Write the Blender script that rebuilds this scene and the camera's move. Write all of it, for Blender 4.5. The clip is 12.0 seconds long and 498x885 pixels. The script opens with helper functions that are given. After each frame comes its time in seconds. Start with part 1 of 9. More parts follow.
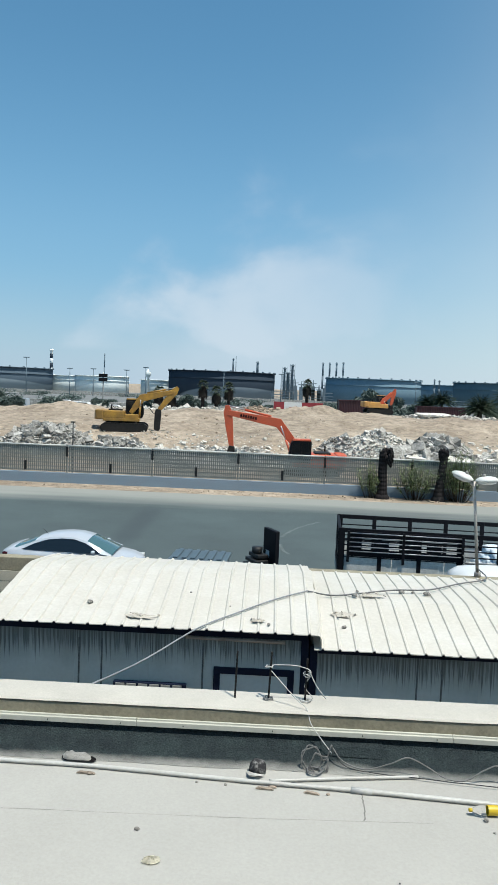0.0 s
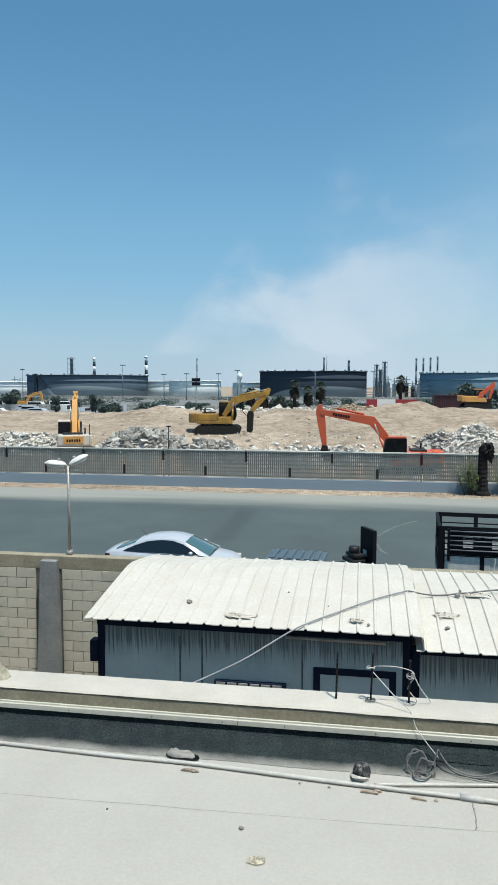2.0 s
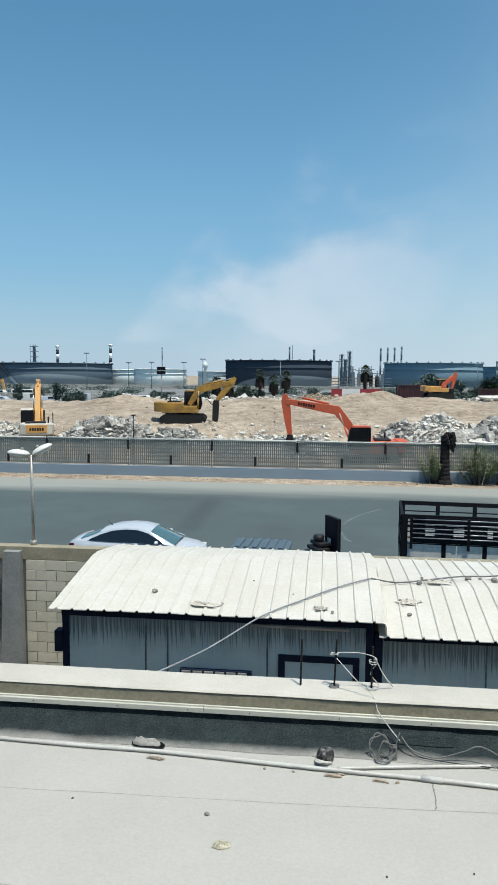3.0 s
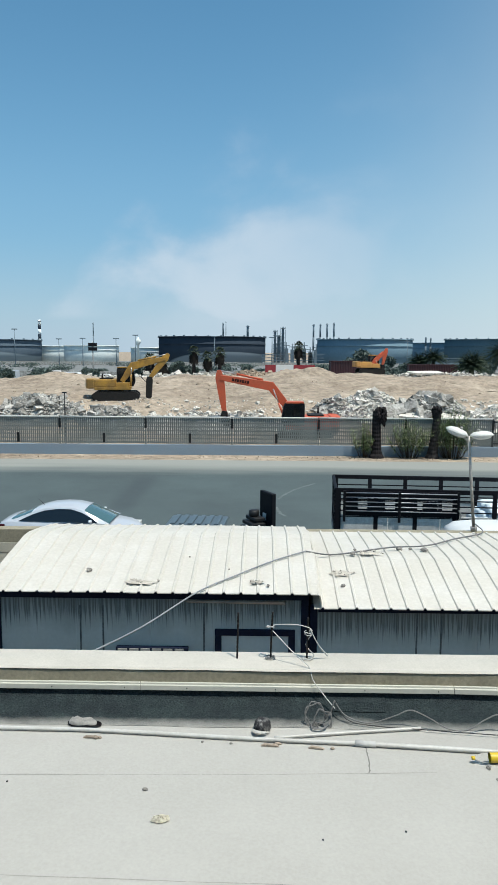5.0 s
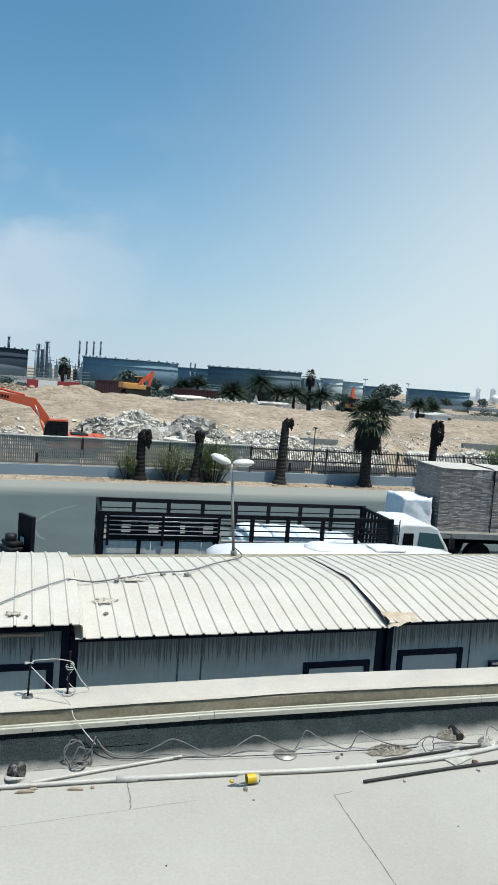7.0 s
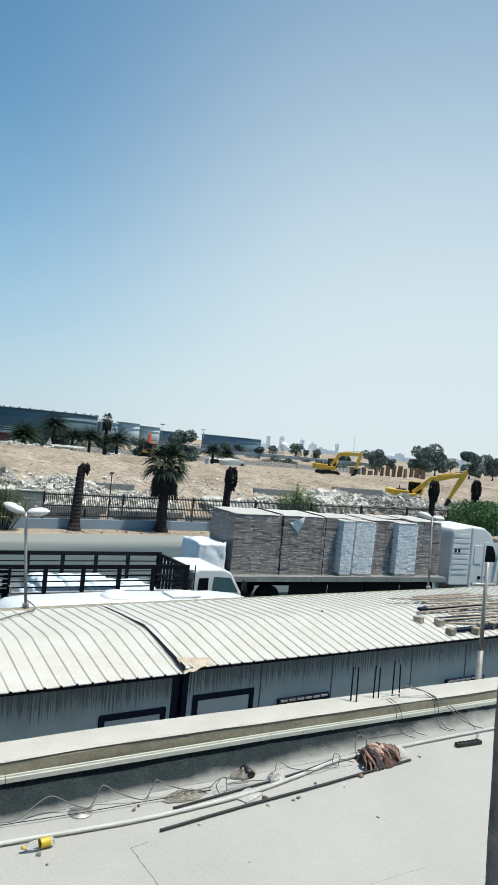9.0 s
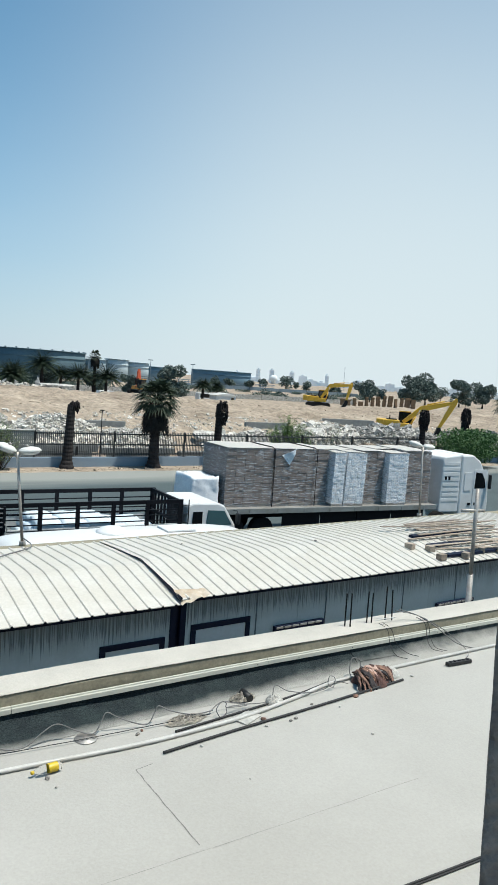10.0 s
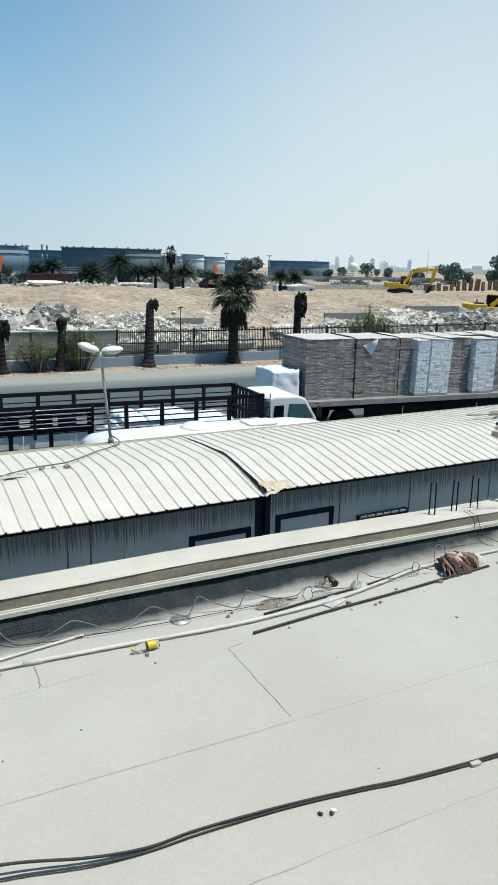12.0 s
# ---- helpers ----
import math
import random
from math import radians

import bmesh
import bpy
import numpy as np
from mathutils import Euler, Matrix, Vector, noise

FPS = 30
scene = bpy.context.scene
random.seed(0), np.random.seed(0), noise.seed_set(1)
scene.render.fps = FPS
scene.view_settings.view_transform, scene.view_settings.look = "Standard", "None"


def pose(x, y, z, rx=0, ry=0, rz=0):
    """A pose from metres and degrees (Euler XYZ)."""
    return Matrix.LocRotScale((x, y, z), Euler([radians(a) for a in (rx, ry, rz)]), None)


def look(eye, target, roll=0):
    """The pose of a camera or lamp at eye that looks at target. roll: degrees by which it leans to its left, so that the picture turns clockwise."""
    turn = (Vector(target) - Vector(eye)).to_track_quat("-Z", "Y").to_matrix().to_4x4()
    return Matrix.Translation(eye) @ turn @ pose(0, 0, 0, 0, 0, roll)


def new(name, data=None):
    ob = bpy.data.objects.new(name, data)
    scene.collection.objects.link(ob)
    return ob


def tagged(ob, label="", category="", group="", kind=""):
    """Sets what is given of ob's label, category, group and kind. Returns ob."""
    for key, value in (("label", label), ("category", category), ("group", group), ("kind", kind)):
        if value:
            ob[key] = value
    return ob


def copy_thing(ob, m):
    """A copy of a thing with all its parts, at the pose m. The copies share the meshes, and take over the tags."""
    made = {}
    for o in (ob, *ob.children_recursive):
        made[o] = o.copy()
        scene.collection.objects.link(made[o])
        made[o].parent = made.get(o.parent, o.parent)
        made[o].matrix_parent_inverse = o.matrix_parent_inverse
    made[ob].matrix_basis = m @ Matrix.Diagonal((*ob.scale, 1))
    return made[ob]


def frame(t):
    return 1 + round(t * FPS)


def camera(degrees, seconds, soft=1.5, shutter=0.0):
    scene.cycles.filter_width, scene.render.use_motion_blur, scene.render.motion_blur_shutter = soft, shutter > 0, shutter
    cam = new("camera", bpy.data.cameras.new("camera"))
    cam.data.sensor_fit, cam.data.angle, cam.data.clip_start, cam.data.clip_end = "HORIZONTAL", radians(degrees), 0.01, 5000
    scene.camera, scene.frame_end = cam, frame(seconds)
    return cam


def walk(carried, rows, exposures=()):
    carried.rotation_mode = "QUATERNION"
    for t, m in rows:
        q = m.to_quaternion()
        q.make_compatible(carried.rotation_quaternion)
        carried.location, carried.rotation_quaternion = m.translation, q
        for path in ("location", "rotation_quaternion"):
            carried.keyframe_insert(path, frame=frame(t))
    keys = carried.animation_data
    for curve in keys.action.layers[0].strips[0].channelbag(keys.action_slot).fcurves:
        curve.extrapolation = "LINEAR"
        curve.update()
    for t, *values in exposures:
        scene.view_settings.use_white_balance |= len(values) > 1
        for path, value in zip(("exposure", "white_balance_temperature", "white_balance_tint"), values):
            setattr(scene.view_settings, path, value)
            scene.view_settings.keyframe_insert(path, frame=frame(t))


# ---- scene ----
cam = camera(38.4, 12.0, 1.0)
PATH = [
    (0, (0.155, 0.104, 6.332), (0.098, 2.097, 6.178), 2.3),
    (0.5, (0.155, 0.128, 6.317), (0.081, 2.118, 6.135), 1.0),
    (1, (0.151, 0.149, 6.309), (0.013, 2.136, 6.119), 0.6),
    (1.5, (0.145, 0.168, 6.304), (-0.133, 2.141, 6.125), 0.4),
    (2, (0.144, 0.158, 6.307), (-0.171, 2.127, 6.149), 0.1),
    (2.5, (0.147, 0.149, 6.308), (-0.188, 2.114, 6.148), 0.1),
    (3, (0.147, 0.133, 6.315), (-0.072, 2.112, 6.127), 0.4),
    (3.5, (0.157, 0.15, 6.314), (0.032, 2.133, 6.08), 0.3),
    (5.5, (0.144, 0.182, 6.293), (0.201, 2.164, 6.027), 0.5),
    (6, (0.128, 0.217, 6.291), (0.37, 2.17, 5.934), 1.3),
    (6.5, (0.104, 0.224, 6.323), (0.548, 2.126, 5.893), 2.5),
    (7, (0.079, 0.222, 6.362), (0.687, 2.12, 6.193), 4.3),
    (7.2, (0.089, 0.207, 6.373), (0.739, 2.097, 6.31), 3.9),
    (8.8, (-0.083, 0.017, 6.446), (0.986, 1.707, 6.465), 5.5),
    (9, (-0.067, 0.019, 6.451), (1.04, 1.685, 6.454), 5.6),
    (9.5, (-0.074, 0.023, 6.453), (1.104, 1.638, 6.389), 5.7),
    (10, (-0.051, 0.05, 6.445), (1.086, 1.686, 6.266), 4.2),
    (10.5, (-0.034, 0.055, 6.435), (1.028, 1.717, 6.104), 2.6),
    (11, (-0.023, 0.058, 6.43), (0.991, 1.718, 5.967), 2.2),
    (11.5, (-0.017, 0.073, 6.42), (0.955, 1.745, 5.912), 1.4),
    (12, (-0.023, 0.075, 6.422), (0.908, 1.778, 5.941), 1.4),
]
walk(cam, [(t, look(eye, target, roll)) for t, eye, target, roll in PATH], exposures=[(0.0, 0.08, 6420, 9), (6.0, 0.04, 6420, 9), (9.0, 0.08, 6420, 9), (12.0, 0.07, 6420, 9)])


# ---- world, sun, exposure ----
world = bpy.data.worlds.new("world")
scene.world = world
world.use_nodes = True
wn = world.node_tree.nodes
sky = wn.new("ShaderNodeTexSky")
sky.sky_type = "NISHITA"
sky.sun_disc = False
SUN_DIR = Vector((0.22, -0.205, 0.94)).normalized()
sky.sun_elevation = math.asin(SUN_DIR.z)
sky.sun_rotation = math.atan2(SUN_DIR.x, SUN_DIR.y)
sky.air_density, sky.dust_density, sky.ozone_density = 1.0, 0.6, 1.0
wn["Background"].inputs["Strength"].default_value = 0.101
tint = wn.new("ShaderNodeMix")
tint.data_type, tint.blend_type = "RGBA", "MULTIPLY"
tint.inputs[0].default_value, tint.inputs[7].default_value = 1.0, (0.68, 1.19, 1.235, 1)
world.node_tree.links.new(sky.outputs["Color"], tint.inputs[6])
world.node_tree.links.new(tint.outputs[2], wn["Background"].inputs["Color"])
sun = new("sun", bpy.data.lights.new("sun", "SUN"))
sun.data.energy, sun.data.angle, sun.data.color = 5.0, radians(0.5), (1.0, 0.948, 0.855)
sun.matrix_world = look(SUN_DIR * 60, (0, 0, 0))


# ---- haze along the horizon: a far glowing curtain painted as dusty air with drifting smoke ----
HAZE_R = 4200.0


def haze_material():
    m = bpy.data.materials.new("haze_glow")
    m.use_nodes = True
    n, l = m.node_tree.nodes, m.node_tree.links
    n.remove(n["Principled BSDF"])
    out = n["Material Output"]

    def math_(op, a, b):
        q = n.new("ShaderNodeMath")
        q.operation = op
        for i, v in enumerate((a, b)):
            if isinstance(v, (int, float)):
                q.inputs[i].default_value = v
            else:
                l.new(v, q.inputs[i])
        return q.outputs[0]

    def span(v, a, b, c, d):
        q = n.new("ShaderNodeMapRange")
        q.interpolation_type = "SMOOTHSTEP"
        for k, x in zip(("From Min", "From Max", "To Min", "To Max"), (a, b, c, d)):
            q.inputs[k].default_value = x
        l.new(v, q.inputs["Value"])
        return q.outputs["Result"]

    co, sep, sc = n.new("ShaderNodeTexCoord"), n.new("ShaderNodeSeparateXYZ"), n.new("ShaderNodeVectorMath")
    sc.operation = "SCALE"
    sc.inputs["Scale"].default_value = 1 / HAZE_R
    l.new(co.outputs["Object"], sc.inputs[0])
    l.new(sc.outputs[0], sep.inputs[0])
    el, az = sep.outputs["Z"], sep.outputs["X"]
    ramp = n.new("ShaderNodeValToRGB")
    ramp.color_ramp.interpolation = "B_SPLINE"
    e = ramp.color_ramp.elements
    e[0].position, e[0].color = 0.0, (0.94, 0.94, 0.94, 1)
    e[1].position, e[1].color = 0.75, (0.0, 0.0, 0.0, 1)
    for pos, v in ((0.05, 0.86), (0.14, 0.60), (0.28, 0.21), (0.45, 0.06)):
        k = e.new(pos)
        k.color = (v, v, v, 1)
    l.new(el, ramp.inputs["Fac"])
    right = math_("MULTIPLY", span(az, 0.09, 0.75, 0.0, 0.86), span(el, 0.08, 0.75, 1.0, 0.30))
    mp, ns = n.new("ShaderNodeMapping"), n.new("ShaderNodeTexNoise")
    mp.inputs["Scale"].default_value = (5.0, 5.0, 6.5)
    mp.inputs["Rotation"].default_value = (0, 0.3, 0)
    ns.inputs["Scale"].default_value, ns.inputs["Detail"].default_value, ns.inputs["Distortion"].default_value = 1.0, 9, 0.25
    l.new(sc.outputs[0], mp.inputs["Vector"])
    l.new(mp.outputs["Vector"], ns.inputs["Vector"])
    # the plume leaves the banded stack, widens as it drifts and thins out to the right
    drift = math_("ADD", az, 0.2955)
    roof = math_("MINIMUM", math_("ADD", math_("MULTIPLY", math_("POWER", math_("MAXIMUM", drift, 0.0), 0.5), 0.37), 0.040), math_("ADD", math_("MULTIPLY", drift, 0.95), 0.046))
    ragged = math_("MULTIPLY", math_("SUBTRACT", ns.outputs["Fac"], 0.5), span(drift, 0.0, 0.25, 0.10, 0.55))
    inside = math_("DIVIDE", math_("ADD", math_("SUBTRACT", roof, el), ragged), math_("ADD", math_("MULTIPLY", math_("MAXIMUM", drift, 0.0), 0.42), 0.020))
    under = math_("MAXIMUM", span(math_("ADD", el, math_("MULTIPLY", ragged, 0.4)), 0.030, 0.095, 0.0, 1.0), span(drift, 0.0, 0.30, 0.10, 0.75))
    under = math_("MAXIMUM", under, math_("MULTIPLY", span(drift, 0.02, 0.14, 1.0, 0.0), span(el, 0.038, 0.052, 0.0, 1.0)))
    body = math_("MULTIPLY", math_("MULTIPLY", span(drift, 0.0, 0.010, 0.0, 1.0), span(az, -0.06, 0.36, 1.0, 0.0)), math_("MULTIPLY", span(inside, -0.35, 1.1, 0.0, 1.0), under))
    smoke = math_("MULTIPLY", math_("MULTIPLY", span(ns.outputs["Fac"], 0.30, 0.66, 0.42, 1.0), body), span(drift, 0.02, 0.22, 1.0, 0.76))
    clear = math_("MULTIPLY", math_("SUBTRACT", 1.0, ramp.outputs["Color"]), math_("MULTIPLY", math_("SUBTRACT", 1.0, right), math_("SUBTRACT", 1.0, smoke)))
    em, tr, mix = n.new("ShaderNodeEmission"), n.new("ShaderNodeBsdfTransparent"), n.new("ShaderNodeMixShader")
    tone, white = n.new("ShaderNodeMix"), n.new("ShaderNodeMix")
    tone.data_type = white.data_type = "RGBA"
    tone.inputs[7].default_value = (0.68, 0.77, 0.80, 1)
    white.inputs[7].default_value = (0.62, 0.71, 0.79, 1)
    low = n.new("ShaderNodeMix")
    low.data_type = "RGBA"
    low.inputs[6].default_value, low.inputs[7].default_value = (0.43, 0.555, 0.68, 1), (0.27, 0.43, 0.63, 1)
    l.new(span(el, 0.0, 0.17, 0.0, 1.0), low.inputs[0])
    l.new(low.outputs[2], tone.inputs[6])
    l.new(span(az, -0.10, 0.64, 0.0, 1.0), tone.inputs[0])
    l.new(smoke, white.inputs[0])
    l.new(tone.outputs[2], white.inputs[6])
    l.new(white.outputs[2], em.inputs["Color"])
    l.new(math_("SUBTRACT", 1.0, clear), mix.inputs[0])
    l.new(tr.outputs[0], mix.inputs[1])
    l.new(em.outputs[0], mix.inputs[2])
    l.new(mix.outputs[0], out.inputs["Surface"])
    return m


# ---- helpers for things ----
def mat(name, base, rough=0.7, metal=0.0, var=0.15, scale=1.5, fine=40.0, bump=0.15, second=None, amount=0.5, rand=0.0, spec=0.5, island=0.0, relief=0.02):
    """A surface with blotches of a second colour at one scale and fine grain with relief at another."""
    m = bpy.data.materials.new(name)
    m.use_nodes = True
    n, l = m.node_tree.nodes, m.node_tree.links
    b = n["Principled BSDF"]
    b.inputs["Roughness"].default_value, b.inputs["Metallic"].default_value = rough, metal
    b.inputs["Specular IOR Level"].default_value = spec
    co = n.new("ShaderNodeTexCoord")
    big, small = n.new("ShaderNodeTexNoise"), n.new("ShaderNodeTexNoise")
    big.inputs["Scale"].default_value, small.inputs["Scale"].default_value = scale, fine
    big.inputs["Detail"].default_value, small.inputs["Detail"].default_value = 6, 4
    big.inputs["Roughness"].default_value = 0.65
    l.new(co.outputs["Object"], big.inputs["Vector"])
    l.new(co.outputs["Object"], small.inputs["Vector"])
    ramp = n.new("ShaderNodeValToRGB")
    ramp.color_ramp.elements[0].position, ramp.color_ramp.elements[1].position = 0.5 - 0.3 * amount, 0.5 + 0.3 * (1 - amount) + 0.1
    c2 = second or [c * (1 - 2 * var) for c in base]
    ramp.color_ramp.elements[0].color, ramp.color_ramp.elements[1].color = (*c2, 1), (*base, 1)
    l.new(big.outputs["Fac"], ramp.inputs["Fac"])
    mul = n.new("ShaderNodeMix")
    mul.data_type, mul.blend_type = "RGBA", "MULTIPLY"
    mul.inputs[0].default_value = 1.0
    g = n.new("ShaderNodeMapRange")
    g.inputs["From Min"].default_value, g.inputs["From Max"].default_value = 0.25, 0.75
    g.inputs["To Min"].default_value, g.inputs["To Max"].default_value = 1 - var, 1 + var
    l.new(small.outputs["Fac"], g.inputs["Value"])
    l.new(ramp.outputs["Color"], mul.inputs[6])
    l.new(g.outputs["Result"], mul.inputs[7])
    col = mul.outputs[2]
    if rand:
        info, hsv, r = n.new("ShaderNodeObjectInfo"), n.new("ShaderNodeHueSaturation"), n.new("ShaderNodeMapRange")
        r.inputs["To Min"].default_value, r.inputs["To Max"].default_value = 1 - rand, 1 + rand
        l.new(info.outputs["Random"], r.inputs["Value"])
        l.new(r.outputs["Result"], hsv.inputs["Value"])
        l.new(col, hsv.inputs["Color"])
        col = hsv.outputs["Color"]
    if island:
        geo, hsv, r = n.new("ShaderNodeNewGeometry"), n.new("ShaderNodeHueSaturation"), n.new("ShaderNodeMapRange")
        r.inputs["To Min"].default_value, r.inputs["To Max"].default_value = 1 - island, 1 + island
        l.new(geo.outputs["Random Per Island"], r.inputs["Value"])
        l.new(r.outputs["Result"], hsv.inputs["Value"])
        l.new(col, hsv.inputs["Color"])
        col = hsv.outputs["Color"]
    l.new(col, b.inputs["Base Color"])
    if bump:
        bp = n.new("ShaderNodeBump")
        bp.inputs["Strength"].default_value, bp.inputs["Distance"].default_value = bump, relief
        l.new(small.outputs["Fac"], bp.inputs["Height"])
        l.new(bp.outputs["Normal"], b.inputs["Normal"])
    return m


def glass(name, tint, rough=0.05):
    m = bpy.data.materials.new(name)
    m.use_nodes = True
    b = m.node_tree.nodes["Principled BSDF"]
    b.inputs["Base Color"].default_value, b.inputs["Roughness"].default_value = (*tint, 1), rough
    b.inputs["Specular IOR Level"].default_value = 0.9
    return m


def box(bm, x0, x1, y0, y1, z0, z1, bevel=0.0, m=None):
    """A box, its edges bevelled, moved by the matrix m."""
    r = bmesh.ops.create_cube(bm, size=1.0)
    vs = r["verts"]
    bmesh.ops.transform(bm, verts=vs, matrix=Matrix.LocRotScale(((x0 + x1) / 2, (y0 + y1) / 2, (z0 + z1) / 2), None, (abs(x1 - x0), abs(y1 - y0), abs(z1 - z0))))
    if bevel:
        es = list({e for v in vs for e in v.link_edges})
        rb = bmesh.ops.bevel(bm, geom=es, offset=bevel, segments=2, affect="EDGES", profile=0.5)
        vs = list({v for f in rb["faces"] for v in f.verts} | {v for v in vs if v.is_valid})
    if m is not None:
        bmesh.ops.transform(bm, verts=vs, matrix=m)
    return vs


def rod(bm, a, b, r0, r1=None, seg=10):
    """A tapered rod from a to b."""
    a, b = Vector(a), Vector(b)
    r1 = r0 if r1 is None else r1
    r = bmesh.ops.create_cone(bm, cap_ends=True, segments=seg, radius1=r0, radius2=r1, depth=(b - a).length)
    turn = (b - a).to_track_quat("Z", "Y").to_matrix().to_4x4()
    bmesh.ops.transform(bm, verts=r["verts"], matrix=Matrix.Translation((a + b) / 2) @ turn)
    for v in r["verts"]:
        for f in v.link_faces:
            f.smooth = len(f.verts) == 4
    return r["verts"]


def spline(pts, n=8):
    """A smooth line through the points."""
    pts = [Vector(p) for p in pts]
    out = []
    for i in range(len(pts) - 1):
        p0, p1, p2, p3 = pts[max(i - 1, 0)], pts[i], pts[i + 1], pts[min(i + 2, len(pts) - 1)]
        for k in range(n):
            t = k / n
            out.append(0.5 * (2 * p1 + (p2 - p0) * t + (2 * p0 - 5 * p1 + 4 * p2 - p3) * t * t + (3 * p1 - p0 - 3 * p2 + p3) * t ** 3))
    return out + [pts[-1]]


def tube(bm, pts, r, seg=8):
    """A tube along a line of points; r a number or a radius for each point."""
    pts = [Vector(p) for p in pts]
    rings = []
    up = Vector((0, 0, 1))
    for i, p in enumerate(pts):
        d = (pts[min(i + 1, len(pts) - 1)] - pts[max(i - 1, 0)]).normalized()
        s = d.cross(up)
        s = s.normalized() if s.length > 0.05 else d.cross(Vector((0, 1, 0))).normalized()
        u = s.cross(d)
        rr = r[i] if isinstance(r, (list, tuple)) else r
        rings.append([bm.verts.new(p + rr * (math.cos(2 * math.pi * k / seg) * s + math.sin(2 * math.pi * k / seg) * u)) for k in range(seg)])
    for a, b in zip(rings, rings[1:]):
        for k in range(seg):
            bm.faces.new((a[k], a[(k + 1) % seg], b[(k + 1) % seg], b[k])).smooth = True
    bm.faces.new(rings[0][::-1])
    bm.faces.new(rings[-1])


def lathe(bm, prof, seg=24, m=None, cap=True):
    """A turned shape from (radius, height) pairs."""
    rings = [[bm.verts.new(Vector((r * math.cos(2 * math.pi * k / seg), r * math.sin(2 * math.pi * k / seg), z))) for k in range(seg)] for r, z in prof]
    for a, b in zip(rings, rings[1:]):
        for k in range(seg):
            bm.faces.new((a[k], a[(k + 1) % seg], b[(k + 1) % seg], b[k])).smooth = True
    if cap:
        bm.faces.new(rings[0][::-1])
        bm.faces.new(rings[-1])
    if m is not None:
        bmesh.ops.transform(bm, verts=[v for r in rings for v in r], matrix=m)


def prism(bm, outline, y0, y1, bevel=0.0, m=None, axis="y"):
    """An outline of (x, z) pairs drawn out from y0 to y1; axis x: pairs are (y, z), drawn out in x."""
    put = (lambda a, b, c: (a, c, b)) if axis == "y" else (lambda a, b, c: (c, a, b))
    lo = [bm.verts.new(put(a, b, y0)) for a, b in outline]
    hi = [bm.verts.new(put(a, b, y1)) for a, b in outline]
    n = len(outline)
    fs = [bm.faces.new(lo), bm.faces.new(hi[::-1])]
    fs += [bm.faces.new((lo[i], hi[i], hi[(i + 1) % n], lo[(i + 1) % n])) for i in range(n)]
    bmesh.ops.recalc_face_normals(bm, faces=fs)
    vs = lo + hi
    if bevel:
        rb = bmesh.ops.bevel(bm, geom=list({e for f in fs for e in f.edges}), offset=bevel, segments=2, affect="EDGES", profile=0.5)
        vs = list({v for f in rb["faces"] for v in f.verts} | {v for v in vs if v.is_valid})
    if m is not None:
        bmesh.ops.transform(bm, verts=vs, matrix=m)
    return vs


def grid(bm, xs, ys, f):
    """A sheet over the given stations, its points from f(x, y)."""
    rows = [[bm.verts.new(f(x, y)) for x in xs] for y in ys]
    for a, b in zip(rows, rows[1:]):
        for i in range(len(xs) - 1):
            bm.faces.new((a[i], a[i + 1], b[i + 1], b[i]))


def chunk(bm, p, size, rng, flat=0.6):
    """A broken lump of stone or concrete."""
    e = Euler((rng.uniform(-0.6, 0.6), rng.uniform(-0.6, 0.6), rng.uniform(0, 6.3)))
    vs = []
    for x, y, z in ((-0.5, -0.5, -0.5), (0.5, -0.5, -0.5), (0.5, 0.5, -0.5), (-0.5, 0.5, -0.5), (-0.5, -0.5, 0.5), (0.5, -0.5, 0.5), (0.5, 0.5, 0.5), (-0.5, 0.5, 0.5)):
        q = Vector((x * rng.uniform(0.6, 1.3), y * rng.uniform(0.5, 1.1), z * rng.uniform(0.5, 1.1) * flat)) * size
        q.rotate(e)
        vs.append(bm.verts.new(q + Vector(p)))
    for a, b, c, d in ((3, 2, 1, 0), (4, 5, 6, 7), (0, 1, 5, 4), (1, 2, 6, 5), (2, 3, 7, 6), (3, 0, 4, 7)):
        bm.faces.new((vs[a], vs[b], vs[c], vs[d]))


def mesh_of(bm, name, material, smooth=None):
    me = bpy.data.meshes.new(name)
    if smooth is not None:
        for f in bm.faces:
            f.smooth = smooth
    bm.to_mesh(me)
    bm.free()
    for mm in (material if isinstance(material, (list, tuple)) else [material]):
        me.materials.append(mm)
    return me


def part(name, bm, material, parent, label="", smooth=None):
    """Links a bmesh as one mesh under a thing or a part."""
    ob = new(name, mesh_of(bm, name, material, smooth))
    ob.parent = parent
    return tagged(ob, label)


def thing(name, label, category, m=None, group="", kind=""):
    """An empty at a thing's base, which carries its parts."""
    ob = new(name)
    if m is not None:
        ob.matrix_basis = m
    return tagged(ob, label, category, group, kind)


def solid(name, bm, material, label, category="", m=None, group="", kind="", smooth=None):
    """A thing of one mesh."""
    ob = new(name, mesh_of(bm, name, material, smooth))
    if m is not None:
        ob.matrix_basis = m
    return tagged(ob, label, category, group, kind)


def smooth01(a, b, v):
    t = min(max((v - a) / (b - a), 0.0), 1.0)
    return t * t * (3 - 2 * t)


def bump01(a, b, v):
    """Rises from 0 at a to 1 half-way and falls to 0 at b."""
    return math.sin(math.pi * min(max((v - a) / (b - a), 0), 1)) ** 2


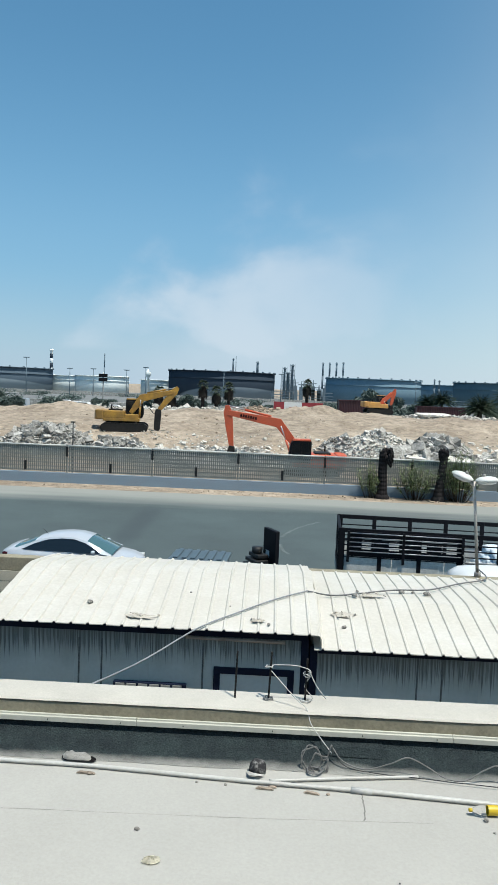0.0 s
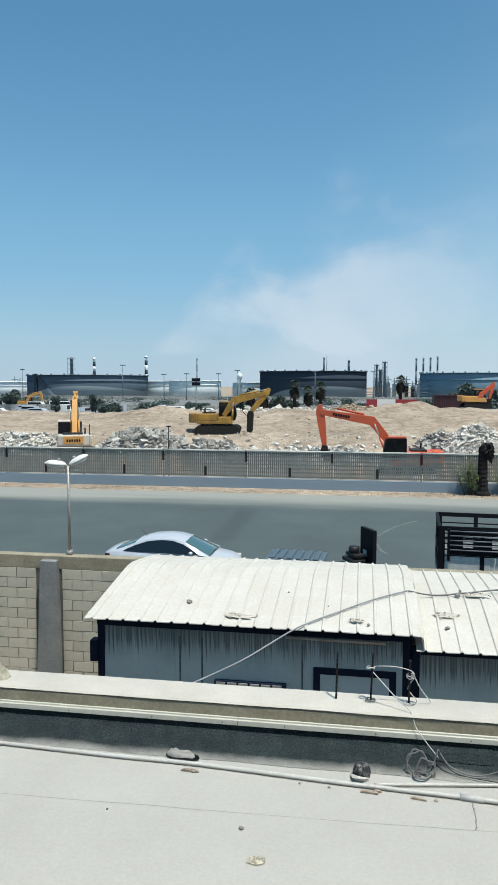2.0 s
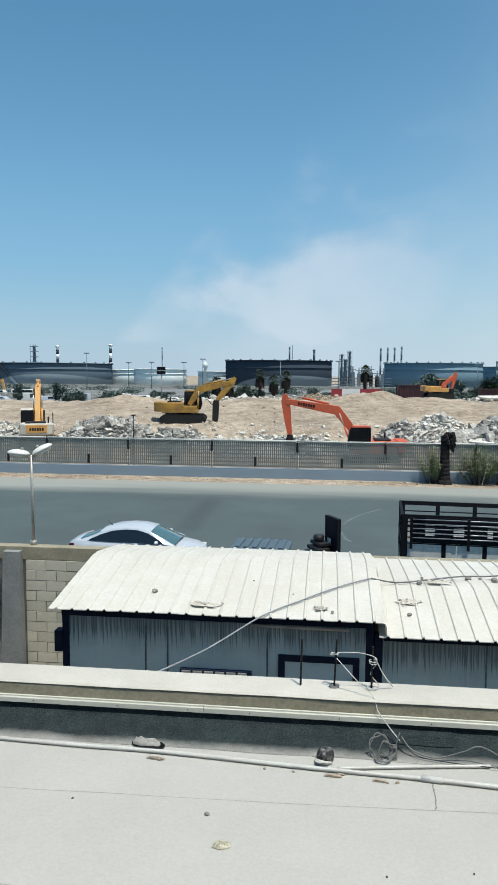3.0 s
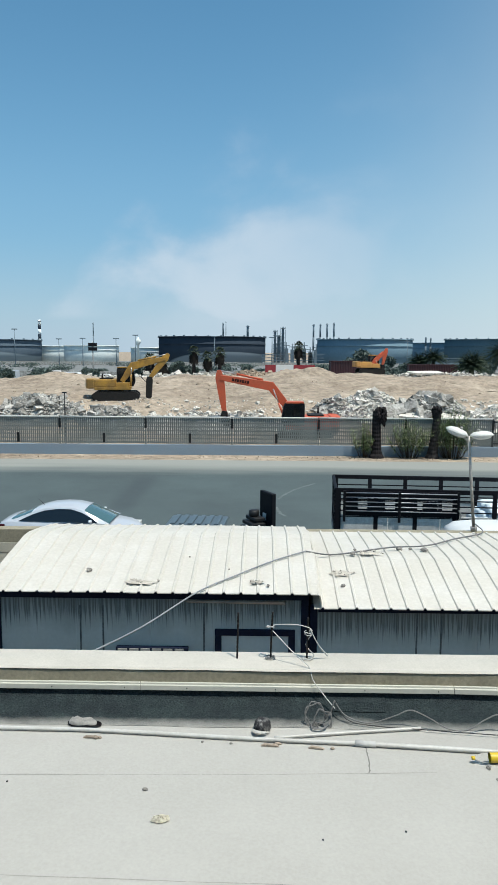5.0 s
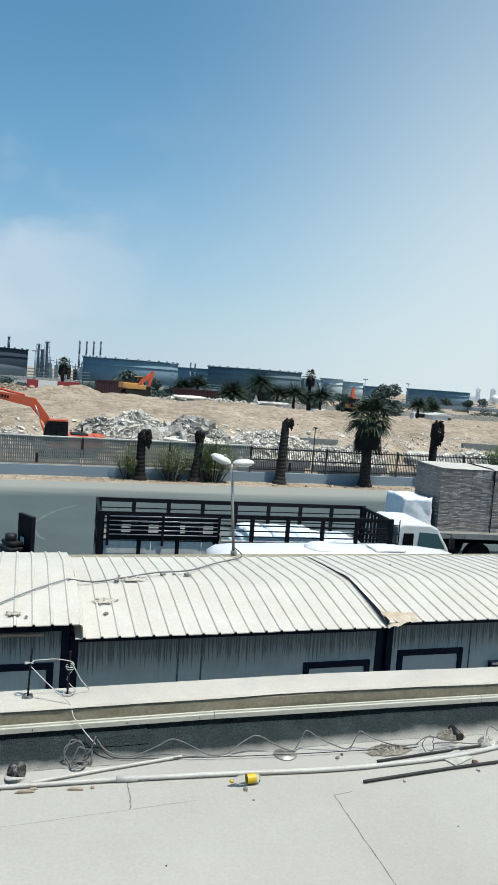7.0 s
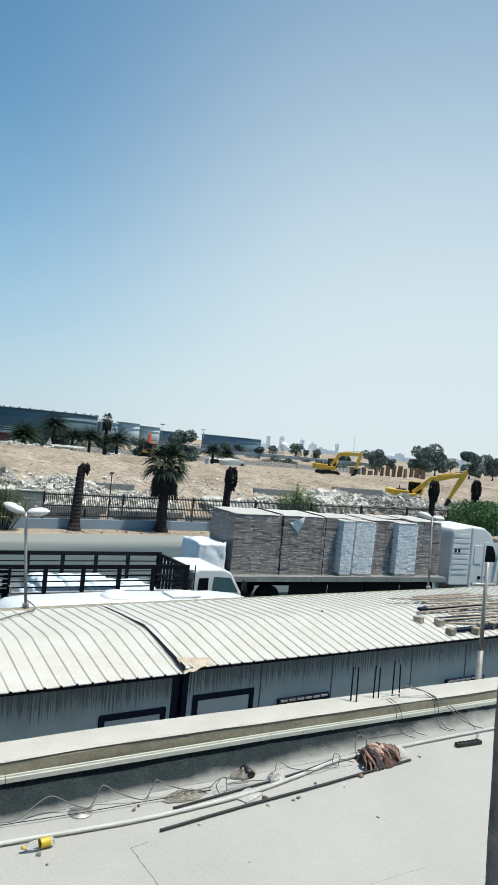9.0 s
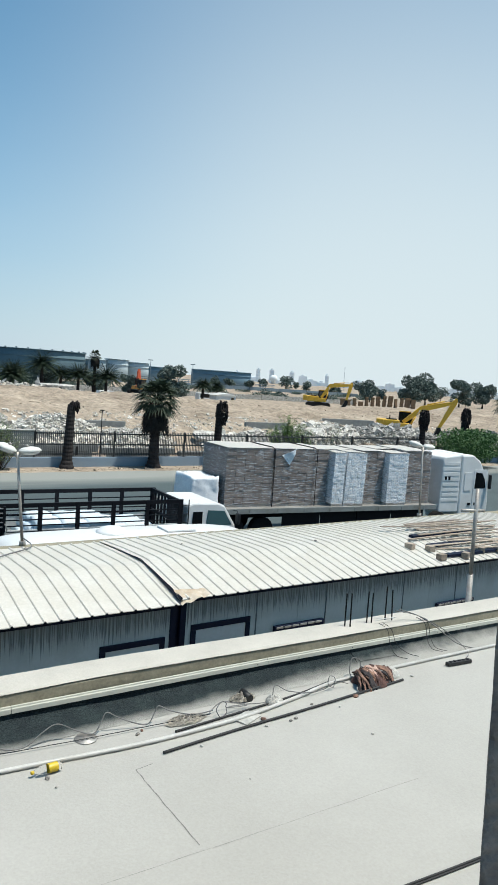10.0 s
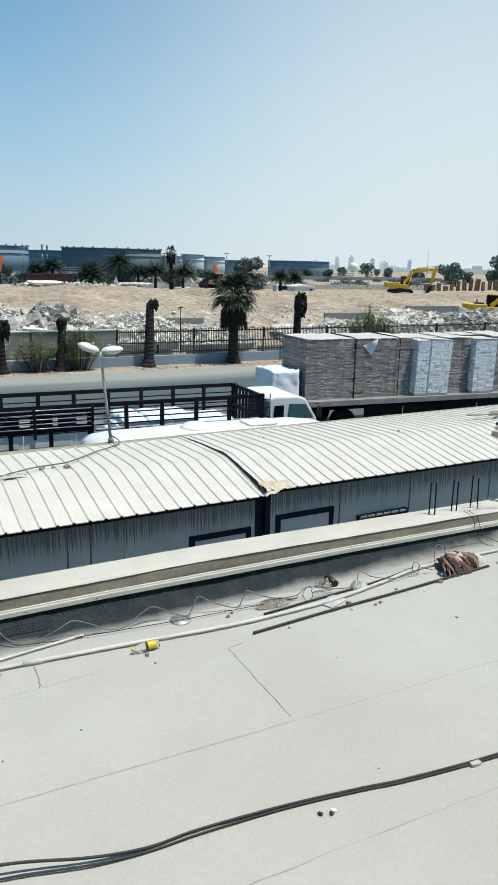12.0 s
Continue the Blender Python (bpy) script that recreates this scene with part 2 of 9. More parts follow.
# ---- materials ----
M_SAND = mat("sand", (0.43, 0.36, 0.28), 0.95, var=0.30, scale=0.22, fine=1.6, bump=0.9, second=(0.235, 0.19, 0.145), spec=0.15, relief=0.45)
M_ASPHALT = mat("asphalt", (0.080, 0.106, 0.108), 0.85, var=0.1, scale=0.2, fine=30, bump=0.2, second=(0.060, 0.077, 0.080), spec=0.25)
M_SCREED = mat("roof_screed", (0.405, 0.396, 0.366), 0.9, var=0.05, scale=0.45, fine=45, bump=0.16, second=(0.352, 0.343, 0.314), spec=0.2)
M_CEMENT = mat("cement", (0.33, 0.30, 0.22), 0.9, var=0.16, scale=3.0, fine=26, bump=0.3, second=(0.225, 0.205, 0.15), spec=0.2)
M_COPING = mat("coping", (0.50, 0.475, 0.42), 0.85, var=0.08, scale=1.5, fine=60, bump=0.15, spec=0.2)
M_FELT = mat("roofing_felt", (0.032, 0.046, 0.047), 0.85, var=0.6, scale=5.0, fine=70, bump=0.9, second=(0.018, 0.024, 0.027), spec=0.15)
M_FLASH = mat("flashing", (0.47, 0.47, 0.41), 0.5, var=0.06, scale=2, fine=20, bump=0.05)
M_BLOCK = mat("concrete_block", (0.55, 0.52, 0.425), 0.92, var=0.12, scale=4, fine=70, bump=0.4, rand=0.08, spec=0.15)
M_MORTAR = mat("mortar", (0.19, 0.185, 0.17), 0.95, var=0.15, scale=2, fine=60, bump=0.4, spec=0.15)
M_COLUMN = mat("grey_cement", (0.25, 0.26, 0.25), 0.9, var=0.15, scale=2, fine=40, bump=0.3, second=(0.17, 0.18, 0.18), spec=0.2)
M_BLUEWALL = mat("painted_plinth", (0.20, 0.275, 0.34), 0.8, var=0.1, scale=0.8, fine=20, bump=0.2, second=(0.21, 0.26, 0.31), spec=0.25)
M_STEELDARK = mat("dark_steel", (0.012, 0.014, 0.016), 0.5, 0.3, var=0.2, scale=3, fine=40, bump=0.05)
M_FENCE = mat("fence_paint", (0.185, 0.205, 0.195), 0.6, 0.0, var=0.15, scale=1, fine=20, bump=0.05)
M_SHEET = mat("painted_roof_sheet", (0.565, 0.55, 0.51), 0.6, 0.0, var=0.07, scale=1.7, fine=22, bump=0.08, second=(0.50, 0.475, 0.42), amount=0.25)
M_NAVY = mat("navy_trim", (0.006, 0.013, 0.036), 0.6, spec=0.15, var=0.2, scale=3, fine=30, bump=0.05)


def wall_paint():
    """Blue-grey cabin cladding with black rain streaks running down from the eave."""
    m = mat("cabin_cladding", (0.43, 0.53, 0.545), 0.6, var=0.05, scale=0.8, fine=20, bump=0.05, second=(0.37, 0.465, 0.485))
    n, l = m.node_tree.nodes, m.node_tree.links
    b = n["Principled BSDF"]
    src = b.inputs["Base Color"].links[0].from_socket
    co = n.new("ShaderNodeTexCoord")
    sep = n.new("ShaderNodeSeparateXYZ")
    l.new(co.outputs["Object"], sep.inputs[0])
    obj = n.new("ShaderNodeObjectInfo")

    def line_noise(scale, detail):
        q, add, ns = n.new("ShaderNodeCombineXYZ"), n.new("ShaderNodeMath"), n.new("ShaderNodeTexNoise")
        add.operation, add.inputs[1].default_value = "MULTIPLY_ADD", scale
        l.new(sep.outputs["X"], add.inputs[0])
        sh = n.new("ShaderNodeMath")
        sh.operation, sh.inputs[1].default_value = "MULTIPLY", 57.0
        l.new(obj.outputs["Random"], sh.inputs[0])
        l.new(sh.outputs[0], add.inputs[2])
        l.new(add.outputs[0], q.inputs[0])
        ns.inputs["Scale"].default_value, ns.inputs["Detail"].default_value = 1.0, detail
        l.new(q.outputs[0], ns.inputs["Vector"])
        return ns.outputs["Fac"]

    def span(v, a, b, c, d):
        q = n.new("ShaderNodeMapRange")
        for k, x in zip(("From Min", "From Max", "To Min", "To Max"), (a, b, c, d)):
            q.inputs[k].default_value = x
        l.new(v, q.inputs["Value"])
        return q.outputs["Result"]

    def two(op, a, b):
        q = n.new("ShaderNodeMath")
        q.operation = op
        l.new(a, q.inputs[0])
        l.new(b, q.inputs[1])
        return q.outputs[0]

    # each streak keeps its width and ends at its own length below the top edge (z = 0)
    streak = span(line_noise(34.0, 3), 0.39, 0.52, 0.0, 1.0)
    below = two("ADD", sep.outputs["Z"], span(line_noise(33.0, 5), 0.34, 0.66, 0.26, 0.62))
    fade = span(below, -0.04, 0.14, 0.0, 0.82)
    # a soft uneven band, darker towards the top edge
    top_band = span(two("ADD", sep.outputs["Z"], span(line_noise(2.2, 4), 0.3, 0.7, 0.0, 0.25)), -0.50, 0.08, 0.0, 0.66)
    cut_value = two("MAXIMUM", two("MULTIPLY", streak, fade), top_band)
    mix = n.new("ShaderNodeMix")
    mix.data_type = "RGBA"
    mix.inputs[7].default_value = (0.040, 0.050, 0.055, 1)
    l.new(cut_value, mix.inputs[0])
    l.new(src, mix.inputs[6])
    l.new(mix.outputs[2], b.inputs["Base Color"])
    return m


M_CLAD = wall_paint()


def felt_dust():
    """Pale roof dust lies on the foot of the felt, with an uneven upper edge."""
    n, l = M_FELT.node_tree.nodes, M_FELT.node_tree.links
    b = n["Principled BSDF"]
    src = b.inputs["Base Color"].links[0].from_socket
    co, sep, ns, add, r, mix = n.new("ShaderNodeTexCoord"), n.new("ShaderNodeSeparateXYZ"), n.new("ShaderNodeTexNoise"), n.new("ShaderNodeMath"), n.new("ShaderNodeMapRange"), n.new("ShaderNodeMix")
    add.operation = "MULTIPLY_ADD"
    ns.inputs["Scale"].default_value, ns.inputs["Detail"].default_value = 1.6, 12
    ns.inputs["Roughness"].default_value = 0.68
    add.inputs[1].default_value = 0.30
    l.new(co.outputs["Object"], sep.inputs[0])
    l.new(co.outputs["Object"], ns.inputs["Vector"])
    l.new(ns.outputs["Fac"], add.inputs[0])
    drift = n.new("ShaderNodeMath")
    drift.operation, drift.inputs[1].default_value = "MULTIPLY_ADD", -0.004
    l.new(sep.outputs["X"], drift.inputs[0])
    l.new(sep.outputs["Y"], drift.inputs[2])
    l.new(drift.outputs[0], add.inputs[2])
    r.inputs["From Min"].default_value, r.inputs["From Max"].default_value = 6.40, 6.60
    r.inputs["To Min"].default_value, r.inputs["To Max"].default_value = 1.0, 0.0
    l.new(add.outputs[0], r.inputs["Value"])
    mix.data_type = "RGBA"
    mix.inputs[7].default_value = (0.36, 0.355, 0.325, 1)
    l.new(r.outputs["Result"], mix.inputs[0])
    l.new(src, mix.inputs[6])
    l.new(mix.outputs[2], b.inputs["Base Color"])


felt_dust()


def road_dust():
    """Sand blown over the far side of the road, in long streaks."""
    n, l = M_ASPHALT.node_tree.nodes, M_ASPHALT.node_tree.links
    b = n["Principled BSDF"]
    src = b.inputs["Base Color"].links[0].from_socket
    co, sep, mp, ns, add, r, mix = n.new("ShaderNodeTexCoord"), n.new("ShaderNodeSeparateXYZ"), n.new("ShaderNodeMapping"), n.new("ShaderNodeTexNoise"), n.new("ShaderNodeMath"), n.new("ShaderNodeMapRange"), n.new("ShaderNodeMix")
    mp.inputs["Scale"].default_value = (0.04, 0.35, 1)
    ns.inputs["Scale"].default_value, ns.inputs["Detail"].default_value = 1.0, 8
    l.new(co.outputs["Object"], sep.inputs[0])
    l.new(co.outputs["Object"], mp.inputs["Vector"])
    l.new(mp.outputs["Vector"], ns.inputs["Vector"])
    add.operation, add.inputs[1].default_value = "MULTIPLY_ADD", 7.0
    l.new(ns.outputs["Fac"], add.inputs[0])
    l.new(sep.outputs["Y"], add.inputs[2])
    r.inputs["From Min"].default_value, r.inputs["From Max"].default_value = 40.0, 43.2
    l.new(add.outputs[0], r.inputs["Value"])
    mix.data_type = "RGBA"
    mix.inputs[7].default_value = (0.25, 0.258, 0.236, 1)
    l.new(r.outputs["Result"], mix.inputs[0])
    l.new(src, mix.inputs[6])

    # a soft darker streak across the lane
    def ranged(v, a, b, c, d):
        q = n.new("ShaderNodeMapRange")
        q.interpolation_type = "SMOOTHSTEP"
        for k, x in zip(("From Min", "From Max", "To Min", "To Max"), (a, b, c, d)):
            q.inputs[k].default_value = x
        l.new(v, q.inputs["Value"])
        return q.outputs["Result"]

    def two(op, a, b):
        q = n.new("ShaderNodeMath")
        q.operation = op
        for i, v in enumerate((a, b)):
            if isinstance(v, (int, float)):
                q.inputs[i].default_value = v
            else:
                l.new(v, q.inputs[i])
        return q.outputs[0]

    off = two("ABSOLUTE", two("ADD", two("ADD", sep.outputs["X"], 5.45), two("MULTIPLY", ns.outputs["Fac"], 0.25)), 0.0)
    lane_streak = two("MULTIPLY", ranged(off, 0.15, 0.85, 0.55, 0.0), two("MULTIPLY", ranged(sep.outputs["Y"], 26.0, 29.0, 0.0, 1.0), ranged(sep.outputs["Y"], 34.5, 37.5, 1.0, 0.0)))
    streak_mix = n.new("ShaderNodeMix")
    streak_mix.data_type = "RGBA"
    streak_mix.inputs[7].default_value = (0.045, 0.056, 0.062, 1)
    l.new(lane_streak, streak_mix.inputs[0])
    l.new(mix.outputs[2], streak_mix.inputs[6])
    l.new(streak_mix.outputs[2], b.inputs["Base Color"])


road_dust()
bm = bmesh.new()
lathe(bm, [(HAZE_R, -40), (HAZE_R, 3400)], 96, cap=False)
solid("sky_backdrop", bm, haze_material(), "glowing backdrop painted with dusty haze and drifting smoke over the horizon", kind="structure", smooth=True)


# ---- the ground, one sheet to the horizon ----
def terrain(x, y):
    """Flat by the road, a shallow cut behind the fence, then a long heap of graded sand, flat again beyond."""
    if y < 44.4 or y > 125 or x < -120 or x > 190:
        return 0.0
    side = smooth01(-120, -80, x) * (1 - smooth01(140, 190, x))
    h = -0.7 * bump01(45, 56, y)
    rise = 2.0 + 0.4 * math.sin(x * 0.05 + 1)
    h += rise * smooth01(50, 64, y) + 0.6 * smooth01(64, 92, y) - (rise + 0.6) * smooth01(102, 118, y)
    n = noise.fractal(Vector((x * 0.09, y * 0.09, 3.0)), 1.0, 2.0, 5) + 0.55 * abs(noise.noise(Vector((x * 0.22, y * 0.35, 8.0))))
    h += (0.62 * n + 0.22 * noise.noise(Vector((x * 0.55, y * 0.7, 1.0))) - 0.16 * abs(noise.noise(Vector((x * 0.9, y * 0.9, 5.0))))) * smooth01(46, 58, y) * (1 - smooth01(108, 124, y))
    return h * side


def stations(lo, a, b, hi, step, far):
    mid = list(np.arange(a, b + 1e-6, step))
    left = [a - (a - lo) * (k / far) ** 2 for k in range(far, 0, -1)]
    right = [b + (hi - b) * (k / far) ** 2 for k in range(1, far + 1)]
    return left + mid + right


bm = bmesh.new()
grid(bm, stations(-3500, -122, 192, 3500, 1.1, 12), stations(-900, 44, 126, 4500, 0.9, 12), lambda x, y: (x, y, terrain(x, y) - 0.02))
solid("ground", bm, M_SAND, "dry pale sand and graded desert soil", kind="structure", smooth=True)

bm = bmesh.new()
grid(bm, stations(-1500, -100, 140, 1500, 4.0, 5), list(np.linspace(13.4, 41.4, 15)), lambda x, y: (x, y, 0.0))
solid("road", bm, M_ASPHALT, "grey asphalt road, faded and dusty", kind="structure")

# ---- the flat roof below the camera ----
ROOF = 2.9


def bend(x):
    """The parapet turns slightly towards the building from x = 3.3 on."""
    return 0.042 * max(0.0, x - 3.3)


bm = bmesh.new()
box(bm, -16, 26, -1.2, 7.0, 2.6, ROOF)
solid("roof_slab", bm, M_SCREED, "flat roof with pale cement screed, dusty", kind="structure")
# felt upturn: a cove that runs up the parapet
bm = bmesh.new()
cove = [(6.30, ROOF + 0.004), (6.46, ROOF + 0.012), (6.55, ROOF + 0.04), (6.62, ROOF + 0.09), (6.675, ROOF + 0.12), (6.69, ROOF + 0.19)]
grid(bm, list(np.arange(-16, 26.01, 0.25)), list(range(len(cove))), lambda x, k: (x, cove[k][0] - bend(x) + 0.02 * noise.noise(Vector((x * 1.4, k * 0.5, 0))), cove[k][1] + (0.016 * noise.noise(Vector((x * 2.1, k, 4))) if k else 0)))
solid("felt_upturn", bm, M_FELT, "dark mineral roofing felt turned up the parapet", kind="structure", smooth=True)
# lapped repair pieces of felt
for x0, x1, lift in ((0.76, 1.34, 0.008), (-6.1, -5.2, 0.007), (6.3, 7.0, 0.007)):
    bm = bmesh.new()
    cx = list(np.linspace(x0, x1, 9))
    def lap_at(x, k, d):
        return (x, cove[k][0] - bend(x) + 0.02 * noise.noise(Vector((x * 1.4, k * 0.5, 0))) - d, cove[k][1] + 0.016 * noise.noise(Vector((x * 2.1, k, 4))) + d)
    grid(bm, cx, [2, 3, 4, 5], lambda x, k: lap_at(x, k, lift + 0.010 * bump01(x0, x1, x) * (k == 3)))
    grid(bm, cx, [2, 3, 4, 5], lambda x, k: lap_at(x, k, 0.001))
    ring = [e for e in bm.edges if e.is_boundary]
    bmesh.ops.bridge_loops(bm, edges=ring)
    solid("felt_lap", bm, M_FELT, "lapped repair piece of dark roofing felt on the upturn", "felt patch", group="felt laps")
bm = bmesh.new()
ring_p = [(6.70, 2.6), (6.70, 3.235), (6.71, 3.245), (7.13, 3.245), (7.14, 3.235), (7.14, 2.6), (6.70, 2.6)]
grid(bm, [-16, -8, 0, 3.3, 9, 15, 26], list(range(len(ring_p))), lambda x, k: (x, ring_p[k][0] - bend(x), ring_p[k][1]))
bmesh.ops.remove_doubles(bm, verts=bm.verts[:], dist=0.0005)
bmesh.ops.holes_fill(bm, edges=[e for e in bm.edges if e.is_boundary])
bmesh.ops.recalc_face_normals(bm, faces=bm.faces)
solid("parapet", bm, M_CEMENT, "low cement parapet of the flat roof", kind="structure")
bm = bmesh.new()
xs = list(np.arange(-16, 26.01, 0.3))
top = [(6.694, 3.258), (6.702, 3.268), (6.74, 3.272), (7.10, 3.272), (7.15, 3.25), (7.15, 3.20)]
grid(bm, xs, list(range(len(top))), lambda x, k: (x, top[k][0] - bend(x) + (0.012 * noise.noise(Vector((x * 0.9, 0, 7))) if k < 3 else 0), top[k][1] + 0.006 * noise.noise(Vector((x * 1.3, k, 2)))))
solid("parapet_coping", bm, M_COPING, "pale cement coping along the parapet", kind="structure", smooth=True)
flash = thing("parapet_flashing", "cream metal flashing strip screwed to the parapet", "flashing", kind="structure")
for i in range(14):
    bm = bmesh.new()
    x0 = -16 + 3 * i
    prism(bm, [(6.697, 3.138), (6.676, 3.136), (6.674, 3.122), (6.656, 3.118), (6.652, 3.074), (6.664, 3.069), (6.668, 3.110), (6.697, 3.110)], x0 + 0.003, x0 + 2.997, axis="x")
    for v in bm.verts:
        v.co.y -= bend(v.co.x)
    strip = part("strip", bm, M_FLASH, flash)
    for u in (0.45, 1.30, 2.15, 2.85):
        bm = bmesh.new()
        rod(bm, (x0 + u, 6.657 - bend(x0 + u), 3.097), (x0 + u, 6.646 - bend(x0 + u), 3.097), 0.006, 0.005, 6)
        part("screw", bm, M_STEELDARK, strip)

# ---- block boundary wall behind the cabins ----
WALL_Y = 12.9
bm = bmesh.new()
box(bm, -24, 42, WALL_Y + 0.012, WALL_Y + 0.2, -0.3, 2.86)
wall = solid("boundary_wall", bm, M_MORTAR, "concrete block boundary wall with recessed mortar joints", kind="structure")
bm = bmesh.new()
box(bm, -24, 42, WALL_Y - 0.01, WALL_Y + 0.22, 2.8, 3.05, 0.01)
part("ring_beam", bm, M_CEMENT, wall, "rough cement ring beam")
bm = bmesh.new()
prism(bm, [(-6.03, -0.2), (-5.53, -0.2), (-5.58, 2.98), (-5.90, 2.98)], WALL_Y - 0.16, WALL_Y + 0.01, 0.008)
part("column", bm, M_COLUMN, wall, "smooth grey cement column")

# ---- boundary plinth of the works across the road ----
FENCE_Y = 43.6
bm = bmesh.new()
box(bm, -150, 190, FENCE_Y, FENCE_Y + 0.35, -0.4, 0.60, 0.02)
solid("fence_plinth", bm, M_BLUEWALL, "low blue-grey painted concrete plinth wall under the fence", kind="structure")


# ---- cabins ----
def cabin(label, x0, x1, eave, ridge, back):
    """A site cabin: wall panels, trim and ribbed roof sheets. eave, ridge, back: (y, z)."""
    c = thing("site_cabin", label, "cabin", group="row of site cabins")
    fy = eave[0] + 0.21
    wz = eave[1] - 0.03
    n = max(1, round((x1 - x0) / 1.15))
    w = (x1 - x0 - 0.2) / n
    for i in range(n):
        bm = bmesh.new()
        box(bm, 0.001, w - 0.001, 0, 0.06, -wz, 0, 0.002)
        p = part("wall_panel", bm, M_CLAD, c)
        p.location = (x0 + 0.1 + i * w, fy, wz)
    for xa in (x0 + 0.0, x1 - 0.1):
        bm = bmesh.new()
        box(bm, xa, xa + 0.1, fy - 0.012, fy + 0.08, 0, wz, 0.006)
        part("corner_post", bm, M_NAVY, c, "navy corner post")
    bm = bmesh.new()
    box(bm, x0 + 0.03, x1 - 0.03, fy + 0.08, back[0] - 0.12, 0, min(eave[1], back[1]) - 0.12)
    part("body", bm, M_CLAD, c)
    return c


PITCH = 0.225


def roof_sheets(c, x0, x1, eave, ridge, back):
    """Ribbed sheets, four ribs each, bent over the ridge."""
    n = round((x1 - x0) / (4 * PITCH))
    w = (x1 - x0) / n
    q = w / 4
    prof = [(0, 0.0), (0.39 * q, 0.0), (0.45 * q, 0.021), (0.55 * q, 0.021), (0.61 * q, 0.0)]
    for i in range(n):
        bm = bmesh.new()
        xs = [(k * q + px, pz) for k in range(4) for px, pz in prof] + [(w + 0.012, 0.0)]
        mid1 = ((eave[0] + ridge[0]) / 2, (eave[1] + ridge[1]) / 2 + 0.01)
        mid2 = ((back[0] + ridge[0]) / 2, (back[1] + ridge[1]) / 2 + 0.01)
        near = (ridge[0] - 0.12, ridge[1] - 0.012)
        far = (ridge[0] + 0.12, ridge[1] - 0.010)
        line = [eave, mid1, near, far, mid2, back]
        j = 0.002 * math.sin(i * 2.3)
        for lift in (0.0, -0.012):
            vs = [[bm.verts.new((x0 + i * w + px, yy, zz + pz + lift + j * (1 if r < 2 else 0) + 0.008 * noise.noise(Vector(((x0 + i * w + px) * 1.3, yy, 5))))) for px, pz in xs] for r, (yy, zz) in enumerate(line)]
            for a, b in zip(vs, vs[1:]):
                for k in range(len(xs) - 1):
                    bm.faces.new((a[k], a[k + 1], b[k + 1], b[k]))
            if lift == 0.0:
                first = vs
        for k in range(len(xs) - 1):
            bm.faces.new((first[0][k], vs[0][k], vs[0][k + 1], first[0][k + 1]))
        part("roof_sheet", bm, M_SHEET, c)


EAVE_A, RIDGE_A, BACK_A = (9.3, 3.12), (11.3, 3.40), (12.6, 3.22)
EAVE_B, RIDGE_B, BACK_B = (9.3, 2.93), (10.8, 3.22), (12.6, 3.13)
EAVE_C, RIDGE_C, BACK_C = (9.3, 3.00), (10.8, 3.26), (12.6, 3.15)
cabin_a = cabin("blue-grey site cabin with a white ribbed roof, streaked with black", -3.50, 0.80, EAVE_A, RIDGE_A, BACK_A)
roof_sheets(cabin_a, -3.62, 0.905, EAVE_A, RIDGE_A, BACK_A)
cabin_b = cabin("blue-grey site cabin, slightly lower, with a white ribbed roof", 0.82, 5.38, EAVE_B, RIDGE_B, BACK_B)
roof_sheets(cabin_b, 0.86, 5.365, EAVE_B, RIDGE_B, BACK_B)
cabin_c = cabin("long blue-grey site cabin with a torn white ribbed roof", 5.46, 17.0, EAVE_C, RIDGE_C, BACK_C)
roof_sheets(cabin_c, 5.36, 17.1, EAVE_C, RIDGE_C, BACK_C)

# ---- window wall of the upper floor, where the camera stands ----
M_RENDER = mat("rough_render", (0.23, 0.23, 0.22), 0.95, var=0.25, scale=5, fine=45, bump=0.8, second=(0.11, 0.11, 0.11), spec=0.15)
wall_w = thing("window_wall", "rough grey rendered wall with an open window", "wall", kind="structure")
for nm, dims in (("sill_wall", (-5, 5, 0.55, 0.85, 2.9, 5.1)), ("lintel", (-5, 5, 0.55, 0.85, 7.7, 7.8)), ("wall_pier", (-5, -1.6, 0.55, 0.85, 5.1, 7.7)), ("wall_pier", (1.19, 5, 0.66, 0.85, 5.1, 7.7))):
    bm = bmesh.new()
    box(bm, *dims)
    part(nm, bm, M_RENDER, wall_w)
bm = bmesh.new()
edge_line = [(5.30, 0.88), (5.60, 0.84), (5.70, 0.785), (5.76, 0.765), (5.84, 0.758), (5.98, 0.752), (6.10, 0.747), (6.20, 0.742), (6.27, 0.742), (6.31, 0.750), (6.36, 0.765), (6.40, 0.785), (6.47, 0.79), (6.485, 0.742), (6.50, 0.726), (6.58, 0.722), (6.64, 0.726), (6.69, 0.74), (6.9, 0.76), (7.70, 0.765)]
zs, xs_e = [z for z, x in edge_line], [x for z, x in edge_line]
zz = list(np.arange(5.10, 7.701, 0.03))
rows_y = [0.50, 0.56, 0.59, 0.60, 0.612, 0.64, 0.85]
push = [0.14, 0.05, 0.012, 0.0, 0.024, 0.075, 0.42]
grid(bm, list(range(len(rows_y))), zz, lambda k, z: (float(np.interp(z, zs, xs_e)) + push[k] + 0.004 * noise.noise(Vector((k, z * 9, 1))) + 0.006 * noise.noise(Vector((k * 0.3, z * 3, 5))), rows_y[k], z))
part("jamb", bm, M_RENDER, wall_w, "chipped grey render on the window jamb", smooth=True)

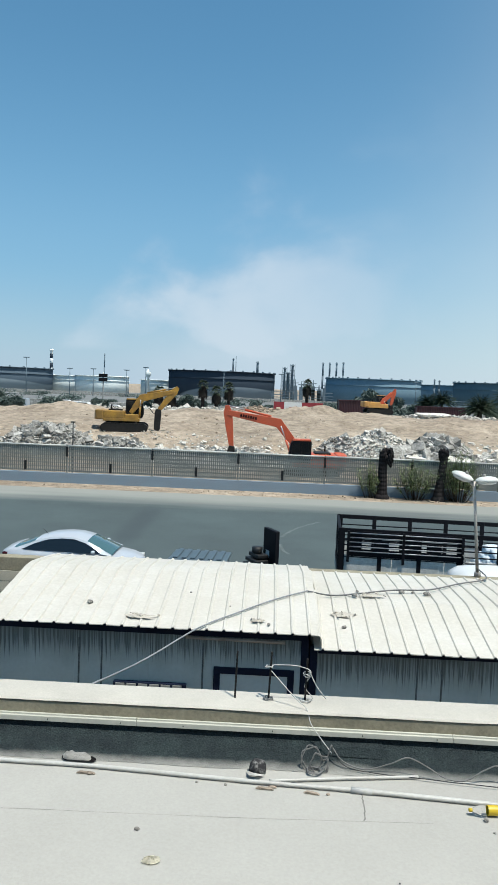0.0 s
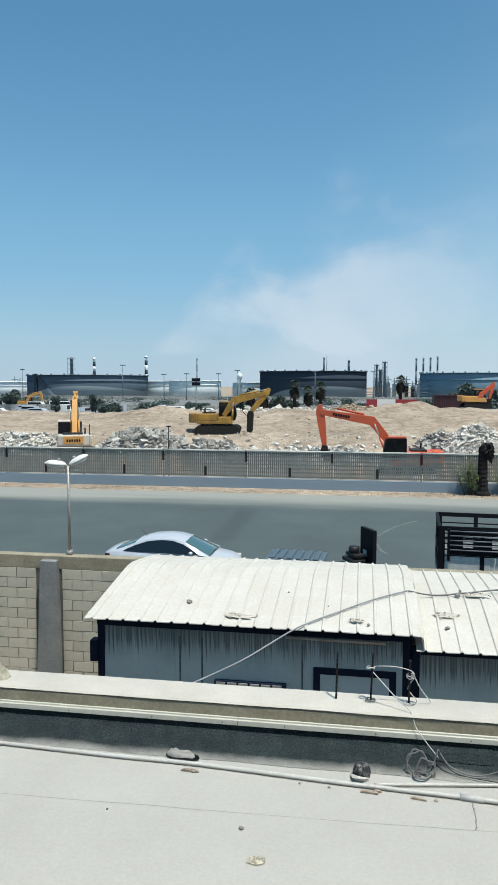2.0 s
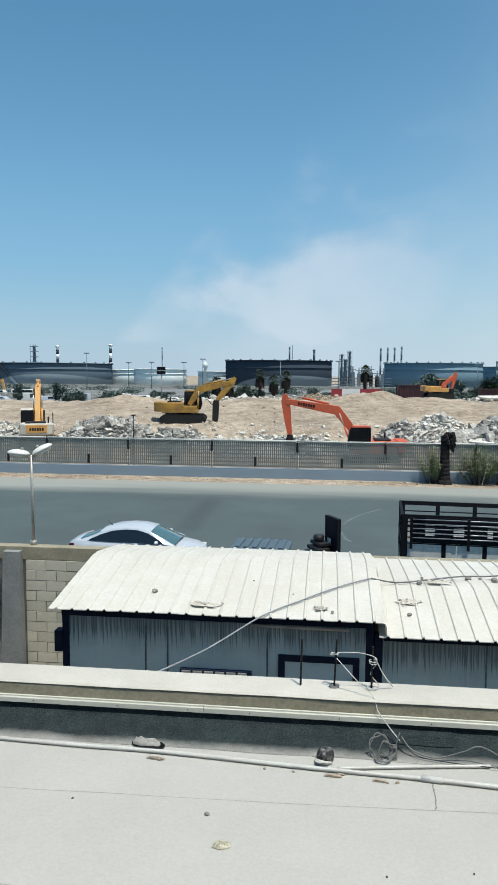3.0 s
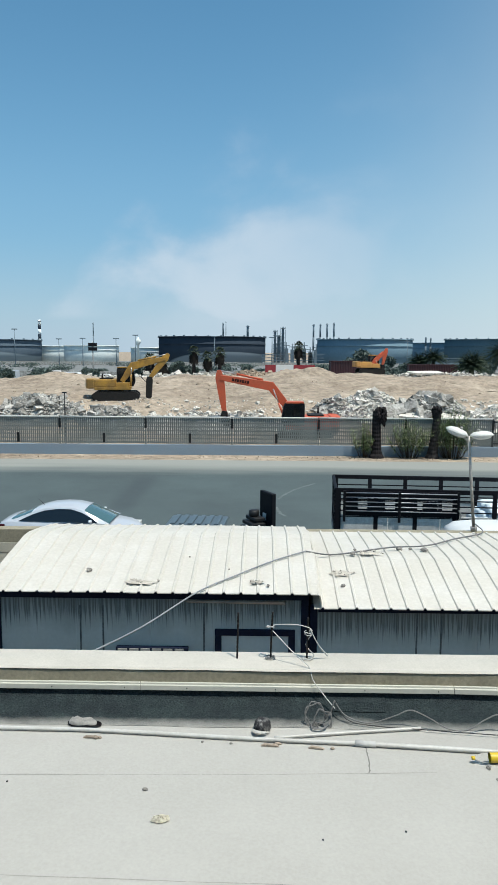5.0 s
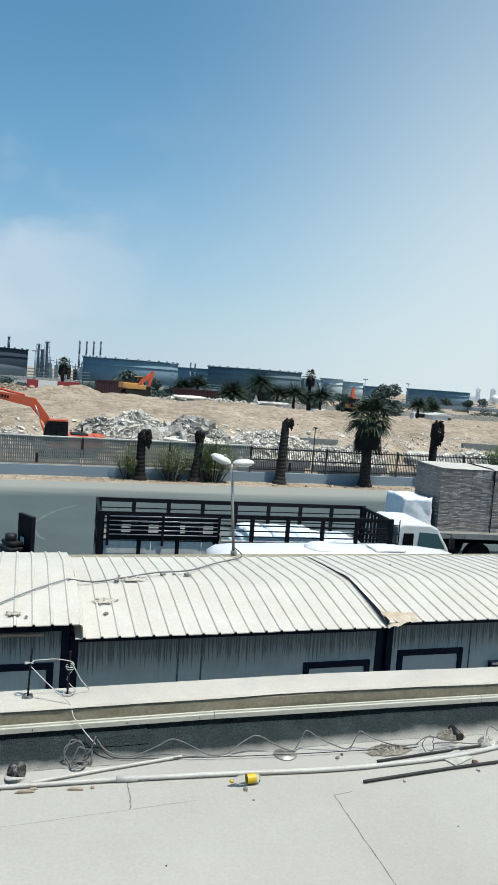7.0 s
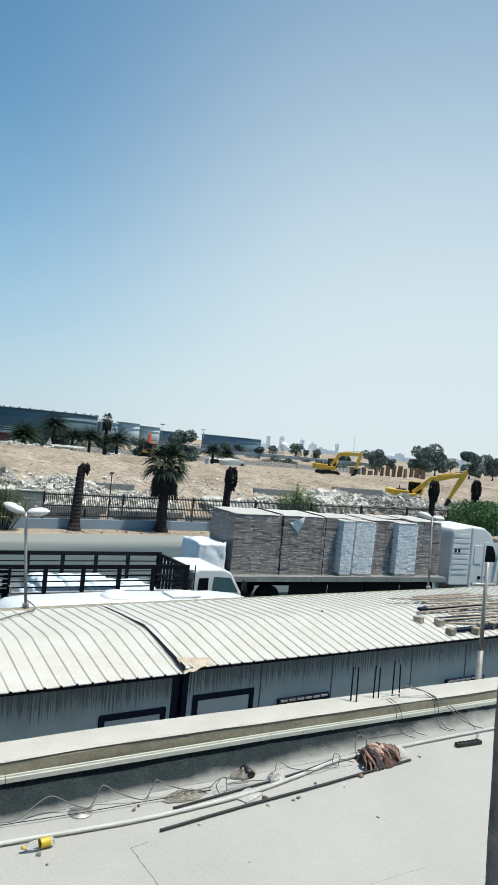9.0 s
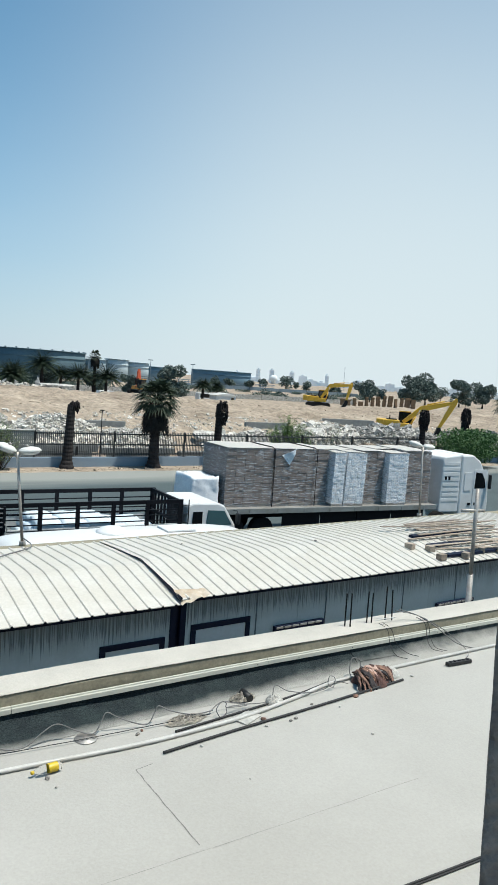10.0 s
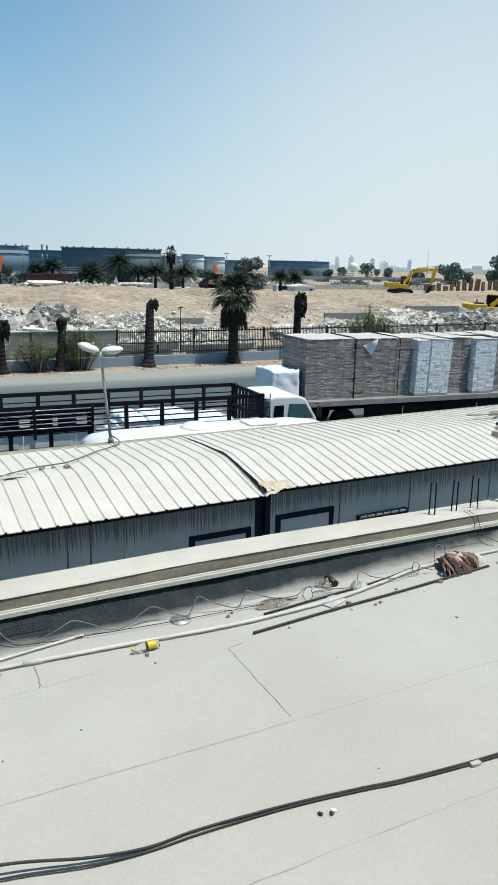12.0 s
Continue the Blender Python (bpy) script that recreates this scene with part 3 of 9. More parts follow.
# ---- plants ----
M_BARK = mat("palm_bark", (0.052, 0.046, 0.043), 0.95, var=0.3, scale=4, fine=25, bump=0.8, second=(0.026, 0.024, 0.024), spec=0.1)
M_CHAR = mat("charred_bark", (0.03, 0.026, 0.026), 0.95, var=0.4, scale=5, fine=20, bump=0.8, second=(0.015, 0.014, 0.015), spec=0.1)
M_DEAD = mat("dead_frond", (0.05, 0.043, 0.034), 0.9, var=0.35, scale=2, fine=12, bump=0.3, second=(0.022, 0.02, 0.02), spec=0.1)
M_PALM = mat("palm_leaf", (0.045, 0.062, 0.032), 0.6, var=0.3, scale=1.5, fine=12, bump=0.1, second=(0.028, 0.042, 0.026), spec=0.3)
M_LEAF = mat("tree_leaf", (0.045, 0.066, 0.034), 0.8, var=0.35, scale=0.6, fine=8, bump=0.0, second=(0.022, 0.036, 0.022), spec=0.2)
# leaf colour of far plants, with distance haze mixed in
M_LEAF_HAZE = mat("haze_leaf", (0.15, 0.185, 0.165), 0.9, var=0.3, scale=0.3, fine=4, bump=0.0, second=(0.085, 0.115, 0.105), spec=0.1)
M_BRUSH = mat("brush_leaf", (0.24, 0.31, 0.15), 0.7, var=0.3, scale=1.0, fine=10, bump=0.0, second=(0.15, 0.20, 0.09), spec=0.2)
M_GREEN = mat("fresh_leaf", (0.20, 0.30, 0.10), 0.7, var=0.3, scale=1.0, fine=10, bump=0.0, second=(0.12, 0.20, 0.06), spec=0.2)
M_LUSH = mat("lush_leaf", (0.09, 0.17, 0.055), 0.65, var=0.3, scale=1.0, fine=10, bump=0.0, second=(0.045, 0.10, 0.035), spec=0.25)
M_TWIG = mat("twig", (0.12, 0.095, 0.07), 0.9, var=0.3, scale=4, fine=20, bump=0.2, spec=0.1)


def trunk_mesh(h, r0, r1, rng, lean=(0, 0), flare=1.5):
    bm = bmesh.new()
    n = max(10, int(h / 0.12))
    seg = 14
    rings = []
    for i in range(n + 1):
        t = i / n
        r = (r0 + (r1 - r0) * t) * (1 + (flare - 1) * max(0, 1 - t * 6) ** 2) * (1 + (0.07 if i % 2 else -0.02) + rng.uniform(-0.02, 0.02))
        rings.append([bm.verts.new((lean[0] * t + r * math.cos(6.2832 * k / seg), lean[1] * t + r * math.sin(6.2832 * k / seg), h * t - (0.05 if i == 0 else 0))) for k in range(seg)])
    for a, b in zip(rings, rings[1:]):
        for k in range(seg):
            bm.faces.new((a[k], a[(k + 1) % seg], b[(k + 1) % seg], b[k]))
    bm.faces.new(rings[-1])
    return bm


def blade(bm, a, d, up, length, width, droop, seg=3):
    """A narrow leaf that starts at a, along d, and droops."""
    s = d.cross(up)
    s = s.normalized() if s.length > 1e-3 else Vector((1, 0, 0))
    prev = None
    p = Vector(a)
    for i in range(seg + 1):
        t = i / seg
        w = width * (1 - t) * (0.6 + 0.8 * min(t * 3, 1) * (1 - t)) + 0.004
        q = p + d * (length * t) + Vector((0, 0, -droop * length * t * t))
        cur = (bm.verts.new(q - s * w), bm.verts.new(q + s * w))
        if prev:
            bm.faces.new((prev[0], prev[1], cur[1], cur[0]))
        prev = cur


def fan_leaf(bm, base, d, stalk, size, rng, droop=0.35, n=15):
    """A stalk with a fan of pleated blades at its end."""
    d = d.normalized()
    tip = base + d * stalk + Vector((0, 0, -0.12 * stalk * (1 - d.z)))
    s = d.cross(Vector((0, 0, 1)))
    s = s.normalized() if s.length > 0.05 else Vector((1, 0, 0))
    tube(bm, [base, (base + tip) / 2 + Vector((0, 0, 0.04)), tip], [0.03, 0.022, 0.015], 4)
    n_up = s.cross(d)
    for k in range(n):
        a = (k / (n - 1) - 0.5) * 2.7
        bd = (d * math.cos(a) + s * math.sin(a)).normalized()
        blade(bm, tip, bd, n_up, size * rng.uniform(0.8, 1.05) * (1 - 0.25 * abs(a) / 1.35), 0.088, droop * rng.uniform(0.7, 1.4))


def fan_palm(m, h, r, label, seed, leaves=80):
    rng = random.Random(seed)
    t = thing("fan_palm", label, "palm tree", m, group="palms along the road")
    part("trunk", trunk_mesh(h, 0.36, 0.27, rng), M_BARK, t)
    bm = bmesh.new()
    for i in range(110):
        a, z = rng.uniform(0, 6.283), h + rng.uniform(-0.6, 0.75)
        d = Vector((math.cos(a), math.sin(a), -1.3 + rng.uniform(-0.4, 0.5)))
        fan_leaf(bm, Vector((0.24 * math.cos(a), 0.24 * math.sin(a), z)), d, rng.uniform(0.35, 0.7) * r / 1.8, rng.uniform(0.55, 0.85), rng, 0.6, 7)
    part("dead_skirt", bm, M_DEAD, t, "brown skirt of dead hanging fronds")
    bm = bmesh.new()
    for i in range(leaves):
        a = i * 2.399 + rng.uniform(-0.2, 0.2)
        el = 1.35 - 1.75 * (i / leaves) + rng.uniform(-0.12, 0.12)
        d = Vector((math.cos(a) * math.cos(el), math.sin(a) * math.cos(el), math.sin(el)))
        fan_leaf(bm, Vector((0.1 * math.cos(a), 0.1 * math.sin(a), h + 0.55 + 0.3 * (1 - i / leaves))), d, rng.uniform(0.55, 0.85) * r / 1.8, rng.uniform(0.85, 1.2) * r / 1.8, rng, 0.5, 13)
    part("crown", bm, M_PALM, t, "crown of dusty green fan leaves")
    return t


def palm_stump(m, h, label, seed, charred=True, skirt=0.7, r=0.3):
    rng = random.Random(seed)
    t = thing("palm_stump", label, "palm stump", m, group="palms along the road")
    part("trunk", trunk_mesh(h - 0.3, r, r * 0.70, rng, (rng.uniform(-0.1, 0.3), 0)), M_CHAR if charred else M_BARK, t)
    bm = bmesh.new()
    for i in range(int(90 * (0.5 + skirt))):
        a = rng.uniform(0, 6.283)
        z = h - 0.12 - rng.uniform(0, skirt)
        w = r * (0.55 + 0.35 * skirt) * (0.8 + 0.4 * math.sin((h - z) / skirt * 3.0))
        foot = Vector((0.2 + 0.7 * w * math.cos(a), 0.7 * w * math.sin(a), z))
        tip = foot + Vector((0.55 * w * math.cos(a), 0.55 * w * math.sin(a), rng.uniform(-0.32, 0.04)))
        tube(bm, [foot, foot.lerp(tip, 0.6) + Vector((0, 0, 0.03)), tip], [0.075, 0.06, 0.02], 5)
    for i in range(12):
        a = rng.uniform(0, 6.283)
        rod(bm, (0.2 + 0.12 * math.cos(a), 0.12 * math.sin(a), h - 0.6), (0.2 + 0.2 * math.cos(a), 0.2 * math.sin(a), h + rng.uniform(-0.22, 0.0)), 0.07, 0.03, 5)
    part("burnt_crown", bm, M_CHAR, t, "charred stubs of cut fronds")
    return t


def date_palm(m, h, r, label, seed, fronds=78):
    rng = random.Random(seed)
    t = thing("date_palm", label, "palm tree", m, group="far palms")
    part("trunk", trunk_mesh(h, 0.3, 0.24, rng), M_BARK, t)
    bm = bmesh.new()
    for i in range(fronds):
        a = i * 2.399
        el = 1.3 - 1.7 * (i / fronds)
        d = Vector((math.cos(a) * math.cos(el), math.sin(a) * math.cos(el), math.sin(el)))
        side = Vector((-math.sin(a), math.cos(a), 0))
        base = Vector((0, 0, h))
        for k in range(2, 13):
            s = k / 12 * r
            p = base + d * s + Vector((0, 0, -0.28 * s * s / r))
            for sg in (-1, 1):
                ld = (side * sg + d * 0.7 + Vector((0, 0, -0.25))).normalized()
                blade(bm, p, ld, Vector((0, 0, 1)), r * 0.27 * (1.1 - 0.6 * k / 12), 0.15, 0.3, 1)
        tube(bm, [base + d * s + Vector((0, 0, -0.28 * s * s / r)) for s in (0, r * 0.5, r)], [0.05, 0.035, 0.015], 3)
    part("crown", bm, M_LEAF, t)
    return t


def leafy(bm, centres, n, size, rng):
    """Small leaves scattered through uneven clumps given as (centre, radii)."""
    for _ in range(n):
        c, rad = rng.choice(centres)
        v = Vector((rng.gauss(0, 1), rng.gauss(0, 1), rng.gauss(0, 1))).normalized() * rng.uniform(0.45, 1.05) ** 0.6
        p = Vector(c) + Vector((v.x * rad[0], v.y * rad[1], v.z * rad[2]))
        d = Vector((rng.uniform(-1, 1), rng.uniform(-1, 1), rng.uniform(-0.6, 1))).normalized()
        u = d.cross(Vector((rng.uniform(-1, 1), rng.uniform(-1, 1), rng.uniform(-1, 1)))).normalized()
        s = size * rng.uniform(0.6, 1.4)
        bm.faces.new([bm.verts.new(q) for q in (p - u * s * 0.4, p + d * s, p + u * s * 0.4, p - d * s * 0.8)])


def broad_tree(m, h, r, label, seed, material, n=1800, size=0.28, trunk=0.35, name="tree", category="tree", group=""):
    rng = random.Random(seed)
    t = thing(name, label, category, m, group=group)
    bm = bmesh.new()
    tube(bm, [(0, 0, -0.1), (0.1, 0, h * trunk * 0.5), (0.05, 0.05, h * trunk)], [0.06 * h * 0.5, 0.05 * h * 0.5, 0.04 * h * 0.5], 8)
    cs = []
    for i in range(9):
        a = i * 2.4 + rng.uniform(-0.4, 0.4)
        rr = r * rng.uniform(0.25, 0.72) * (1 if i else 0)
        c = (rr * math.cos(a), rr * math.sin(a), h * (trunk + (1 - trunk) * rng.uniform(0.14, 0.78)))
        k = r * rng.uniform(0.32, 0.5)
        cs.append((c, (k, k, min(k * 0.85, (h - c[2]) + 0.1))))
        tube(bm, [(0.05, 0.05, h * trunk * 0.9), (c[0] * 0.5, c[1] * 0.5, (h * trunk + c[2]) / 2), c], [0.03 * h * 0.4, 0.02 * h * 0.4, 0.01 * h * 0.3], 5)
    part("trunk", bm, M_TWIG, t)
    bm = bmesh.new()
    leafy(bm, cs, n, size, rng)
    part("crown", bm, material, t)
    return t


def brush(m, h, r, label, seed, material, stems=60, leaves=30, name="bush"):
    """An upright feathery bush: thin stems with small leaves."""
    rng = random.Random(seed)
    t = thing(name, label, "bush", m)
    bs, bl = bmesh.new(), bmesh.new()
    for i in range(stems):
        a, k = rng.uniform(0, 6.283), rng.uniform(0, 1) ** 0.6
        tip = Vector((r * k * math.cos(a), r * k * math.sin(a) * 0.6, h * rng.uniform(0.55, 1.0) * (1 - 0.35 * k)))
        foot = Vector((tip.x * 0.35, tip.y * 0.35, -0.03))
        mid = (foot + tip) / 2 + Vector((tip.x * 0.1, tip.y * 0.1, 0.1))
        tube(bs, [foot, mid, tip], [0.010, 0.007, 0.003], 4)
        for j in range(leaves):
            s = rng.uniform(0.3, 1)
            p = foot.lerp(tip, s) + Vector((rng.uniform(-0.12, 0.12), rng.uniform(-0.12, 0.12), rng.uniform(-0.1, 0.1)))
            d = Vector((rng.uniform(-1, 1), rng.uniform(-1, 1), rng.uniform(-0.2, 1))).normalized()
            blade(bl, p, d, Vector((0.1, 0.2, 1)), rng.uniform(0.12, 0.26), 0.028, 0.25, 1)
    tagged(part("stem", bs, M_TWIG, t), kind="stuff")
    tagged(part("foliage", bl, material, t), kind="stuff")
    return t


PY = 43.05
fan_palm(pose(22.1, PY, 0), 3.9, 2.0, "fan palm with a brown skirt, on the sand beside the fence", 5, 58)
fan_palm(pose(60.6, PY, 0), 5.2, 2.1, "tall fan palm with a dry skirt by the fence", 8, 58)
palm_stump(pose(7.05, PY, 0), 3.1, "charred palm stump among bushes beside the fence", 1, True, 0.9, 0.32)
palm_stump(pose(10.4, PY, 0), 3.2, "brown palm stump half hidden by a bush", 2, False, 0.5)
palm_stump(pose(16.05, PY, 0, 0, 2), 4.3, "topped palm stump with burnt frond stubs", 3, False, 0.5, 0.33)
palm_stump(pose(27.1, PY, 0), 4.75, "charred palm stump with a ragged black head", 4, True, 1.5)
palm_stump(pose(48.2, PY, 0), 4.85, "charred palm stump behind the stacked load", 6, True, 1.6)
palm_stump(pose(53.8, PY, 0), 5.2, "charred palm stump beside a round green tree", 7, True, 1.6)
brush(pose(9.0, 43.0, 0), 2.7, 1.5, "thin feathery bush beside the fence", 11, M_BRUSH, 60, 46)
brush(pose(6.3, 43.1, 0), 2.6, 0.9, "thin feathery bush beside a charred stump", 12, M_BRUSH, 34, 40)
brush(pose(11.6, 42.95, 0), 3.7, 1.5, "tall feathery bush beside a palm stump", 13, M_BRUSH, 90, 48)
brush(pose(35.4, 45.4, 0), 4.2, 2.4, "bright green feathery bush behind the fence", 14, M_GREEN, 190, 90)
brush(pose(40.5, 45.6, 0), 2.9, 1.6, "sparse green bush behind the fence", 15, M_BRUSH, 50, 20)
broad_tree(pose(53.4, 41.6, 0), 3.3, 3.6, "low round green tree at the roadside", 16, M_LUSH, 9000, 0.13, 0.12)

# far trees
for (x, y, h, r, sd) in ((42.4, 128, 8.1, 4.0, 21), (46.3, 129, 6.4, 2.6, 22), (49.3, 128, 6.5, 3.8, 24), (54.4, 127, 6.5, 4.2, 27), (37.3, 128, 6.4, 3.6, 25), (30.4, 128, 7.0, 3.2, 26), (28.2, 130, 6.4, 2.8, 20), (32.6, 113, 5.9, 3.4, 30), (77.5, 130, 6.0, 2.6, 28), (81, 130, 5.6, 2.4, 29)):
    date_palm(pose(x, y, 0), max(2.2, h - 1.6), r * 0.85, "feathery date palm at the far side of the site", sd)
for (x, y, h, sd) in ((-11.9, 126, 7.0, 31), (-9.5, 126, 6.0, 32), (-7.35, 126, 6.8, 33), (6.8, 134, 7.9, 34), (52.4, 128, 9.2, 37), (-20, 128, 5.6, 35), (-17.6, 128, 5.2, 36)):
    fan_palm(pose(x, y, 0), h - 1.35, 1.45, "far fan palm with a shaggy trunk", sd, 22)
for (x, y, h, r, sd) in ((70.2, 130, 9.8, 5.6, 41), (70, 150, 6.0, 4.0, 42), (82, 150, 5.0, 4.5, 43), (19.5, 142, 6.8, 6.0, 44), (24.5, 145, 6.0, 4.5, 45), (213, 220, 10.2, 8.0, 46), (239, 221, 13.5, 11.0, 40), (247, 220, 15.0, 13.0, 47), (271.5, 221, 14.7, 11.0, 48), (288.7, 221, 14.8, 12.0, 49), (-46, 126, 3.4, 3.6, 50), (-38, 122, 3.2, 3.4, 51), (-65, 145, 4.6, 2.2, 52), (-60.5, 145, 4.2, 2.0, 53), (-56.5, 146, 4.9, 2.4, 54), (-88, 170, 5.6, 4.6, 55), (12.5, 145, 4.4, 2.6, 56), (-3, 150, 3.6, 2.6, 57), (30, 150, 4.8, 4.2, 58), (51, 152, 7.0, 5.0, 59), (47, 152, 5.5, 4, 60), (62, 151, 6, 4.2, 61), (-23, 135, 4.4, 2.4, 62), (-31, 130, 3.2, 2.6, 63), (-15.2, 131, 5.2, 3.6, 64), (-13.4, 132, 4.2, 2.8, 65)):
    broad_tree(pose(x, y, 0), h, r * 0.6, "dark broadleaf tree at the far side of the site", sd, M_LEAF_HAZE, 3200, 0.36 * max(1.0, r / 6.5), 0.16, group="far trees")
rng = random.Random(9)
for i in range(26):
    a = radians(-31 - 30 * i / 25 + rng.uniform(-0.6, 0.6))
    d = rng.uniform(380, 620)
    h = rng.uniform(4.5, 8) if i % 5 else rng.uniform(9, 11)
    broad_tree(pose(-d * math.sin(a), d * math.cos(a), 0), h, h * 0.55, "far hazy tree on the plain", 100 + i, M_LEAF_HAZE, 700, 0.7, 0.15, group="far trees")

# low scrub on the plain between the site and the tank farm
rng = random.Random(33)
bm = bmesh.new()
for i in range(110):
    y = rng.uniform(200, 312)
    x = rng.uniform(-0.55, 0.95) * y
    h = rng.uniform(0.8, 2.2)
    leafy(bm, [((x + k * h * 0.9, y, h * 0.4), (h, h, h * 0.5)) for k in range(rng.randint(2, 6))], 320, 0.34, rng)
solid("scrub", bm, M_LEAF_HAZE, "low scrub tinted with haze, scattered over the far plain", "scrub", kind="stuff")


# ---- steel fence on the plinth ----
STEP = 5.3


def fence_panel(label, rails, gap, half, paint):
    f = thing("fence_panel", label, "fence", group="roadside fence")
    bm = bmesh.new()
    box(bm, -0.05, 0.05, 0.10, 0.20, 0.60, 2.32, 0.008)
    box(bm, -0.09, 0.09, 0.06, 0.24, 0.595, 0.62, 0.004)
    part("post", bm, paint, f)
    for x, z0, z1 in ((-0.07, 1.62, 2.22), (STEP * 0.5, 0.72, 1.30)):
        bm = bmesh.new()
        box(bm, x, x + 0.15, 0.07, 0.105, z0, z1, 0.006)
        part("clamp_plate", bm, M_STEELDARK, f, "black steel clamp plate")
    for z in rails:
        bm = bmesh.new()
        box(bm, 0.05, STEP - 0.05, 0.13, 0.17, z - 0.045, z + 0.045, 0.004)
        part("rail", bm, paint if z < 2.1 or half < 0.03 else M_TOPRAIL, f)
    if half > 0.03:
        bm = bmesh.new()
        tube(bm, [(0.05, 0.10, 2.30), (STEP * 0.5, 0.10, 2.285), (STEP - 0.05, 0.10, 2.30)], 0.05, 8)
        part("top_tube", bm, M_TOPRAIL, f, "pale tube along the top")
    bm = bmesh.new()
    x = 0.16
    while x < STEP - 0.1:
        box(bm, x - half, x + half, 0.11, 0.135, 0.66, 2.28)
        x += gap
    tagged(part("bar_infill", bm, paint, f), kind="stuff")
    return f


M_TOPRAIL = mat("pale_rail_paint", (0.54, 0.56, 0.53), 0.5, 0.0, var=0.15, scale=1, fine=20, bump=0.05)
M_DARKBAR = mat("dark_bar_paint", (0.045, 0.05, 0.052), 0.6, 0.0, var=0.15, scale=1, fine=20, bump=0.05)
f0 = fence_panel("pale grey steel lattice fence panel on a painted plinth", (0.74, 0.98, 1.22, 1.46, 1.70, 1.94, 2.16), 0.125, 0.049, M_FENCE)
f0.matrix_basis = pose(-60, FENCE_Y, 0)
for i in range(1, 14):
    copy_thing(f0, pose(-60 + STEP * i, FENCE_Y, 0))
f1 = fence_panel("dark steel bar fence panel on a painted plinth", (0.80, 1.42, 2.12), 0.125, 0.016, M_DARKBAR)
f1.matrix_basis = pose(-60 + STEP * 14, FENCE_Y, 0)
for i in range(15, 32):
    copy_thing(f1, pose(-60 + STEP * i, FENCE_Y, 0))
# pale concrete kerb beams lying behind the dark bars
for i in range(9):
    bm = bmesh.new()
    box(bm, 0, 5.6, 0, 0.3, 0, 0.45, 0.03)
    solid("concrete_beam", bm, M_COLUMN, "grey concrete beam lying behind the fence", "beam", pose(13.5 + i * 5.9, 45.2 + 0.3 * (i % 2), 0.75 - 0.2 * (i % 3), 0, 0, 1.5 * (-1) ** i), group="beams behind the fence")
    bm = bmesh.new()
    box(bm, 0.4, 5.2, 0.02, 0.28, 0, 0.8, 0.03)
    solid("support_block", bm, M_COLUMN, "grey concrete footing under a beam", "footing", pose(13.5 + i * 5.9, 45.2 + 0.3 * (i % 2), -0.05 - 0.2 * (i % 3), 0, 0, 1.5 * (-1) ** i), group="footings behind the fence")

# slender lamp-like marker poles behind the fence
for (x, z) in ((-12.2, 3.7), (18.9, 3.6)):
    bm = bmesh.new()
    rod(bm, (0, 0, -0.3), (0, 0, z), 0.045, 0.035, 8)
    box(bm, -0.14, 0.14, -0.05, 0.05, z - 0.03, z + 0.05, 0.01)
    solid("marker_pole", bm, M_STEELDARK, "thin steel pole with a short head behind the fence", "pole", pose(x, 44.6, 0))


# ---- yard lamps on the boundary wall ----
M_GALV = mat("galvanised", (0.42, 0.42, 0.40), 0.5, 0.5, var=0.15, scale=3, fine=30, bump=0.05, second=(0.30, 0.27, 0.24))
M_LAMP = mat("lamp_shell", (0.66, 0.66, 0.62), 0.5, var=0.08, scale=3, fine=30, bump=0.03)
M_LENS = mat("lamp_lens", (0.55, 0.56, 0.54), 0.25, var=0.05, scale=4, fine=30, bump=0)


def lamp_head(name, lamp, arm_end, yaw, tilt):
    hd = new(name)
    hd.parent = lamp
    hd.matrix_basis = Matrix.Translation(arm_end) @ pose(0, 0, 0, 0, tilt, yaw) @ Matrix.Scale(0.85, 4)
    bm = bmesh.new()
    lathe(bm, [(0.001, 0.10), (0.06, 0.098), (0.12, 0.075), (0.16, 0.03), (0.165, 0.0), (0.15, -0.005)], 20, Matrix.Translation((0.22, 0, 0)) @ Matrix.Diagonal((1.5, 0.95, 1, 1)))
    part("shell", bm, M_LAMP, hd)
    bm = bmesh.new()
    lathe(bm, [(0.148, -0.004), (0.13, -0.05), (0.07, -0.075), (0.001, -0.08)], 20, Matrix.Translation((0.22, 0, 0)) @ Matrix.Diagonal((1.45, 0.92, 1, 1)))
    part("lens", bm, M_LENS, hd, "cloudy lamp lens")
    bm = bmesh.new()
    lathe(bm, [(0.035, 0.07), (0.035, 0.14), (0.02, 0.15)], 12, Matrix.Translation((0.16, 0, 0)))
    part("photocell", bm, M_GALV, hd)


def yard_lamp(base, top, yaws, label):
    base, top = Vector(base), Vector(top)
    l = thing("yard_lamp", label, "lamp", Matrix.Translation(base), group="yard lamps on the wall")
    up = top - base
    bm = bmesh.new()
    rod(bm, (0, 0, -0.02), up, 0.030, 0.026, 12)
    rod(bm, up * 0.0, up * 0.05, 0.06, 0.06, 12)
    part("pole", bm, M_GALV, l, "weathered steel pole")
    for y, tilt in yaws:
        d = Vector((math.cos(radians(y)), math.sin(radians(y)), 0.12))
        bm = bmesh.new()
        tube(bm, [up - Vector((0, 0, 0.1)), up + d * 0.08 - Vector((0, 0, 0.02)), up + d * 0.2], 0.022, 8)
        part("arm", bm, M_GALV, l)
        lamp_head("lamp_head", l, up + d * 0.04, y, tilt)


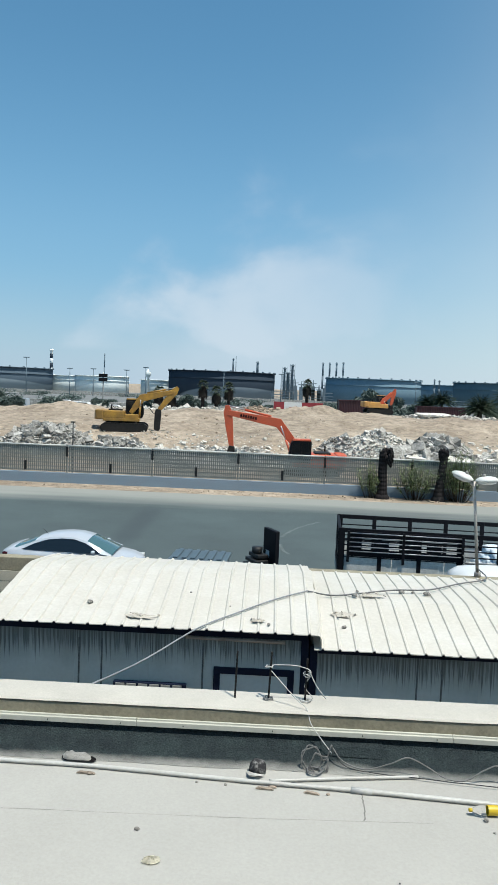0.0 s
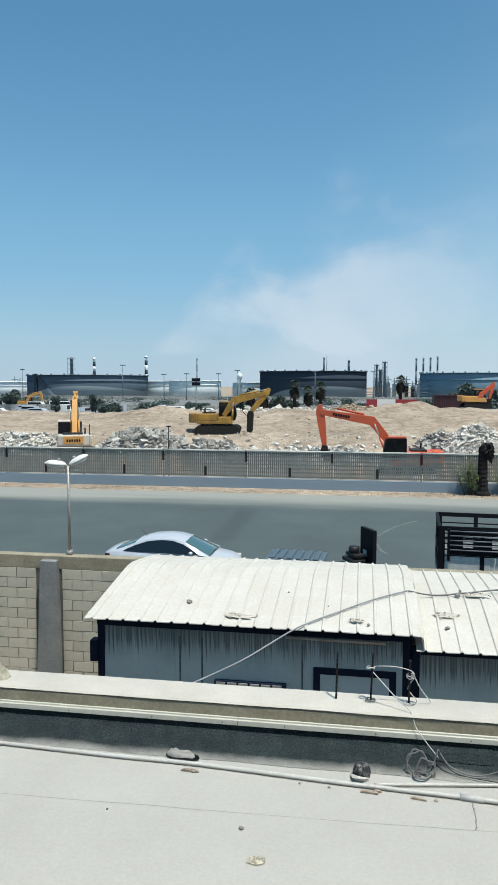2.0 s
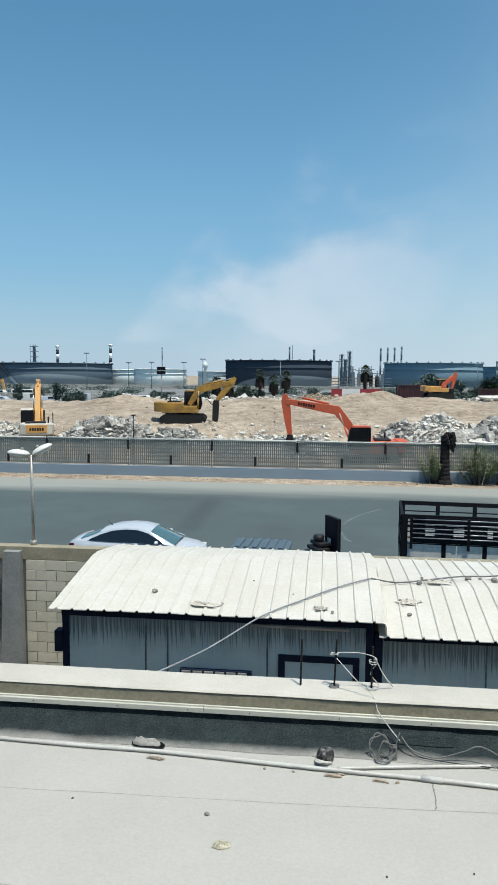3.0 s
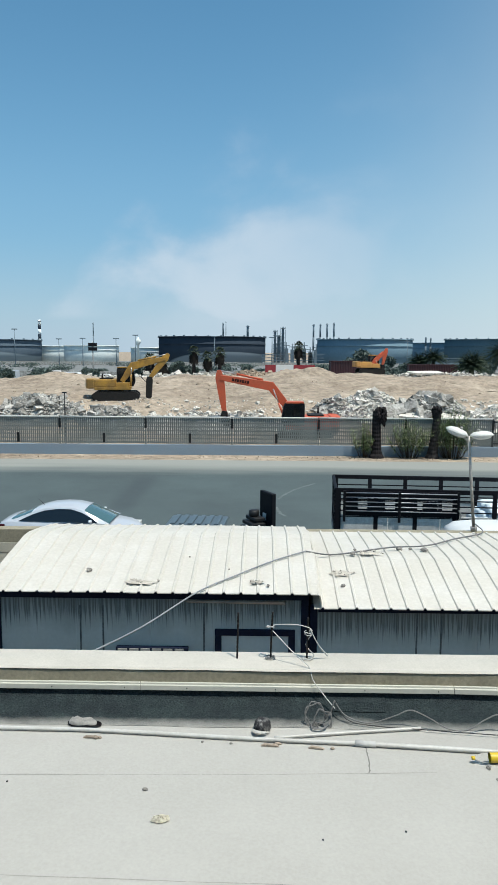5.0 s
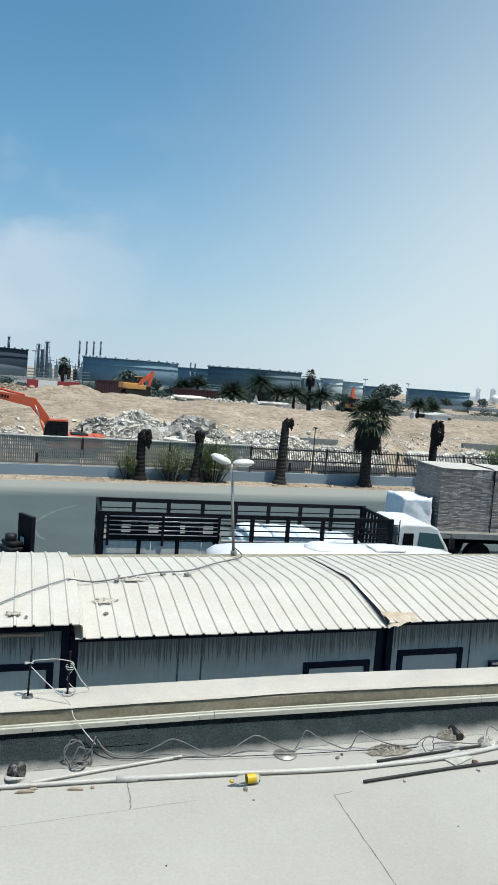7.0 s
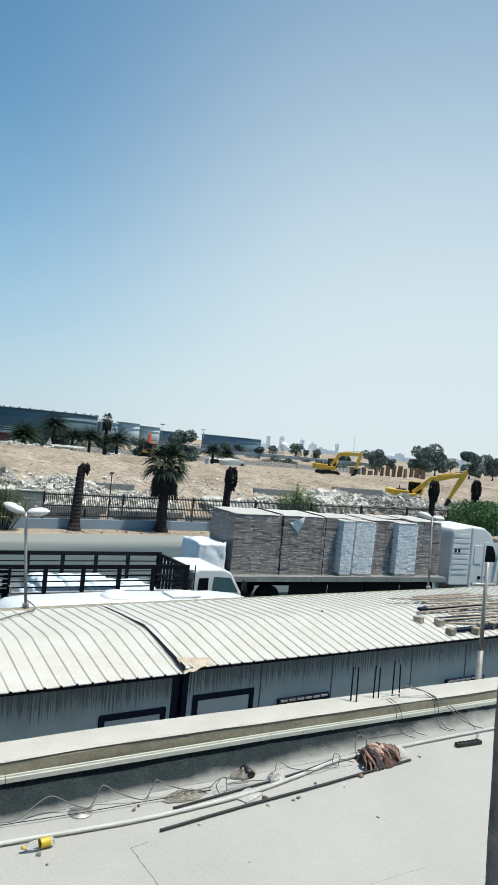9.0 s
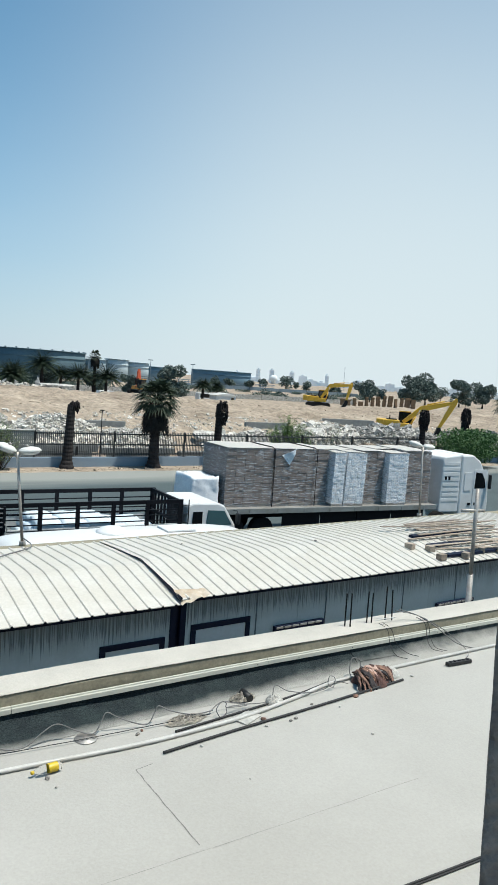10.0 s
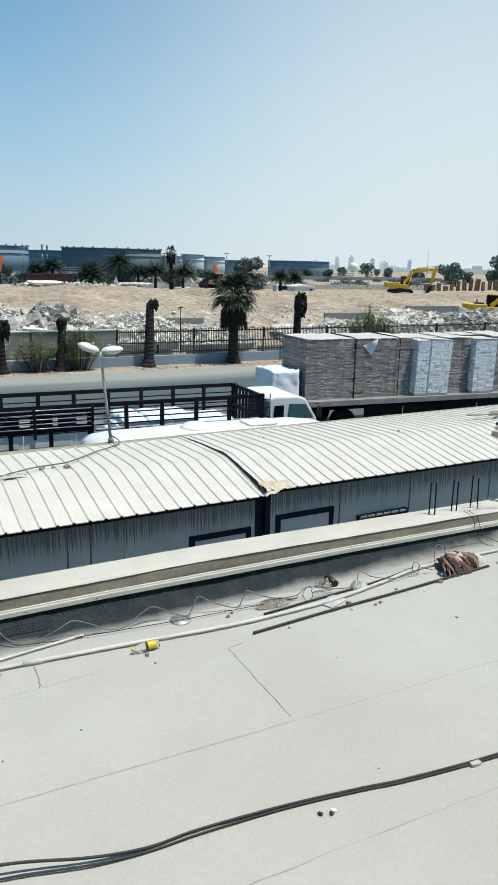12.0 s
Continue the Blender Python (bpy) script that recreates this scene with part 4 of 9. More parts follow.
yard_lamp((-5.42, 13.05, 3.05), (-5.43, 13.05, 4.78), ((200, -6), (20, -28)), "twin-headed yard lamp on a thin pole above the block wall")
yard_lamp((4.05, 13.05, 3.05), (3.88, 13.05, 4.80), ((150, -18), (-5, -4)), "twin-headed yard lamp on a leaning rusty pole")
yard_lamp((14.75, 13.05, 3.05), (14.65, 13.05, 4.95), ((160, -16), (0, 4)), "twin-headed yard lamp standing before the stacked load")
# slim pole with a cross arm between the roof and the cabins
lp = thing("pole", "slim galvanised pole with a short cross arm behind the parapet", "pole", pose(10.25, 7.75, 0, 0, -1.5))
bm = bmesh.new()
rod(bm, (0, 0, 0), (0, 0, 3.35), 0.05, 0.05, 12)
rod(bm, (0, 0, 3.33), (0, 0, 4.85), 0.034, 0.034, 12)
part("shaft", bm, M_GALV, lp)
bm = bmesh.new()
rod(bm, (-0.38, 0, 4.50), (0.22, 0, 4.46), 0.026, 0.026, 10)
part("cross_arm", bm, M_GALV, lp)


# ---- vehicles ----
M_WHITE = mat("white_paint", (0.74, 0.75, 0.75), 0.3, var=0.04, scale=1, fine=30, bump=0.02, second=(0.64, 0.64, 0.62))
M_SILVER = mat("silver_paint", (0.55, 0.58, 0.62), 0.25, 0.25, var=0.04, scale=2, fine=60, bump=0.0)
M_GLASS = glass("dark_glass", (0.004, 0.005, 0.006), 0.08)
M_SCREEN = glass("windscreen", (0.06, 0.12, 0.13), 0.05)
M_TYRE = mat("tyre", (0.010, 0.010, 0.010), 0.9, var=0.2, scale=4, fine=40, bump=0.3, spec=0.2)
M_RIM = mat("rim", (0.35, 0.36, 0.37), 0.4, 0.7, var=0.1, scale=4, fine=30, bump=0)
M_RED = mat("tail_lamp", (0.06, 0.006, 0.008), 0.25, var=0.1, scale=6, fine=40, bump=0)
M_BLACK = mat("black_paint", (0.005, 0.006, 0.010), 0.7, var=0.2, scale=2, fine=30, bump=0.03, spec=0.2)
M_GREYSTEEL = mat("grey_steel", (0.33, 0.35, 0.34), 0.6, 0.3, var=0.12, scale=1.5, fine=30, bump=0.08, second=(0.24, 0.24, 0.22))
M_BED = mat("steel_bed", (0.30, 0.29, 0.27), 0.7, 0.3, var=0.2, scale=1.5, fine=30, bump=0.1)
M_SACK = mat("woven_sack", (0.66, 0.70, 0.74), 0.75, var=0.08, scale=4, fine=40, bump=0.3, second=(0.50, 0.60, 0.66))
M_PLASTIC = mat("black_plastic", (0.008, 0.009, 0.010), 0.55, var=0.2, scale=4, fine=30, bump=0.05)
M_LID = mat("bin_lid", (0.085, 0.12, 0.145), 0.45, 0.1, var=0.15, scale=3, fine=30, bump=0.08, second=(0.07, 0.10, 0.12))


def wheel(parent, x, y, r, w):
    wh = new("wheel")
    wh.parent = parent
    wh.location = (x, y, r)
    turn = pose(0, 0, 0, 90)
    bm = bmesh.new()
    lathe(bm, [(r * 0.62, -w / 2), (r * 0.95, -w / 2), (r, -w / 2 + 0.03), (r, w / 2 - 0.03), (r * 0.95, w / 2), (r * 0.62, w / 2)], 28, turn)
    part("tyre", bm, M_TYRE, wh)
    bm = bmesh.new()
    lathe(bm, [(0.05, -w / 2 + 0.02), (r * 0.35, -w / 2 + 0.015), (r * 0.6, -w / 2 + 0.01), (r * 0.63, w / 2 - 0.01), (r * 0.3, w / 2 - 0.02), (0.05, w / 2)], 20, turn)
    part("rim", bm, M_RIM, wh)


def sedan(m):
    """Forward is +x; the body is drawn as stations from tail to nose."""
    c = thing("sedan_car", "silver sedan car with dark tinted windows on the road", "car", m)
    st = [(-2.32, 0.62, 0.45, 0.78), (-2.28, 0.76, 0.34, 0.90), (-2.0, 0.84, 0.24, 0.98), (-1.6, 0.88, 0.22, 1.0), (-0.8, 0.90, 0.22, 0.97), (0.0, 0.905, 0.22, 0.95), (0.8, 0.90, 0.22, 0.93), (1.3, 0.88, 0.22, 0.88), (1.9, 0.83, 0.24, 0.78), (2.2, 0.74, 0.32, 0.68), (2.32, 0.55, 0.42, 0.58)]
    bm = bmesh.new()
    rings = []
    for x, hw, z0, z1 in st:
        zm = z0 + (z1 - z0) * 0.55
        ring = [(x, -hw * 0.86, z0), (x, -hw, z0 + 0.12), (x, -hw, zm), (x, -hw * 0.95, z1 - 0.05), (x, -hw * 0.82, z1), (x, 0, z1 + 0.025), (x, hw * 0.82, z1), (x, hw * 0.95, z1 - 0.05), (x, hw, zm), (x, hw, z0 + 0.12), (x, hw * 0.86, z0)]
        rings.append([bm.verts.new(p) for p in ring])
    for a, b in zip(rings, rings[1:]):
        for k in range(len(a)):
            bm.faces.new((a[k], b[k], b[(k + 1) % len(a)], a[(k + 1) % len(a)]))
    bm.faces.new(rings[0])
    bm.faces.new(rings[-1][::-1])
    bmesh.ops.recalc_face_normals(bm, faces=bm.faces)
    part("body", bm, M_SILVER, c, smooth=True)
    # roof with pillars, as a curved shell
    line = [(-1.95, 0.99, 0.70), (-1.62, 1.10, 0.66), (-1.22, 1.25, 0.61), (-0.78, 1.365, 0.58), (-0.30, 1.405, 0.57), (0.12, 1.395, 0.57), (0.56, 1.305, 0.59), (1.02, 1.11, 0.65), (1.44, 0.93, 0.72)]
    bm = bmesh.new()
    def top(i):
        x, z, hw = line[i]
        return [(x, -hw, z - 0.03), (x, -hw * 0.9, z), (x, 0, z + 0.03), (x, hw * 0.9, z), (x, hw, z - 0.03)]
    rr = [[bm.verts.new(p) for p in top(i)] for i in range(2, 7)]
    for a, b in zip(rr, rr[1:]):
        for k in range(4):
            bm.faces.new((a[k], b[k], b[k + 1], a[k + 1]))
    part("roof", bm, M_SILVER, c, smooth=True)
    for nm, lo, hi in (("windscreen", 5, 8), ("rear_window", 0, 2)):
        bm = bmesh.new()
        rr = [[bm.verts.new((p[0], p[1] * 0.97, p[2] - 0.006)) for p in top(i)] for i in range(lo, hi + 1)]
        for a, b in zip(rr, rr[1:]):
            for k in range(4):
                bm.faces.new((a[k], b[k], b[k + 1], a[k + 1]))
        part(nm, bm, M_SCREEN, c, smooth=True)
    for sg in (-1, 1):
        bm = bmesh.new()
        up = [(x, z - 0.03, hw) for x, z, hw in line]
        lo = [(x, 0.94, 0.80 + 0.05 * (1 - abs(x) / 2)) for x, z, hw in line]
        a = [bm.verts.new((x, sg * hw, z)) for x, z, hw in up]
        b = [bm.verts.new((x, sg * hw, min(z, up[i][1] - 0.005))) for i, (x, z, hw) in enumerate(lo)]
        for k in range(len(a) - 1):
            bm.faces.new((a[k], a[k + 1], b[k + 1], b[k]))
        part("side_frame", bm, M_SILVER, c)
        bm = bmesh.new()
        win = [(-1.62, 0.98), (-1.20, 1.16), (-0.78, 1.285), (-0.30, 1.335), (0.12, 1.325), (0.50, 1.235), (0.90, 1.06), (1.08, 0.95)]
        def wy(z):
            return sg * (0.845 - 0.27 * (z - 0.94) / 0.42 + 0.014)
        va = [bm.verts.new((x, wy(z), z)) for x, z in win]
        bm.faces.new(va)
        part("side_window", bm, M_GLASS, c, "black tinted side glass")
        bm = bmesh.new()
        lathe(bm, [(0.001, -0.07), (0.07, -0.05), (0.085, 0), (0.07, 0.05), (0.001, 0.07)], 14, Matrix.Translation((0.85, sg * 0.98, 1.02)) @ Matrix.Diagonal((0.8, 1.2, 0.9, 1)))
        part("door_mirror", bm, M_SILVER, c)
        bm = bmesh.new()
        box(bm, -2.28, -2.10, sg * 0.60, sg * 0.81, 0.76, 0.86, 0.03)
        part("tail_lamp", bm, M_RED, c, "dark red tail lamp")
        bm = bmesh.new()
        box(bm, 1.88, 2.22, sg * 0.56, sg * 0.80, 0.58, 0.70, 0.03)
        part("headlamp", bm, M_LENS, c)
        for x in (-1.42, 1.40):
            wheel(c, x, sg * 0.80, 0.33, 0.21)
        for x in (-0.55, 0.35):
            bm = bmesh.new()
            box(bm, x - 0.09, x + 0.09, sg * 0.90, sg * 0.925, 0.80, 0.825, 0.008)
            part("door_handle", bm, M_SILVER, c)
    bm = bmesh.new()
    rod(bm, (-1.0, 0, 1.34), (-1.2, 0, 1.50), 0.012, 0.006, 6)
    part("aerial", bm, M_PLASTIC, c)
    return c


sedan(pose(-5.95, 22.8, 0.004, 0, 0, -1.5) @ Matrix.Diagonal((0.94, 1, 1, 1)))


def limb_outline(pts, ws):
    """An outline of even thickness along a bent line of (x, z) points."""
    up, lo = [], []
    for i, (p, w) in enumerate(zip(pts, ws)):
        a, b = pts[max(i - 1, 0)], pts[min(i + 1, len(pts) - 1)]
        d = Vector((b[0] - a[0], b[1] - a[1])).normalized()
        nrm = Vector((-d.y, d.x)) * w / 2
        up.append((p[0] + nrm.x, p[1] + nrm.y))
        lo.append((p[0] - nrm.x, p[1] - nrm.y))
    return up + lo[::-1]


# cage lorry: local x forward, y to its left, so the near side is y = 0
M_DROP = mat("dropside_grey", (0.66, 0.67, 0.65), 0.6, var=0.12, scale=3, fine=25, bump=0.05, second=(0.46, 0.46, 0.44))
# pale bar colour that paints the sun caught by the gate bars
M_ROD = mat("sunlit_rod", (0.34, 0.36, 0.38), 0.4, 0.4, var=0.15, scale=3, fine=25, bump=0.05)


def cage_lorry(m):
    L, W, Z0, Z1 = 8.5, 2.15, 1.35, 2.62
    t = thing("cage_lorry", "lorry with a black steel cage and white cab, carrying sacks", "lorry", m)
    bm = bmesh.new()
    box(bm, -0.02, L, 0, W, 1.12, Z0 - 0.02, 0.02)
    part("load_bed", bm, M_GREYSTEEL, t)
    for y in (0.0, W):
        for i in range(6):
            bm = bmesh.new()
            x0 = 0.05 + i * (L - 0.1) / 6
            x1 = x0 + (L - 0.1) / 6 - 0.02
            s = -0.02 if y == 0 else 0.0
            box(bm, x0, x1, y + s, y + s + 0.03, Z0 - 0.02, Z0 + 0.54, 0.008)
            box(bm, x0 + 0.12, x1 - 0.12, y + s - 0.008, y + s + 0.038, Z0 + 0.12, Z0 + 0.40, 0.01)
            part("drop_side", bm, M_DROP, t, "grey dropside panel")
        for i in range(9):
            x = i * (L - 0.08) / 8
            bm = bmesh.new()
            w = 0.16 if i in (0, 8) else 0.115
            box(bm, x, x + w, y - 0.035, y + 0.035, Z0 - 0.1, Z1, 0.006)
            part("cage_post", bm, M_BLACK, t)
        for z, h in ((Z1 - 0.06, 0.12), (Z1 - 0.30, 0.03), (Z1 - 0.46, 0.03), (Z1 - 0.62, 0.03), (Z1 - 0.78, 0.03)):
            bm = bmesh.new()
            box(bm, 0, L, y - 0.022, y + 0.022, z - h / 2, z + h / 2, 0.004)
            part("cage_rail", bm, M_BLACK, t)
    # close-barred gate panel folded against the near side, at the tail
    gate = new("side_gate")
    gate.parent = t
    for i in range(5):
        bm = bmesh.new()
        z = Z0 + 0.66 + i * 0.125
        rod(bm, (0.25, -0.09, z), (3.3, -0.09, z), 0.016, 0.016, 8)
        part("gate_bar", bm, M_ROD, gate, "round steel bar painted pale as if catching sun")
    # black backing sheets with openings, set behind the bars
    for x0, x1, z0, z1 in ((0.27, 3.28, Z0 + 0.52, Z0 + 0.72), (0.27, 0.62, Z0 + 0.72, Z1 - 0.06), (0.95, 1.35, Z0 + 0.72, Z1 - 0.30), (1.62, 2.10, Z0 + 0.72, Z1 - 0.24), (2.35, 2.75, Z0 + 0.72, Z1 - 0.32), (0.27, 3.28, Z1 - 0.24, Z1 - 0.06)):
        bm = bmesh.new()
        box(bm, x0, x1, -0.062, -0.046, z0, z1, 0.003)
        part("gate_sheet", bm, M_BLACK, gate, "black backing sheet behind the gate bars")
    for x in (0.22, 1.7, 3.26):
        bm = bmesh.new()
        box(bm, x, x + 0.07, -0.115, -0.055, Z0 + 0.36, Z1 - 0.05, 0.006)
        part("gate_stile", bm, M_BLACK, gate)
    bm = bmesh.new()
    tube(bm, spline([(3.30, -0.14, 2.1), (3.36, -0.15, 1.95), (3.30, -0.15, 1.8), (3.38, -0.14, 1.65), (3.34, -0.13, 1.5)], 6), 0.02, 6)
    part("chain", bm, M_GREYSTEEL, gate)
    for x, nm in ((0.0, "tail_gate"), (L - 0.05, "head_board")):
        g = new(nm)
        g.parent = t
        for i in range(9):
            y = 0.04 + i * (W - 0.08) / 8
            bm = bmesh.new()
            box(bm, x - 0.01, x + 0.05, y - 0.03, y + 0.03, Z0 - 0.1, Z1 - 0.02, 0.004)
            part("upright", bm, M_BLACK, g)
        for z in (Z1 - 0.06, Z0 + 0.55, Z0 + 0.1):
            bm = bmesh.new()
            box(bm, x - 0.02, x + 0.06, 0, W, z - 0.05, z + 0.05, 0.005)
            part("cross_rail", bm, M_BLACK, g)
        if nm == "head_board":
            bm = bmesh.new()
            box(bm, x - 0.004, x + 0.03, 0.03, 0.75, Z0, Z1 - 0.1, 0.004)
            part("sheet", bm, M_BLACK, g)
    # chassis, wheels
    for y in (0.55, W - 0.65):
        bm = bmesh.new()
        box(bm, -0.1, L + 2.0, y, y + 0.1, 0.78, 1.04, 0.01)
        part("chassis_rail", bm, M_BLACK, t)
    for x in (1.9, 3.1, 9.4):
        for y in (0.16, W - 0.16):
            wheel(t, x, y, 0.48, 0.28)
    # cab
    cab = new("cab")
    cab.parent = t
    bm = bmesh.new()
    prism(bm, [(8.75, 0.75), (10.55, 0.75), (10.60, 1.35), (10.50, 1.75), (10.10, 2.36), (9.85, 2.46), (9.0, 2.48), (8.78, 2.40)], 0.06, W - 0.06, 0.06)
    part("shell", bm, M_WHITE, cab, smooth=False)
    for y in (0.045, W - 0.045):
        bm = bmesh.new()
        prism(bm, [(9.45, 1.75), (10.36, 1.75), (10.08, 2.20), (9.50, 2.24)], y - 0.012, y + 0.012)
        part("side_window", bm, M_SCREEN, cab, "green-tinted door window")
        bm = bmesh.new()
        prism(bm, [(8.95, 1.75), (9.30, 1.75), (9.30, 2.20), (8.98, 2.20)], y - 0.012, y + 0.012)
        part("quarter_window", bm, M_GLASS, cab)
        bm = bmesh.new()
        box(bm, 10.42, 10.52, y - 0.30 if y < 1 else y + 0.10, y - 0.10 if y < 1 else y + 0.30, 1.80, 2.15, 0.03)
        part("mirror", bm, M_PLASTIC, cab)
        bm = bmesh.new()
        tube(bm, [(10.40, y, 2.2), (10.47, y + (-0.15 if y < 1 else 0.15), 2.22), (10.47, y + (-0.15 if y < 1 else 0.15), 2.1)], 0.014, 6)
        part("mirror_arm", bm, M_PLASTIC, cab)
    bm = bmesh.new()
    vs = [bm.verts.new(p) for p in ((10.525, 0.18, 1.76), (10.525, W - 0.18, 1.76), (10.14, W - 0.22, 2.345), (10.14, 0.22, 2.345))]
    bm.faces.new(vs)
    part("windscreen", bm, M_SCREEN, cab)
    lad = new("ladder")
    lad.parent = t
    for x in (8.56, 8.80):
        bm = bmesh.new()
        rod(bm, (x, 0.02, 1.2), (x, 0.02, 2.6), 0.018, 0.018, 6)
        part("stile", bm, M_BLACK, lad)
    for i in range(5):
        bm = bmesh.new()
        rod(bm, (8.56, 0.02, 1.35 + 0.27 * i), (8.80, 0.02, 1.35 + 0.27 * i), 0.014, 0.014, 6)
        part("rung", bm, M_BLACK, lad)
    return t, Z0


LORRY = pose(2.16, 19.42, 0.004, 0, 0, -3.9)
lorry, BED = cage_lorry(LORRY)


def sack(m, seed, size=(0.95, 0.6, 0.22)):
    rng = random.Random(seed)
    bm = bmesh.new()
    bmesh.ops.create_cube(bm, size=1.0)
    bmesh.ops.subdivide_edges(bm, edges=bm.edges[:], cuts=5, use_grid_fill=True)
    for v in bm.verts:
        x, y, z = v.co
        f = (1 - abs(2 * x) ** 4 * 0.35) * (1 - abs(2 * y) ** 4 * 0.3)
        v.co = Vector((x * size[0], y * size[1], (z * f + 0.5 * f * (z < 0) * 0) * size[2]))
        v.co += 0.02 * noise.noise_vector(v.co * 6 + Vector((seed, 0, 0)))
        v.co.z = max(v.co.z, -size[2] * 0.5)
    return solid("sack", bm, M_SACK, "stuffed white woven sack lying in the lorry bed", "sack", m, group="sacks in the lorry", smooth=True)


rng = random.Random(3)
for layer in range(3):
    for i in range(6 - layer):
        for j in range(3):
            lx = 4.3 + i * 0.72 + layer * 0.18 + rng.uniform(-0.05, 0.05)
            ly = 0.42 + j * 0.64 + rng.uniform(-0.03, 0.03)
            if layer == 2 and i > 2:
                continue
            sack(LORRY @ pose(lx, ly, BED + 0.13 + layer * 0.2, rng.uniform(-3, 3), rng.uniform(-4, 4), 90 + rng.uniform(-8, 8)), layer * 50 + i * 5 + j, (0.68, 0.74, 0.26))

# ---- flatbed articulated lorry with a wrapped load ----
M_CARTON = mat("carton", (0.215, 0.175, 0.155), 0.6, var=0.25, scale=3, fine=20, bump=0.1, second=(0.14, 0.12, 0.11), rand=0.16)
M_WRAPWHITE = mat("white_pack", (0.95, 0.95, 0.94), 0.3, var=0.10, scale=9, fine=30, bump=0.4, second=(0.72, 0.74, 0.77), amount=0.2, rand=0.06)


M_PRINT = mat("blue_grey_print", (0.46, 0.54, 0.61), 0.5, var=0.3, scale=8, fine=40, bump=0)


def film_wrap():
    """Clear stretch film: mostly see-through, with bright creases."""
    m = bpy.data.materials.new("stretch_film")
    m.use_nodes = True
    n, l = m.node_tree.nodes, m.node_tree.links
    b = n["Principled BSDF"]
    b.inputs["Base Color"].default_value, b.inputs["Roughness"].default_value = (0.8, 0.8, 0.8, 1), 0.25
    co, mp, ns = n.new("ShaderNodeTexCoord"), n.new("ShaderNodeMapping"), n.new("ShaderNodeTexNoise")
    mp.inputs["Scale"].default_value = (1.6, 1.6, 12)
    mp.inputs["Rotation"].default_value = (0.1, 0.35, 0)
    ns.inputs["Scale"].default_value, ns.inputs["Detail"].default_value = 2.2, 8
    l.new(co.outputs["Object"], mp.inputs["Vector"])
    l.new(mp.outputs["Vector"], ns.inputs["Vector"])
    r = n.new("ShaderNodeMapRange")
    r.inputs["From Min"].default_value, r.inputs["From Max"].default_value = 0.50, 0.64
    r.inputs["To Min"].default_value, r.inputs["To Max"].default_value = 0.02, 0.50
    l.new(ns.outputs["Fac"], r.inputs["Value"])
    l.new(r.outputs["Result"], b.inputs["Alpha"])
    bp = n.new("ShaderNodeBump")
    bp.inputs["Strength"].default_value = 0.5
    l.new(ns.outputs["Fac"], bp.inputs["Height"])
    l.new(bp.outputs["Normal"], b.inputs["Normal"])
    return m


M_FILM = film_wrap()
M_TOPSHEET = mat("top_sheet_film", (0.56, 0.53, 0.48), 0.5, var=0.1, scale=3, fine=30, bump=0.3, second=(0.44, 0.42, 0.38))
FLAT = pose(14.9, 22.95, 0.004, 0, 0, -7.0)
BEDZ = 1.40
flat = thing("flatbed_lorry", "white articulated lorry with a long flat trailer", "lorry", FLAT)
bm = bmesh.new()
box(bm, -1.9, 10.4, -0.42, 2.38, BEDZ - 0.14, BEDZ - 0.004, 0.015)
part("trailer_deck", bm, M_BED, flat)
for y in (-0.44, 2.36):
    bm = bmesh.new()
    box(bm, -1.9, 10.4, y, y + 0.04, BEDZ - 0.2, BEDZ + 0.012, 0.01)
    for i in range(10):
        box(bm, -1.6 + i * 1.25, -1.54 + i * 1.25, y - 0.015, y + 0.055, BEDZ - 0.2, BEDZ - 0.02, 0.004)
    part("side_rave", bm, M_GREYSTEEL, flat, "grey steel side rail with lashing points")
for y in (0.5, 1.65):
    bm = bmesh.new()
    box(bm, -1.7, 10.2, y, y + 0.14, BEDZ - 0.55, BEDZ - 0.14, 0.01)
    part("chassis_beam", bm, M_BLACK, flat)
for x in (-0.9, 0.4, 1.7, 10.9, 13.2):
    for y in (0.05, 2.2):
        wheel(flat, x, y, 0.5, 0.34)
for x in (6.2, 6.6):
    bm = bmesh.new()
    box(bm, x, x + 0.12, 0.3, 1.95, 0.1, BEDZ - 0.2, 0.01)
    part("landing_leg", bm, M_BLACK, flat)
for i in range(4):
    bm = bmesh.new()
    box(bm, 2.6 + i * 1.85, 4.4 + i * 1.85, -0.10, -0.06, 0.62, BEDZ - 0.16, 0.01)
    part("side_guard", bm, M_BLACK, flat, "black side guard panel")
# tractor cab
cab = new("tractor_cab")
cab.parent = flat
cab.matrix_basis = Matrix.Translation((1.75, 0, 0)) @ Matrix.Diagonal((0.84, 1, 1, 1))
bm = bmesh.new()
prism(bm, [(10.95, 0.95), (11.02, 3.35), (11.10, 3.50), (12.3, 3.62), (12.35, 0.95)], 0.02, 2.28, 0.05)
part("sleeper_fairing", bm, M_WHITE, cab, "white side fairing with grooves")
for i in range(8):
    bm = bmesh.new()
    box(bm, 11.08, 12.25, 0.004, 0.016, 1.45 + i * 0.24, 1.60 + i * 0.24, 0.004)
    part("groove_panel", bm, M_WHITE, cab)
bm = bmesh.new()
prism(bm, [(12.36, 0.55), (14.45, 0.50), (14.55, 1.2), (14.50, 2.0), (14.18, 2.75), (13.75, 3.35), (13.2, 3.62), (12.36, 3.62)], 0.0, 2.30, 0.08)
part("shell", bm, M_WHITE, cab)
